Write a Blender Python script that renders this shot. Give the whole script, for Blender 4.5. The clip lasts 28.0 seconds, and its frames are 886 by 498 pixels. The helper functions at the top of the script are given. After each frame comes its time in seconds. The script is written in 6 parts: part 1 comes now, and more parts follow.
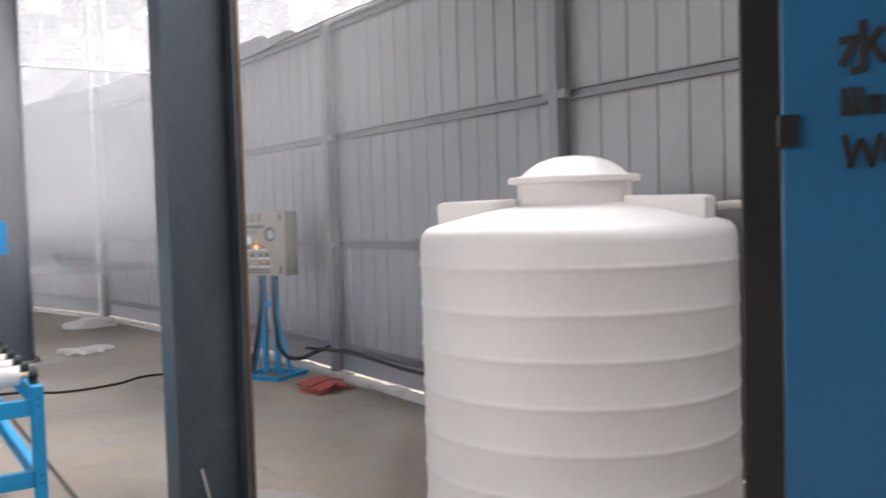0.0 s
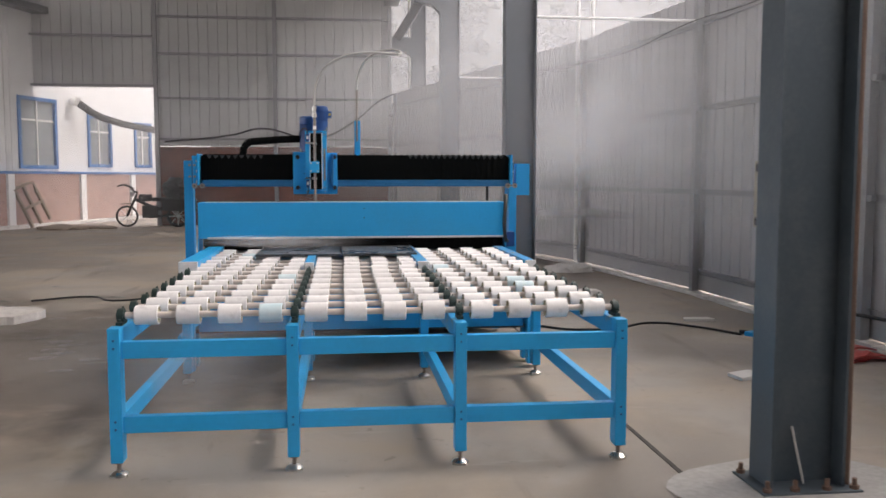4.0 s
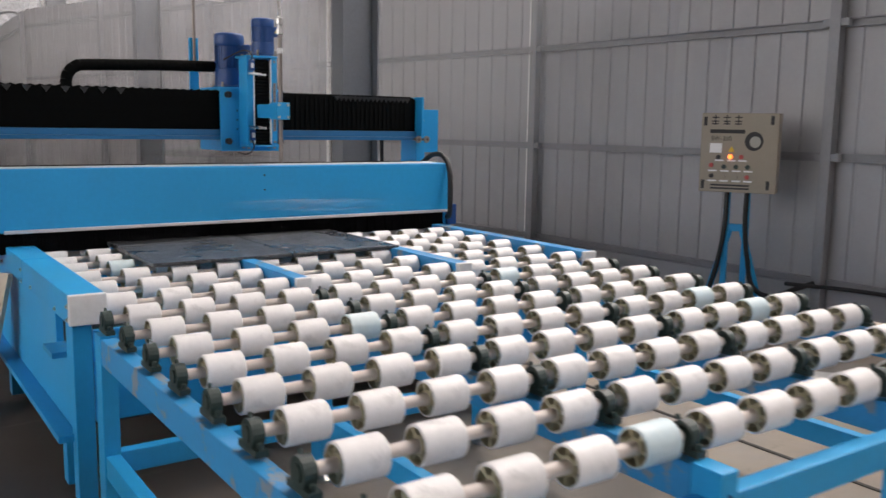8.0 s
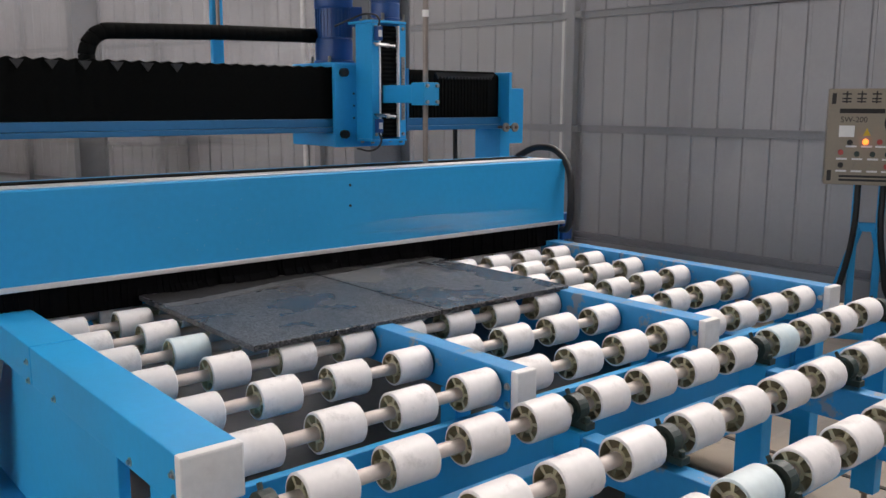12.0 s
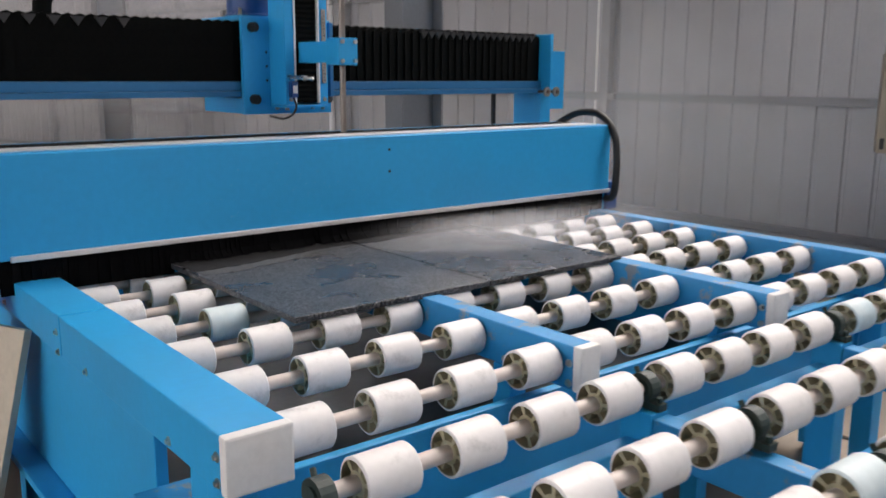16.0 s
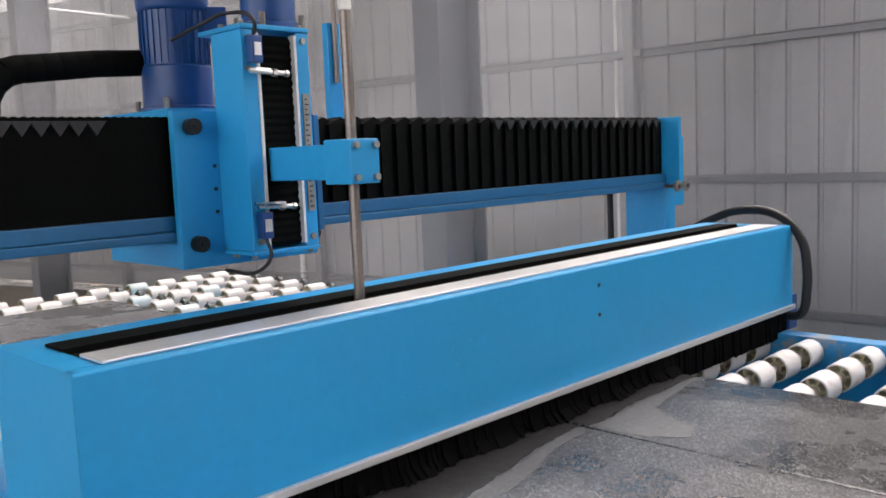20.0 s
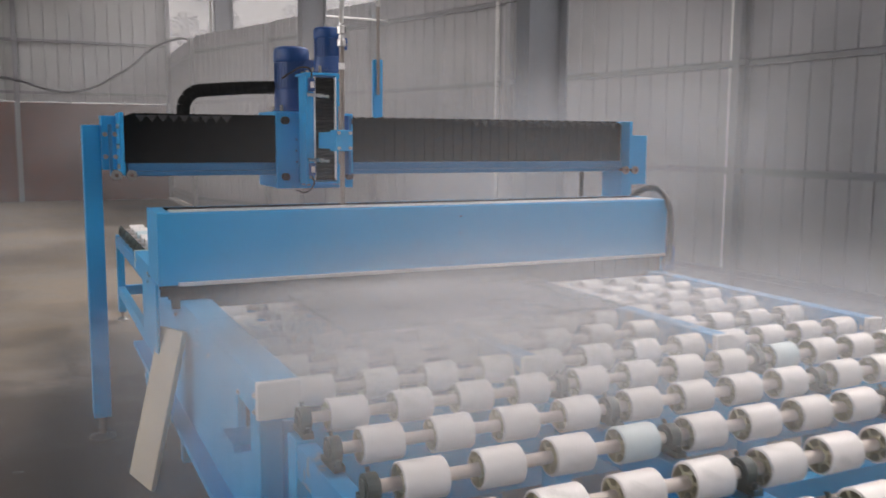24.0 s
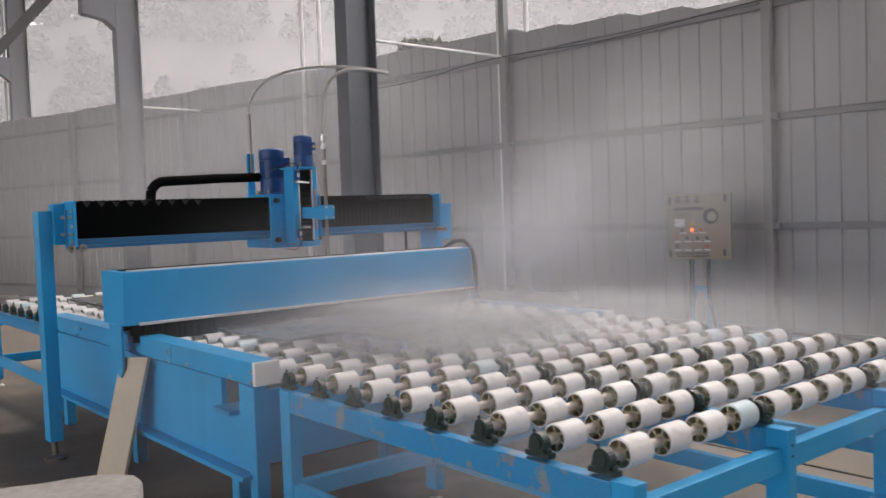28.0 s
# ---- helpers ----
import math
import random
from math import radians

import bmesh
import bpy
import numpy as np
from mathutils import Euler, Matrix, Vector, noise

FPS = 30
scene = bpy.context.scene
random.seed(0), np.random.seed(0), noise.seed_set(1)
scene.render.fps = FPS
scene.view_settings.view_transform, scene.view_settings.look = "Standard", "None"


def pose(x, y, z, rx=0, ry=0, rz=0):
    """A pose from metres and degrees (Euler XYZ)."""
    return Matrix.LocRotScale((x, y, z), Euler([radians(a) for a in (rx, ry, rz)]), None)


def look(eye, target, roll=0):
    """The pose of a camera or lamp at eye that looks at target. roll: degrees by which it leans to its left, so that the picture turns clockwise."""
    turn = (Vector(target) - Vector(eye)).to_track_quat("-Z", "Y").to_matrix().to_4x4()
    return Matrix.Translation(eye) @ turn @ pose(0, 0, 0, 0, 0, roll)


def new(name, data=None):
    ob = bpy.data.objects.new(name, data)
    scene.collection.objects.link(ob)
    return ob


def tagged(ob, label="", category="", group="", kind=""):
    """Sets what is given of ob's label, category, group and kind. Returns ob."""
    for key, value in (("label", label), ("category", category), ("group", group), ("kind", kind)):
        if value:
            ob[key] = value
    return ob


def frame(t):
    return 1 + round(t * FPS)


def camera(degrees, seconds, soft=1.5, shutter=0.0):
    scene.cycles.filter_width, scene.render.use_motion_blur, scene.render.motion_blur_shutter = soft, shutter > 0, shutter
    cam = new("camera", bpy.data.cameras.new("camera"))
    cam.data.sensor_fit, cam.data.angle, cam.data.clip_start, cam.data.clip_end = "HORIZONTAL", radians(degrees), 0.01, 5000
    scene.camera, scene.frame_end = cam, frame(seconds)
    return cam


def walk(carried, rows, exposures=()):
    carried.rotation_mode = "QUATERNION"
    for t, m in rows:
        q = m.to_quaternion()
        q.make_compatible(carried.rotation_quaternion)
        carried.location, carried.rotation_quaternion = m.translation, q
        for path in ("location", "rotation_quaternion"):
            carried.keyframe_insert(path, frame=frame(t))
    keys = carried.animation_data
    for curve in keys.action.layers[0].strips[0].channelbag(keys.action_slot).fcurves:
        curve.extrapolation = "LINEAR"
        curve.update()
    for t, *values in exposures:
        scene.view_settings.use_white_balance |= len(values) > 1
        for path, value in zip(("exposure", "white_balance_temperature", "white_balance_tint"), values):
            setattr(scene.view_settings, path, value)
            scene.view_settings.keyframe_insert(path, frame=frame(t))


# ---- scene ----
cam = camera(53.8, 28.0, shutter=0.4)

PATH = [
    (0, (1.891, -4.984, 1.615), (3.0, -3.322, 1.53), -1.7),
    (0.5, (1.805, -4.967, 1.524), (2.726, -3.194, 1.422), -0.9),
    (1, (1.675, -4.944, 1.564), (2.478, -3.116, 1.452), -1.0),
    (1.5, (1.626, -4.809, 1.562), (2.289, -2.925, 1.446), -0.4),
    (2, (1.58, -4.811, 1.568), (2.116, -2.888, 1.457), 0.1),
    (2.5, (1.536, -4.803, 1.55), (1.942, -2.849, 1.43), 0.4),
    (3, (1.474, -4.758, 1.533), (1.755, -2.781, 1.418), 0.7),
    (3.5, (1.35, -4.699, 1.513), (1.632, -2.723, 1.38), 2.6),
    (4, (1.162, -4.431, 1.507), (1.391, -2.451, 1.344), 0.0),
    (4.5, (0.938, -4.174, 1.527), (1.148, -2.193, 1.345), 2.6),
    (6.5, (-0.194, -2.617, 1.553), (0.499, -0.761, 1.279), 1.6),
    (7, (-0.438, -2.093, 1.548), (0.413, -0.313, 1.224), 2.3),
    (7.5, (-0.667, -1.806, 1.637), (0.377, -0.126, 1.342), 0.9),
    (8, (-0.725, -1.192, 1.535), (0.398, 0.439, 1.254), 0.9),
    (8.5, (-0.788, -0.823, 1.547), (0.331, 0.806, 1.24), 1.0),
    (9, (-0.757, -0.375, 1.568), (0.494, 1.157, 1.267), -0.3),
    (9.5, (-0.584, 0.157, 1.558), (0.676, 1.681, 1.258), -2.8),
    (10, (-0.651, 0.368, 1.549), (0.601, 1.884, 1.188), -0.7),
    (10.5, (-0.656, 0.658, 1.564), (0.707, 2.079, 1.208), -0.5),
    (11, (-0.705, 0.66, 1.574), (0.557, 2.173, 1.227), -0.3),
    (11.5, (-0.694, 0.681, 1.578), (0.589, 2.173, 1.222), 0.2),
    (12, (-0.706, 0.683, 1.566), (0.566, 2.191, 1.235), 0.2),
    (12.5, (-0.704, 0.657, 1.586), (0.569, 2.165, 1.258), 0.4),
    (13, (-0.714, 0.668, 1.573), (0.546, 2.187, 1.251), -0.0),
    (13.5, (-0.722, 0.659, 1.564), (0.526, 2.191, 1.258), -0.5),
    (15.5, (-0.726, 0.683, 1.568), (0.521, 2.211, 1.234), 0.4),
    (16, (-0.669, 0.87, 1.519), (0.56, 2.399, 1.126), 0.3),
    (16.5, (-0.482, 1.248, 1.592), (0.696, 2.782, 1.083), 0.5),
    (17, (-0.426, 1.618, 1.533), (0.822, 3.11, 1.065), -0.2),
    (17.5, (-0.448, 1.923, 1.535), (0.828, 3.411, 1.136), 0.1),
    (18, (-0.464, 2.155, 1.581), (0.83, 3.648, 1.268), -1.7),
    (18.5, (-0.617, 2.28, 1.606), (0.8, 3.668, 1.351), -1.4),
    (19, (-0.727, 2.345, 1.617), (0.749, 3.675, 1.39), -1.3),
    (19.5, (-0.725, 2.37, 1.605), (0.741, 3.72, 1.431), -0.7),
    (20, (-0.717, 2.315, 1.614), (0.696, 3.713, 1.398), -2.4),
    (20.5, (-0.608, 2.102, 1.599), (0.531, 3.739, 1.448), -1.1),
    (21, (-0.555, 1.845, 1.634), (0.328, 3.638, 1.575), -3.9),
    (21.5, (-0.518, 1.522, 1.643), (0.345, 3.326, 1.637), -1.0),
    (23.5, (-0.614, 0.043, 1.57), (0.175, 1.88, 1.508), -0.5),
    (24, (-0.641, -0.307, 1.612), (0.203, 1.49, 1.364), 0.4),
    (24.5, (-0.835, -0.464, 1.625), (0.16, 1.253, 1.378), 1.0),
    (25, (-0.975, -0.884, 1.606), (0.137, 0.764, 1.386), 0.5),
    (25.5, (-1.206, -1.188, 1.703), (-0.122, 0.477, 1.474), -0.6),
    (26, (-1.462, -1.371, 1.61), (-0.218, 0.179, 1.383), -1.4),
    (26.5, (-1.648, -1.52, 1.492), (-0.351, 0.0, 1.407), -0.1),
    (27, (-1.878, -1.649, 1.581), (-0.406, -0.303, 1.43), -1.2),
    (27.5, (-1.983, -1.776, 1.649), (-0.679, -0.268, 1.499), -2.7),
    (28, (-2.037, -1.611, 1.595), (-0.762, -0.073, 1.505), -2.0),
]
walk(cam, [(t, look(eye, target, roll)) for t, eye, target, roll in PATH], exposures=[(0.0, 1.9, 6500, 12), (1.5, 1.65, 6600, 12), (3.0, 1.47, 6800, 14), (8.0, 1.33, 6800, 14), (11.0, 1.32, 6800, 14), (12.5, 1.17, 6800, 14), (16.0, 1.38, 6800, 14), (18.0, 1.45, 6800, 14), (20.0, 1.65, 6800, 14), (21.5, 1.85, 6800, 14), (24.0, 1.15, 6800, 14), (28.0, 1.1, 6800, 14)])

# ---- world and light ----
world = bpy.data.worlds.new("overcast_sky")
scene.world = world
world.use_nodes = True
wt = world.node_tree
for n in list(wt.nodes):
    wt.nodes.remove(n)
w_sky = wt.nodes.new("ShaderNodeTexSky")
w_sky.sky_type = "NISHITA"
w_sky.sun_disc = False
w_sky.sun_elevation = radians(52)
w_sky.sun_rotation = radians(70)
w_sky.dust_density = 4.0
w_mix = wt.nodes.new("ShaderNodeMix")
w_mix.data_type = "RGBA"
w_mix.inputs["Factor"].default_value = 0.8
w_mix.inputs["B"].default_value = (9.6, 9.5, 9.7, 1)
w_bg = wt.nodes.new("ShaderNodeBackground")
w_bg.inputs["Strength"].default_value = 0.14
w_out = wt.nodes.new("ShaderNodeOutputWorld")
wt.links.new(w_sky.outputs["Color"], w_mix.inputs["A"])
wt.links.new(w_mix.outputs["Result"], w_bg.inputs["Color"])
wt.links.new(w_bg.outputs["Background"], w_out.inputs["Surface"])

sun = new("sun", bpy.data.lights.new("sun", "SUN"))
sun.data.energy = 0.7
sun.data.angle = radians(25)
sun.data.color = (1.0, 0.96, 0.9)
sun.matrix_world = look((30, 12, 42), (0, 4, 0))


# ---- materials ----
def mat(name, colour, rough=0.5, metal=0.0, vary=0.12, scale=3.0, grain=60.0, bump=0.15, dirt=None, dirt_amount=0.0,
        dirt_scale=2.0, island=0.0, spec=0.5, coat=0.0, dirt_edge=(0.48, 0.72)):
    """A surface with variation at two scales, fine relief and patches of dirt."""
    m = bpy.data.materials.new(name)
    m.use_nodes = True
    t = m.node_tree
    b = t.nodes["Principled BSDF"]
    co = t.nodes.new("ShaderNodeTexCoord")
    n1 = t.nodes.new("ShaderNodeTexNoise")
    n1.inputs["Scale"].default_value = scale
    n1.inputs["Detail"].default_value = 6
    n2 = t.nodes.new("ShaderNodeTexNoise")
    n2.inputs["Scale"].default_value = grain
    n2.inputs["Detail"].default_value = 3
    t.links.new(co.outputs["Object"], n1.inputs["Vector"])
    t.links.new(co.outputs["Object"], n2.inputs["Vector"])
    add = t.nodes.new("ShaderNodeMath")
    add.operation = "MULTIPLY_ADD"
    add.inputs[1].default_value = 0.45
    t.links.new(n2.outputs["Fac"], add.inputs[0])
    half = t.nodes.new("ShaderNodeMath")
    half.operation = "MULTIPLY"
    half.inputs[1].default_value = 0.55
    t.links.new(n1.outputs["Fac"], half.inputs[0])
    t.links.new(half.outputs[0], add.inputs[2])
    ramp = t.nodes.new("ShaderNodeMapRange")
    ramp.inputs["From Min"].default_value = 0.3
    ramp.inputs["From Max"].default_value = 0.7
    ramp.inputs["To Min"].default_value = 1 - vary
    ramp.inputs["To Max"].default_value = 1 + vary
    t.links.new(add.outputs[0], ramp.inputs["Value"])
    mul = t.nodes.new("ShaderNodeVectorMath")
    mul.operation = "SCALE"
    mul.inputs[0].default_value = colour
    src = ramp.outputs["Result"]
    if island:
        oi = t.nodes.new("ShaderNodeObjectInfo")
        r2 = t.nodes.new("ShaderNodeMapRange")
        r2.inputs["To Min"].default_value = 1 - island
        r2.inputs["To Max"].default_value = 1 + island
        t.links.new(oi.outputs["Random"], r2.inputs["Value"])
        mm = t.nodes.new("ShaderNodeMath")
        mm.operation = "MULTIPLY"
        t.links.new(src, mm.inputs[0])
        t.links.new(r2.outputs["Result"], mm.inputs[1])
        src = mm.outputs[0]
    t.links.new(src, mul.inputs["Scale"])
    col = mul.outputs[0]
    if dirt:
        n3 = t.nodes.new("ShaderNodeTexNoise")
        n3.inputs["Scale"].default_value = dirt_scale
        n3.inputs["Detail"].default_value = 9
        n3.inputs["Roughness"].default_value = 0.65
        t.links.new(co.outputs["Object"], n3.inputs["Vector"])
        r3 = t.nodes.new("ShaderNodeMapRange")
        r3.inputs["From Min"].default_value = dirt_edge[0]
        r3.inputs["From Max"].default_value = dirt_edge[1]
        r3.inputs["To Max"].default_value = dirt_amount
        t.links.new(n3.outputs["Fac"], r3.inputs["Value"])
        mx = t.nodes.new("ShaderNodeMix")
        mx.data_type = "RGBA"
        mx.inputs["B"].default_value = (*dirt, 1)
        t.links.new(r3.outputs["Result"], mx.inputs["Factor"])
        t.links.new(col, mx.inputs["A"])
        col = mx.outputs["Result"]
    t.links.new(col, b.inputs["Base Color"])
    rr = t.nodes.new("ShaderNodeMapRange")
    rr.inputs["To Min"].default_value = max(0.02, rough - 0.12)
    rr.inputs["To Max"].default_value = min(1, rough + 0.12)
    t.links.new(n1.outputs["Fac"], rr.inputs["Value"])
    t.links.new(rr.outputs["Result"], b.inputs["Roughness"])
    b.inputs["Metallic"].default_value = metal
    b.inputs["Specular IOR Level"].default_value = spec
    b.inputs["Coat Weight"].default_value = coat
    if bump:
        bp = t.nodes.new("ShaderNodeBump")
        bp.inputs["Strength"].default_value = bump
        bp.inputs["Distance"].default_value = 0.004
        t.links.new(add.outputs[0], bp.inputs["Height"])
        t.links.new(bp.outputs["Normal"], b.inputs["Normal"])
    return m


def glow(name, colour, strength):
    m = bpy.data.materials.new(name)
    m.use_nodes = True
    b = m.node_tree.nodes["Principled BSDF"]
    b.inputs["Base Color"].default_value = (*colour, 1)
    b.inputs["Emission Color"].default_value = (*colour, 1)
    b.inputs["Emission Strength"].default_value = strength
    return m


def clear(name, colour=(0.9, 0.95, 0.95)):
    m = bpy.data.materials.new(name)
    m.use_nodes = True
    b = m.node_tree.nodes["Principled BSDF"]
    b.inputs["Base Color"].default_value = (*colour, 1)
    b.inputs["Roughness"].default_value = 0.05
    b.inputs["Transmission Weight"].default_value = 1.0
    b.inputs["IOR"].default_value = 1.45
    return m


def brickwork(name, c1, c2, mortar):
    """Courses of brick with recessed joints."""
    m = bpy.data.materials.new(name)
    m.use_nodes = True
    t = m.node_tree
    b = t.nodes["Principled BSDF"]
    co = t.nodes.new("ShaderNodeTexCoord")
    sep = t.nodes.new("ShaderNodeSeparateXYZ")
    com = t.nodes.new("ShaderNodeCombineXYZ")
    t.links.new(co.outputs["Object"], sep.inputs[0])
    t.links.new(sep.outputs["X"], com.inputs["X"])
    t.links.new(sep.outputs["Z"], com.inputs["Y"])
    br = t.nodes.new("ShaderNodeTexBrick")
    br.inputs["Scale"].default_value = 1.0
    br.inputs["Brick Width"].default_value = 0.25
    br.inputs["Row Height"].default_value = 0.065
    br.inputs["Mortar Size"].default_value = 0.006
    br.inputs["Color1"].default_value = (*c1, 1)
    br.inputs["Color2"].default_value = (*c2, 1)
    br.inputs["Mortar"].default_value = (*mortar, 1)
    t.links.new(com.outputs[0], br.inputs["Vector"])
    n = t.nodes.new("ShaderNodeTexNoise")
    n.inputs["Scale"].default_value = 1.1
    n.inputs["Detail"].default_value = 8
    t.links.new(co.outputs["Object"], n.inputs["Vector"])
    r = t.nodes.new("ShaderNodeMapRange")
    r.inputs["From Min"].default_value = 0.45
    r.inputs["From Max"].default_value = 0.75
    r.inputs["To Max"].default_value = 0.55
    t.links.new(n.outputs["Fac"], r.inputs["Value"])
    mx = t.nodes.new("ShaderNodeMix")
    mx.data_type = "RGBA"
    mx.inputs["B"].default_value = (*[0.5 * (a + 0.12) for a in c1], 1)
    t.links.new(r.outputs["Result"], mx.inputs["Factor"])
    t.links.new(br.outputs["Color"], mx.inputs["A"])
    t.links.new(mx.outputs["Result"], b.inputs["Base Color"])
    bp = t.nodes.new("ShaderNodeBump")
    bp.inputs["Strength"].default_value = 0.6
    bp.inputs["Distance"].default_value = 0.01
    bp.invert = True
    t.links.new(br.outputs["Fac"], bp.inputs["Height"])
    t.links.new(bp.outputs["Normal"], b.inputs["Normal"])
    b.inputs["Roughness"].default_value = 0.9
    return m


def granite(name):
    """Dark speckled granite, wet from the spray."""
    m = bpy.data.materials.new(name)
    m.use_nodes = True
    t = m.node_tree
    b = t.nodes["Principled BSDF"]
    co = t.nodes.new("ShaderNodeTexCoord")
    vo = t.nodes.new("ShaderNodeTexVoronoi")
    vo.inputs["Scale"].default_value = 210
    t.links.new(co.outputs["Object"], vo.inputs["Vector"])
    bw = t.nodes.new("ShaderNodeRGBToBW")
    t.links.new(vo.outputs["Color"], bw.inputs[0])
    ramp = t.nodes.new("ShaderNodeValToRGB")
    e = ramp.color_ramp.elements
    e[0].position, e[0].color = 0.25, (0.012, 0.012, 0.0135, 1)
    e[1].position, e[1].color = 0.80, (0.18, 0.18, 0.186, 1)
    mid = e.new(0.55)
    mid.color = (0.052, 0.053, 0.058, 1)
    t.links.new(bw.outputs[0], ramp.inputs[0])
    n = t.nodes.new("ShaderNodeTexNoise")
    n.inputs["Scale"].default_value = 4
    n.inputs["Detail"].default_value = 6
    t.links.new(co.outputs["Object"], n.inputs["Vector"])
    r = t.nodes.new("ShaderNodeMapRange")
    r.inputs["From Min"].default_value = 0.35
    r.inputs["From Max"].default_value = 0.65
    t.links.new(n.outputs["Fac"], r.inputs["Value"])
    gain = t.nodes.new("ShaderNodeMapRange")
    gain.inputs["To Min"].default_value = 0.62
    gain.inputs["To Max"].default_value = 1.0
    t.links.new(r.outputs["Result"], gain.inputs["Value"])
    mx = t.nodes.new("ShaderNodeVectorMath")
    mx.operation = "SCALE"
    t.links.new(ramp.outputs["Color"], mx.inputs[0])
    t.links.new(gain.outputs["Result"], mx.inputs["Scale"])
    t.links.new(mx.outputs[0], b.inputs["Base Color"])
    rr = t.nodes.new("ShaderNodeMapRange")
    rr.inputs["To Min"].default_value = 0.20
    rr.inputs["To Max"].default_value = 0.38
    t.links.new(r.outputs["Result"], rr.inputs["Value"])
    t.links.new(rr.outputs["Result"], b.inputs["Roughness"])
    b.inputs["Specular IOR Level"].default_value = 0.5
    bp = t.nodes.new("ShaderNodeBump")
    bp.inputs["Strength"].default_value = 0.6
    bp.inputs["Distance"].default_value = 0.002
    t.links.new(bw.outputs[0], bp.inputs["Height"])
    t.links.new(bp.outputs["Normal"], b.inputs["Normal"])
    return m


def concrete(name):
    """Trampled concrete: broad damp stains, ochre dust, scraped streaks, fine grit."""
    m = bpy.data.materials.new(name)
    m.use_nodes = True
    t = m.node_tree
    b = t.nodes["Principled BSDF"]
    co = t.nodes.new("ShaderNodeTexCoord")

    def layer(scale, stretch, turn, lo, hi, detail=6, rough=0.6, distort=0.3):
        mp = t.nodes.new("ShaderNodeMapping")
        mp.inputs["Scale"].default_value = stretch
        mp.inputs["Rotation"].default_value = (0, 0, radians(turn))
        t.links.new(co.outputs["Object"], mp.inputs[0])
        n = t.nodes.new("ShaderNodeTexNoise")
        n.inputs["Scale"].default_value = scale
        n.inputs["Detail"].default_value = detail
        n.inputs["Roughness"].default_value = rough
        n.inputs["Distortion"].default_value = distort
        t.links.new(mp.outputs[0], n.inputs["Vector"])
        r = t.nodes.new("ShaderNodeMapRange")
        r.inputs["From Min"].default_value = lo
        r.inputs["From Max"].default_value = hi
        t.links.new(n.outputs["Fac"], r.inputs["Value"])
        return r.outputs["Result"]

    def blend(fac, most, a, colour):
        k = t.nodes.new("ShaderNodeMath")
        k.operation = "MULTIPLY"
        k.inputs[1].default_value = most
        t.links.new(fac, k.inputs[0])
        mx = t.nodes.new("ShaderNodeMix")
        mx.data_type = "RGBA"
        mx.inputs["B"].default_value = (*colour, 1)
        if isinstance(a, tuple):
            mx.inputs["A"].default_value = (*a, 1)
        else:
            t.links.new(a, mx.inputs["A"])
        t.links.new(k.outputs[0], mx.inputs["Factor"])
        return mx.outputs["Result"]

    damp = layer(0.55, (1, 1, 1), 0, 0.44, 0.62)
    c = blend(layer(0.9, (1, 1, 1), 20, 0.40, 0.65), 0.8, (0.32, 0.29, 0.26), (0.37, 0.295, 0.22))
    c = blend(damp, 0.85, c, (0.155, 0.125, 0.10))
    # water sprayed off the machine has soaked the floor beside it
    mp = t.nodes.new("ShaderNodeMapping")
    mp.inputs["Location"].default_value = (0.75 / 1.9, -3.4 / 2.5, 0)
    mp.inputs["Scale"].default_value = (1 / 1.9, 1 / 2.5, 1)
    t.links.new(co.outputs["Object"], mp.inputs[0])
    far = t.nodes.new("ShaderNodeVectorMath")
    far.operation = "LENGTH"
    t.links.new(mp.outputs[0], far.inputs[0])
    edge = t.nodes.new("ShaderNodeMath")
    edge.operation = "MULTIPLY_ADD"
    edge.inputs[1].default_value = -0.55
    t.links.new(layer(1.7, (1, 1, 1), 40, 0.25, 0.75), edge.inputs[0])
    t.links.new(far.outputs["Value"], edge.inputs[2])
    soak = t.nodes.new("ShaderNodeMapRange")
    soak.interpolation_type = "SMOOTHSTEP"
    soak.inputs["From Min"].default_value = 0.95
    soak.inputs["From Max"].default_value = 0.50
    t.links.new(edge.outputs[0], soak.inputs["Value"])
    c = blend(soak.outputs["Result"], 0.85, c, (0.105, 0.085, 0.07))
    c = blend(layer(3.2, (1, 0.12, 1), 24, 0.60, 0.72), 0.5, c, (0.12, 0.10, 0.09))
    c = blend(layer(5.0, (0.15, 1, 1), -12, 0.62, 0.74), 0.4, c, (0.46, 0.42, 0.37))
    c = blend(layer(9.0, (1, 1, 1), 0, 0.62, 0.70, 8), 0.45, c, (0.14, 0.12, 0.10))
    grit = layer(160.0, (1, 1, 1), 0, 0.2, 0.8, 3, 0.6, 0.0)
    c = blend(grit, 0.25, c, (0.20, 0.18, 0.16))
    t.links.new(c, b.inputs["Base Color"])
    rr = t.nodes.new("ShaderNodeMapRange")
    rr.inputs["To Min"].default_value = 0.85
    rr.inputs["To Max"].default_value = 0.45
    t.links.new(damp, rr.inputs["Value"])
    t.links.new(rr.outputs["Result"], b.inputs["Roughness"])
    bp = t.nodes.new("ShaderNodeBump")
    bp.inputs["Strength"].default_value = 0.4
    bp.inputs["Distance"].default_value = 0.003
    t.links.new(grit, bp.inputs["Height"])
    t.links.new(bp.outputs["Normal"], b.inputs["Normal"])
    return m


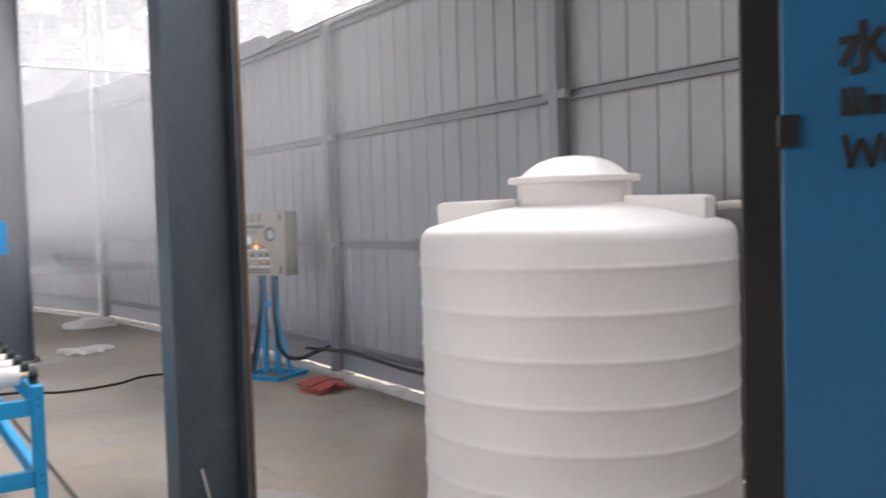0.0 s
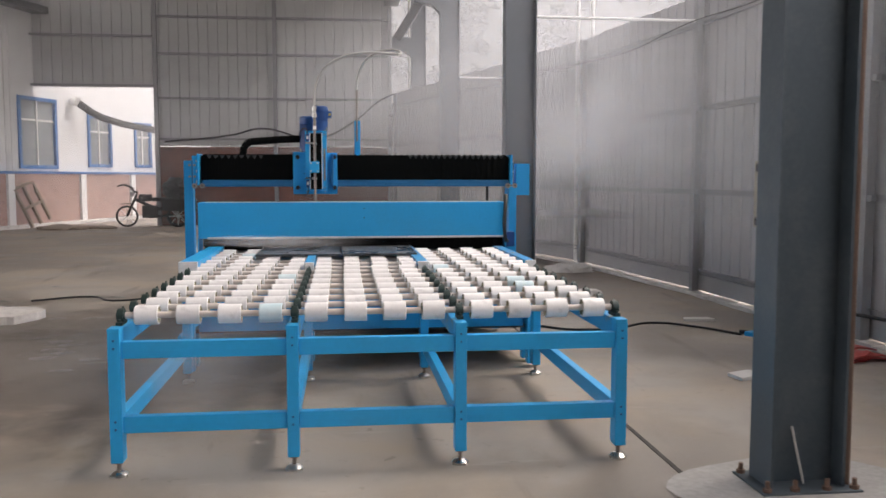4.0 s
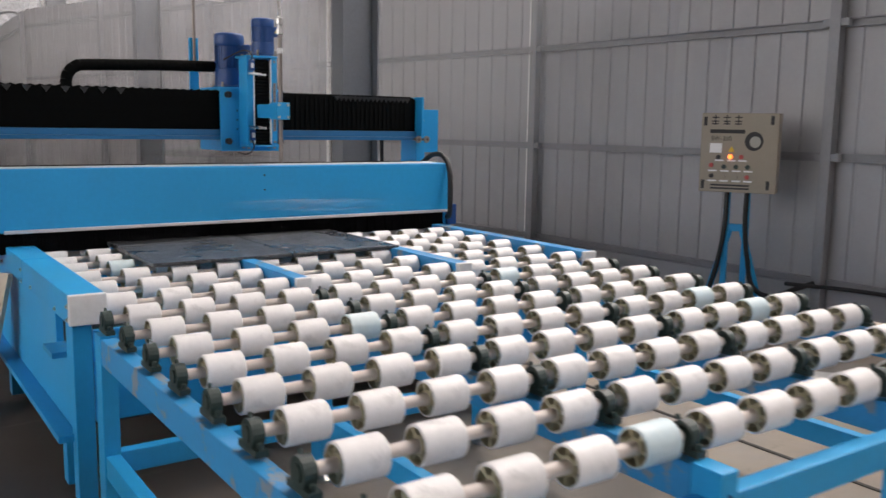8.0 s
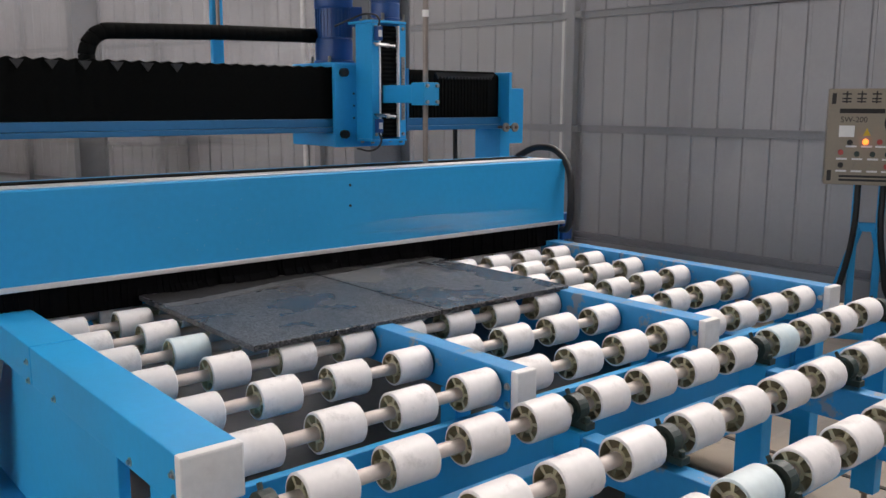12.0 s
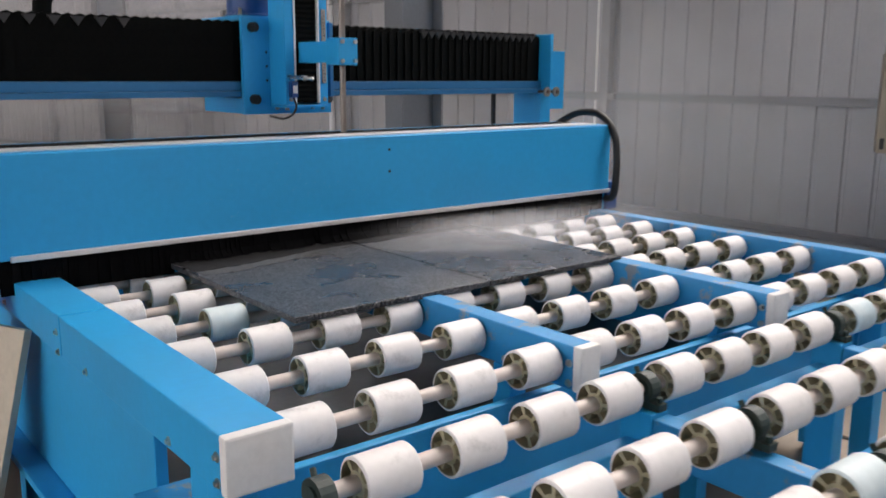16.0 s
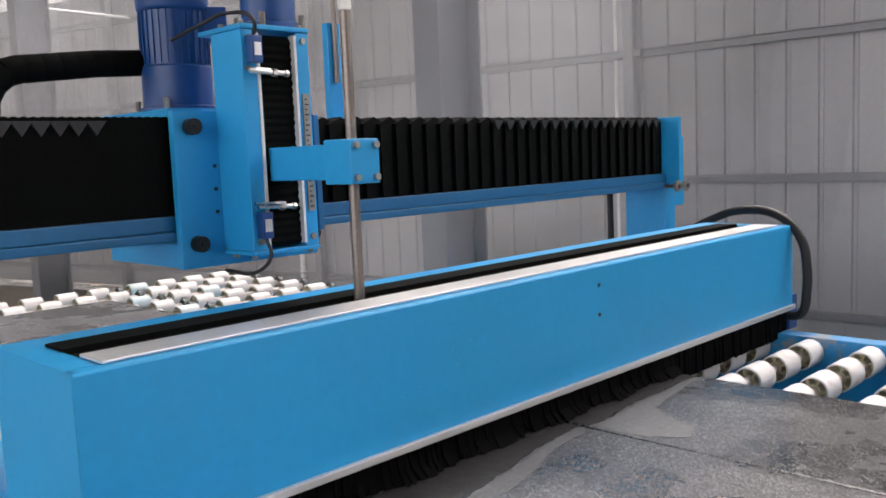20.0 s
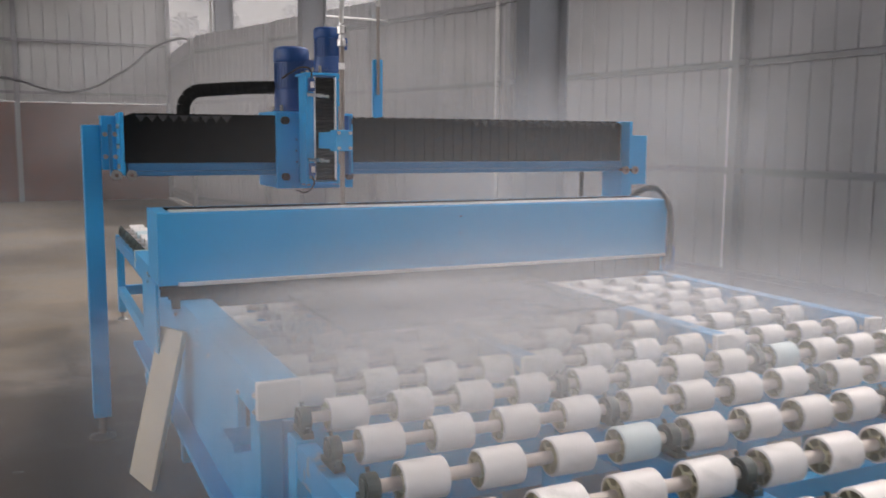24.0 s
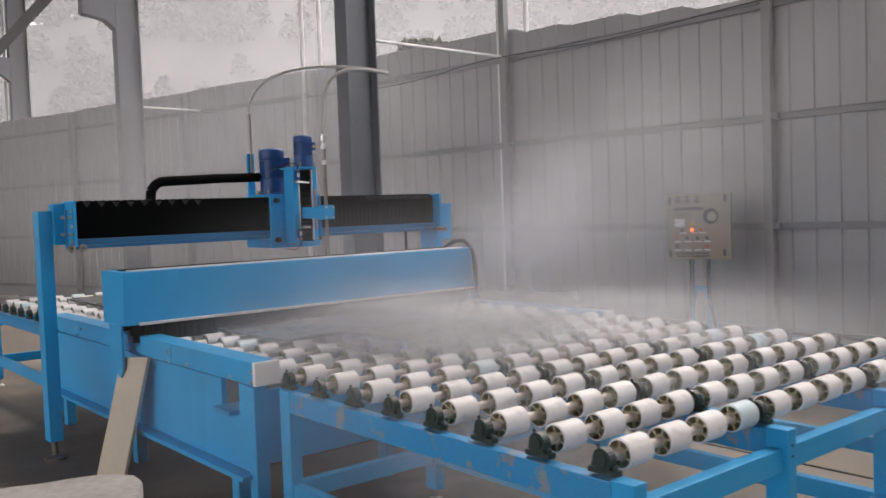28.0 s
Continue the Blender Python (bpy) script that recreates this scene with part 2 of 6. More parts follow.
def vapour(name, most, least=0.3):
    """Fine white spray, ragged within and thinning out to nothing at the rim of its wisp."""
    m = bpy.data.materials.new(name)
    m.use_nodes = True
    t = m.node_tree
    t.nodes.remove(t.nodes["Principled BSDF"])
    co = t.nodes.new("ShaderNodeTexCoord")
    info = t.nodes.new("ShaderNodeObjectInfo")
    flat = t.nodes.new("ShaderNodeVectorMath")
    flat.operation = "MULTIPLY"
    flat.inputs[1].default_value = (1, 0, 1)
    t.links.new(co.outputs["Object"], flat.inputs[0])
    n = t.nodes.new("ShaderNodeTexNoise")
    n.noise_dimensions = "4D"
    n.inputs["Scale"].default_value = 1.9
    n.inputs["Detail"].default_value = 3
    n.inputs["Roughness"].default_value = 0.42
    n.inputs["Distortion"].default_value = 0.3
    w = t.nodes.new("ShaderNodeMath")
    w.operation = "MULTIPLY"
    w.inputs[1].default_value = 40
    t.links.new(info.outputs["Random"], w.inputs[0])
    t.links.new(w.outputs[0], n.inputs["W"])
    t.links.new(flat.outputs[0], n.inputs["Vector"])
    length = t.nodes.new("ShaderNodeVectorMath")
    length.operation = "LENGTH"
    t.links.new(flat.outputs[0], length.inputs[0])
    fade = t.nodes.new("ShaderNodeMapRange")
    fade.interpolation_type = "SMOOTHERSTEP"
    fade.inputs["From Min"].default_value = 0.98
    fade.inputs["From Max"].default_value = 0.0
    t.links.new(length.outputs["Value"], fade.inputs["Value"])
    rag = t.nodes.new("ShaderNodeMapRange")
    rag.interpolation_type = "SMOOTHSTEP"
    rag.inputs["From Min"].default_value = 0.30
    rag.inputs["From Max"].default_value = 0.72
    rag.inputs["To Min"].default_value = least
    rag.inputs["To Max"].default_value = 1.0
    t.links.new(n.outputs["Fac"], rag.inputs["Value"])
    prod = t.nodes.new("ShaderNodeMath")
    prod.operation = "MULTIPLY"
    t.links.new(fade.outputs["Result"], prod.inputs[0])
    t.links.new(rag.outputs["Result"], prod.inputs[1])
    dens = t.nodes.new("ShaderNodeMath")
    dens.operation = "MULTIPLY"
    dens.inputs[1].default_value = most
    t.links.new(prod.outputs[0], dens.inputs[0])
    d = t.nodes.new("ShaderNodeBsdfDiffuse")
    d.inputs["Color"].default_value = (0.93, 0.935, 0.96, 1)
    l = t.nodes.new("ShaderNodeBsdfTranslucent")
    l.inputs["Color"].default_value = (0.93, 0.935, 0.96, 1)
    mx = t.nodes.new("ShaderNodeMixShader")
    t.links.new(d.outputs[0], mx.inputs[1])
    t.links.new(l.outputs[0], mx.inputs[2])
    tr = t.nodes.new("ShaderNodeBsdfTransparent")
    out = t.nodes.new("ShaderNodeMixShader")
    t.links.new(dens.outputs[0], out.inputs[0])
    t.links.new(tr.outputs[0], out.inputs[1])
    t.links.new(mx.outputs[0], out.inputs[2])
    t.links.new(out.outputs[0], t.nodes["Material Output"].inputs["Surface"])
    return m


BLUE = mat("light_blue_paint", (0.012, 0.345, 0.70), 0.40, 0, 0.06, 1.5, 40, 0.05, (0.06, 0.26, 0.46), 0.30, 1.3, spec=0.35)
BLUE_WORN = mat("worn_light_blue_paint", (0.016, 0.26, 0.56), 0.45, 0, 0.08, 2, 50, 0.1, (0.24, 0.26, 0.27), 0.85, 9, dirt_edge=(0.555, 0.60))
DROPS = mat("milky_water_drops", (0.62, 0.66, 0.70), 0.15, 0, 0.05, 9, 60, 0.0)
YELLOW = mat("yellow_print", (0.6, 0.42, 0.02), 0.5)
RAILBLUE = mat("mid_blue_rail_paint", (0.006, 0.14, 0.31), 0.45, 0, 0.1, 3, 50, 0.08)
NAVY = mat("dark_blue_motor_paint", (0.006, 0.06, 0.22), 0.4, 0, 0.1, 4, 60, 0.1)
BLACK = mat("black_rubberised_cloth", (0.0050, 0.0055, 0.0052), 0.8, 0, 0.3, 5, 70, 0.25, spec=0.06)
BRISTLE = mat("black_bristle", (0.0035, 0.0035, 0.004), 0.85, 0, 0.3, 20, 90, 0.2, spec=0.05)
# paler cloth: skylight on the folds' top facets, put into the colour
SKYLIT_FOLD = mat("sky_lit_grey_cloth", (0.032, 0.032, 0.034), 0.75, 0, 0.2, 8, 90, 0.3)
DULL = mat("dull_zinc_steel", (0.30, 0.29, 0.27), 0.5, 0.7, 0.25, 12, 90, 0.2, (0.14, 0.10, 0.07), 0.5, 8)
RUBBER = mat("black_rubber", (0.008, 0.008, 0.009), 0.55, 0, 0.2, 8, 80, 0.2)
NYLON = mat("white_nylon", (0.79, 0.765, 0.75), 0.45, 0, 0.06, 9, 60, 0.1, (0.33, 0.31, 0.30), 0.6, 13, island=0.07, dirt_edge=(0.56, 0.74))
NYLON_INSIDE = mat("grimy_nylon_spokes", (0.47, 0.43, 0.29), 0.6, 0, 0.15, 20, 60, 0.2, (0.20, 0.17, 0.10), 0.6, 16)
NYLON_BLUE = mat("pale_blue_stained_nylon", (0.62, 0.72, 0.74), 0.45, 0, 0.08, 9, 60, 0.1, (0.40, 0.58, 0.66), 0.6, 6)
WHITE = mat("white_plastic", (0.78, 0.77, 0.75), 0.4, 0, 0.06, 6, 60, 0.08, (0.5, 0.48, 0.45), 0.4, 5)
SHAFT = mat("pinkish_white_shaft_coating", (0.66, 0.58, 0.53), 0.4, 0, 0.08, 8, 60, 0.1)
ALU = mat("aluminium_strip", (0.72, 0.71, 0.70), 0.35, 0.6, 0.06, 4, 80, 0.1)
STEEL = mat("brushed_steel", (0.55, 0.54, 0.52), 0.3, 1.0, 0.1, 6, 90, 0.1)
RODM = mat("dull_brown_steel_pipe", (0.24, 0.21, 0.19), 0.42, 0.7, 0.2, 8, 90, 0.2)
GREEN_IRON = mat("dark_green_cast_iron", (0.018, 0.036, 0.032), 0.5, 0, 0.3, 12, 80, 0.3)
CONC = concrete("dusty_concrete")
CONC_WET = mat("damp_concrete", (0.17, 0.155, 0.14), 0.45, 0, 0.2, 1.2, 18, 0.4, (0.10, 0.09, 0.085), 0.6, 0.8)
PALE = mat("pale_mortar_and_light_strip", (0.62, 0.60, 0.57), 0.85, 0, 0.15, 4, 40, 0.6, (0.35, 0.33, 0.3), 0.5, 3)
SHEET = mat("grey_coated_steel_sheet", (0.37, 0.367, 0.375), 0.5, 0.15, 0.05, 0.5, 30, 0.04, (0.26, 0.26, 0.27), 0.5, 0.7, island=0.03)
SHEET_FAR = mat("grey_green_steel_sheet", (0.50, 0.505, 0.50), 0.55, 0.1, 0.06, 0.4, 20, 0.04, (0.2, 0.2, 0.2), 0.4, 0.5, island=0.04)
GIRT = mat("grey_steel_section", (0.26, 0.262, 0.272), 0.5, 0.2, 0.1, 2, 40, 0.1)
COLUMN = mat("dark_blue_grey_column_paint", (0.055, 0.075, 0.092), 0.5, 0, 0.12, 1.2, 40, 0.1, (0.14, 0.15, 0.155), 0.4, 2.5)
# column paint made paler and greyer, with haze put into the colour
COLUMN_HAZED = mat("haze_paled_column_paint", (0.16, 0.17, 0.185), 0.5, 0, 0.1, 1.2, 40, 0.1)
RUST = mat("rusty_brown_pipe", (0.16, 0.10, 0.075), 0.6, 0.3, 0.25, 8, 70, 0.3)
RENDERW = mat("white_wall_paint", (0.80, 0.80, 0.80), 0.7, 0, 0.05, 0.8, 30, 0.15, (0.6, 0.59, 0.57), 0.4, 0.6)
PINKBRICK = mat("pale_pink_brick", (0.42, 0.25, 0.21), 0.85, 0, 0.15, 2, 25, 0.5, (0.5, 0.42, 0.38), 0.6, 0.8, island=0.1)
FRAMEBLUE = mat("blue_window_frame", (0.05, 0.17, 0.42), 0.4, 0, 0.08, 3, 40, 0.1)
PANE = mat("grey_window_pane", (0.30, 0.32, 0.33), 0.08, 0, 0.15, 1, 8, 0.02)
GRANITE = granite("speckled_granite")
TRAY = mat("wet_stone_mud", (0.030, 0.034, 0.038), 0.4, 0, 0.3, 4, 40, 0.3, (0.055, 0.055, 0.055), 0.6, 3)
PALE_FILM = mat("pale_stone_film", (0.070, 0.070, 0.072), 0.5, 0, 0.3, 40, 200, 0.3, (0.15, 0.15, 0.152), 0.7, 70)
SLURRY_WET = mat("wet_stone_slurry", (0.024, 0.023, 0.023), 0.6, 0, 0.3, 30, 200, 0.3, (0.06, 0.06, 0.06), 0.5, 60, spec=0.15)
BEIGE = mat("beige_enamel", (0.29, 0.245, 0.185), 0.45, 0, 0.06, 4, 50, 0.08)
INK = mat("black_print", (0.012, 0.011, 0.010), 0.5, 0, 0.1, 6, 60, 0.0)
DARKFRAME = mat("black_cabinet_frame", (0.006, 0.006, 0.007), 0.4, 0, 0.2, 4, 60, 0.05)
CABBLUE = mat("deep_blue_cabinet_paint", (0.009, 0.105, 0.23), 0.35, 0, 0.06, 1.5, 40, 0.05)
TANKW = mat("milky_white_polyethylene", (0.80, 0.765, 0.735), 0.42, 0, 0.03, 1.2, 30, 0.06, (0.66, 0.62, 0.58), 0.3, 1.6)
RED = mat("faded_red_plastic", (0.42, 0.07, 0.06), 0.6, 0, 0.2, 7, 50, 0.3)
HOSE = mat("dusty_grey_hose", (0.46, 0.45, 0.43), 0.5, 0, 0.12, 6, 60, 0.1)
PVC = mat("white_pvc_hose", (0.74, 0.71, 0.66), 0.45, 0, 0.08, 6, 60, 0.1)
BOARD = mat("cream_board", (0.55, 0.48, 0.38), 0.7, 0, 0.12, 3, 40, 0.3)
STONE = mat("rough_pale_stone", (0.40, 0.375, 0.35), 0.9, 0, 0.25, 4, 30, 0.9)
HILL = mat("hazy_hillside_scrub", (0.075, 0.074, 0.062), 0.95, 0, 0.25, 0.08, 1.5, 0.0, (0.11, 0.10, 0.085), 0.6, 0.05)
LEAF = mat("hazy_tree_leaves", (0.105, 0.105, 0.085), 1.0, 0, 0.15, 0.1, 1, 0.0, island=0.12, spec=0.1)
LEAF_WARM = mat("yellow_green_leaves", (0.20, 0.17, 0.06), 0.9, 0, 0.3, 0.3, 3, 0.0)
BARK = mat("brown_bark", (0.10, 0.075, 0.055), 0.9, 0, 0.25, 3, 30, 0.5)
EARTH = mat("dry_earth", (0.24, 0.20, 0.16), 0.95, 0, 0.2, 0.4, 6, 0.5, (0.16, 0.15, 0.12), 0.5, 0.3)
ROOF = mat("weathered_roof_sheet", (0.16, 0.165, 0.17), 0.6, 0.2, 0.1, 0.5, 20, 0.05)
BIKE = mat("dusty_black_metal", (0.03, 0.028, 0.027), 0.6, 0.3, 0.3, 6, 40, 0.2)
WOOD = mat("weathered_wood", (0.20, 0.15, 0.11), 0.8, 0, 0.2, 5, 40, 0.4)
VAPOUR_DENSE = vapour("dense_spray", 0.235)
VAPOUR = vapour("fine_spray", 0.17)
VAPOUR_THIN = vapour("thin_spray", 0.11)
FAR_HAZE = vapour("far_haze", 0.07, 0.95)
VAPOUR_EVEN = vapour("even_spray", 0.18, 0.75)
BRICKS = brickwork("red_brickwork", (0.185, 0.052, 0.030), (0.105, 0.033, 0.022), (0.15, 0.105, 0.085))
PINKBRICK = brickwork("pale_pink_brickwork", (0.46, 0.27, 0.22), (0.36, 0.21, 0.18), (0.45, 0.40, 0.37))
GROUT = mat("grey_grout", (0.33, 0.315, 0.30), 0.85, 0, 0.2, 3, 30, 0.5, (0.2, 0.19, 0.18), 0.6, 3)
LAMP_AMBER = glow("lit_amber_lamp", (1.0, 0.20, 0.03), 1.1)


# ---- builders ----
def bm_new():
    return bmesh.new()


def box(bm, lo, hi, m=None):
    mid = [(a + b) / 2 for a, b in zip(lo, hi)]
    size = [max(b - a, 1e-4) for a, b in zip(lo, hi)]
    t = Matrix.Translation(mid) @ Matrix.Diagonal((*size, 1))
    return bmesh.ops.create_cube(bm, size=1, matrix=(m @ t) if m else t)["verts"]


def rod(bm, p, q, r, n=12, r2=None):
    p, q = Vector(p), Vector(q)
    d = q - p
    t = Matrix.Translation((p + q) / 2) @ d.to_track_quat("Z", "Y").to_matrix().to_4x4()
    bmesh.ops.create_cone(bm, cap_ends=True, segments=n, radius1=r, radius2=r if r2 is None else r2, depth=d.length, matrix=t)


def lathe(bm, profile, n=32, m=None):
    """Turns (radius, height) pairs about z."""
    rings = []
    for r, z in profile:
        ring = []
        for i in range(n):
            a = 2 * math.pi * i / n
            v = Vector((r * math.cos(a), r * math.sin(a), z))
            ring.append(bm.verts.new(m @ v if m else v))
        rings.append(ring)
    for a, b in zip(rings, rings[1:]):
        for i in range(n):
            bm.faces.new((a[i], a[(i + 1) % n], b[(i + 1) % n], b[i]))
    for ring, flip in ((rings[0], True), (rings[-1], False)):
        bm.faces.new(list(reversed(ring)) if flip else ring)


def prism(bm, outline, lo, hi, axis="y", m=None):
    """An outline of pairs drawn out along an axis."""
    def at(a, b, c):
        v = Vector({"x": (c, a, b), "y": (a, c, b), "z": (a, b, c)}[axis])
        return bm.verts.new(m @ v if m else v)
    near = [at(a, b, lo) for a, b in outline]
    far = [at(a, b, hi) for a, b in outline]
    k = len(outline)
    bm.faces.new(near)
    bm.faces.new(list(reversed(far)))
    for i in range(k):
        bm.faces.new((near[i], far[i], far[(i + 1) % k], near[(i + 1) % k]))


def part(name, bm, material, parent=None, label="", bevel=0.0, smooth=False, at=None):
    """Links a bmesh as one mesh object, under a thing or a part where one is given."""
    bmesh.ops.recalc_face_normals(bm, faces=bm.faces)
    if bevel:
        edges = [e for e in bm.edges if len(e.link_faces) == 2 and e.calc_face_angle(0) > 0.6]
        bmesh.ops.bevel(bm, geom=edges, offset=bevel, segments=2, affect="EDGES", profile=0.6, clamp_overlap=True)
    me = bpy.data.meshes.new(name)
    bm.to_mesh(me)
    bm.free()
    if smooth:
        me.shade_smooth()
        me.set_sharp_from_angle(angle=radians(35))
    me.materials.append(material)
    ob = new(name, me)
    if parent:
        ob.parent = parent
    if label:
        ob["label"] = label
    if at:
        ob.matrix_basis = at
    return ob


def thing(name, label, category, at=None, group="", kind=""):
    ob = new(name)
    ob.empty_display_size = 0.2
    if at:
        ob.matrix_basis = at
    return tagged(ob, label, category, group, kind)


def tube(name, points, r, material, parent=None, label="", cyclic=False):
    """A round hose or cable through points."""
    cu = bpy.data.curves.new(name, "CURVE")
    cu.dimensions = "3D"
    cu.bevel_depth = r
    cu.bevel_resolution = 3
    cu.use_fill_caps = True
    sp = cu.splines.new("BEZIER")
    sp.bezier_points.add(len(points) - 1)
    for bp, p in zip(sp.bezier_points, points):
        bp.co = p
        bp.handle_left_type = bp.handle_right_type = "AUTO"
    cu.materials.append(material)
    tmp = new("tmp", cu)
    me = bpy.data.meshes.new_from_object(tmp.evaluated_get(bpy.context.evaluated_depsgraph_get()))
    bpy.data.objects.remove(tmp)
    bpy.data.curves.remove(cu)
    me.shade_smooth()
    if not me.materials:
        me.materials.append(material)
    ob = new(name, me)
    if parent:
        ob.parent = parent
    if label:
        ob["label"] = label
    return ob


def one(name, bm, material, label, category, bevel=0.0, smooth=False, at=None, group="", kind=""):
    return tagged(part(name, bm, material, None, "", bevel, smooth, at), label, category, group, kind)


# ---- setting: ground, floor, roof ----
def grid_plane(name, x0, x1, y0, y1, nx, ny, z, material, bumpy=0.0):
    bm = bm_new()
    rows = [[bm.verts.new((x0 + (x1 - x0) * i / nx, y0 + (y1 - y0) * j / ny,
                           z + bumpy * noise.noise((i * 0.7, j * 0.7, 3.1)))) for i in range(nx + 1)] for j in range(ny + 1)]
    for j in range(ny):
        for i in range(nx):
            bm.faces.new((rows[j][i], rows[j][i + 1], rows[j + 1][i + 1], rows[j + 1][i]))
    return part(name, bm, material)


tagged(grid_plane("ground", -600, 600, -600, 600, 24, 24, -0.06, EARTH), "dry brown earth yard around the hall", "ground", kind="structure")
bm = bm_new()
box(bm, (-16, -18, -0.2), (6.0, 30, 0))
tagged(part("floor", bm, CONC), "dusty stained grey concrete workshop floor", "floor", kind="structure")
# floor joint beside the machine
bm = bm_new()
box(bm, (2.86, -9, 0.001), (2.885, 24, 0.005))
tagged(part("floor_joint", bm, mat("dark_joint", (0.05, 0.045, 0.04), 0.9)), "dark expansion joint in the concrete floor", "floor joint", kind="structure")

# hall roof over the machine, its edge above the columns
bm = bm_new()
for i in range(90):
    x = -15.0 + i * 0.22
    prism(bm, [(x, 8.6 - 0.02 * abs(x)), (x + 0.17, 8.6 - 0.02 * abs(x)), (x + 0.19, 8.66 - 0.02 * abs(x)), (x + 0.22, 8.66 - 0.02 * abs(x)),
               (x + 0.22, 8.69 - 0.02 * abs(x)), (x + 0.16, 8.66 - 0.02 * abs(x)), (x, 8.63 - 0.02 * abs(x))], -18, 24.4, "y")
tagged(part("roof", bm, ROOF), "grey corrugated steel roof of the open hall", "roof", kind="structure")


# plain unseen walls added behind the camera to dim the hall's near end
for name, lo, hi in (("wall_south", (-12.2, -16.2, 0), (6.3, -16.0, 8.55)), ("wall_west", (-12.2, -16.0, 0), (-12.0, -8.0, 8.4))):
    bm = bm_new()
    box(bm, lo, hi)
    tagged(part(name, bm, SHEET_FAR), "plain unseen wall added to dim the hall's near end", "wall", kind="structure")

# ---- the long right-hand fence wall of ribbed sheet ----
WALL = [(6.28, -14.0), (6.19, -10.4), (6.10, -7.0), (6.01, -3.75), (5.945, -0.49), (5.905, 2.875), (5.77, 6.37), (5.33, 10.17),
        (4.54, 13.3), (3.6, 16.6), (2.72, 19.6), (2.78, 23.9)]
WALL_TOPS = (3.55, 3.55, 3.55, 3.55, 3.55, 3.57, 3.84, 3.86, 3.84, 3.82, 3.82, 3.82)
wall = thing("wall_east", "tall fence wall of grey ribbed steel sheets on posts", "wall", kind="structure")


def ribbed(bm, length, z0, z1, pitch=0.24, depth=0.012, z1_end=None):
    """A ribbed sheet along +x from 0, its inner face at y = 0, ribs standing out towards +y; its lapped sheets end unevenly at the top."""
    z1_end = z1 if z1_end is None else z1_end
    xs = []
    k = int(length / pitch)
    for i in range(k + 1):
        x = i * pitch + 0.057
        xs += [(x - 0.022, 0), (x - 0.013, depth), (x + 0.013, depth), (x + 0.022, 0)]
    xs = [(0, 0)] + [p for p in xs if p[0] < length] + [(length, 0)]
    lo = [bm.verts.new((x, y, z0)) for x, y in xs]
    hi = [bm.verts.new((x, y, z1 + (z1_end - z1) * (int(x / 0.84) * 0.84 / length) + (0.03 * noise.noise((int(x / 0.84) * 1.7, z1 * 3, 0)) if z1_end != z1 else 0))) for x, y in xs]
    for i in range(len(xs) - 1):
        bm.faces.new((lo[i], lo[i + 1], hi[i + 1], hi[i]))
    lo2 = [bm.verts.new((x, y + 0.004, z0)) for x, y in xs]
    hi2 = [bm.verts.new((v.co.x, v.co.y + 0.004, v.co.z)) for v in hi]
    for i in range(len(xs) - 1):
        bm.faces.new((lo2[i + 1], lo2[i], hi2[i], hi2[i + 1]))


for (ax, ay), (bx, by), top_a, top_b in zip(WALL, WALL[1:], WALL_TOPS, WALL_TOPS[1:]):
    length = math.hypot(bx - ax, by - ay)
    # local x runs along the bay, local -y points into the hall
    place = Matrix.Translation((ax, ay, 0)) @ Matrix.Rotation(math.atan2(by - ay, bx - ax), 4, "Z") @ Matrix.Diagonal((1, -1, 1, 1))
    bm = bm_new()
    ribbed(bm, length, 0.30, top_a, z1_end=top_b + 0.002)
    bm.transform(place)
    part("sheet", bm, SHEET, wall)
    bm = bm_new()
    ribbed(bm, length, 0.06, 0.30, pitch=length / 2, depth=0.004)
    bm.transform(place @ Matrix.Translation((0, -0.03, 0)))
    part("plinth_sheet", bm, SHEET, wall, "flat grey sheet along the foot of the wall")
    for z in (0.30, 1.325, 2.38, 3.46):
        bm = bm_new()
        prism(bm, [(-0.075, z - 0.035), (-0.025, z - 0.035), (-0.025, z + 0.035), (-0.075, z + 0.035), (-0.075, z + 0.025),
                   (-0.035, z + 0.025), (-0.035, z - 0.025), (-0.075, z - 0.025)], 0.0, length, "x")
        bm.transform(place)
        part("girt", bm, GIRT, wall, "grey steel rail")
    bm = bm_new()
    box(bm, (-0.045, -0.14, 0), (0.045, -0.05, top_a + (0.9 if 5 < ay < 8 else -0.05)))
    for z in (1.325, 2.38):
        box(bm, (-0.11, -0.13, z - 0.03), (0.11, -0.075, z + 0.03))
    bm.transform(place)
    part("post", bm, GIRT, wall, "", 0.006)
    # daylight leaking under the sheets, put in as a pale solid strip
    bm = bm_new()
    n = max(2, int(length / 0.25))
    for i in range(n):
        x = length * i / n
        w = 0.05 + 0.03 * random.random()
        box(bm, (x, -0.10 - w, -0.01), (x + length / n + 0.01, -0.03, 0.035 + 0.02 * random.random()))
    bm.transform(place)
    part("leak_light_strip", bm, PALE, wall, "uneven pale strip standing for daylight leaking under the wall", 0.008)


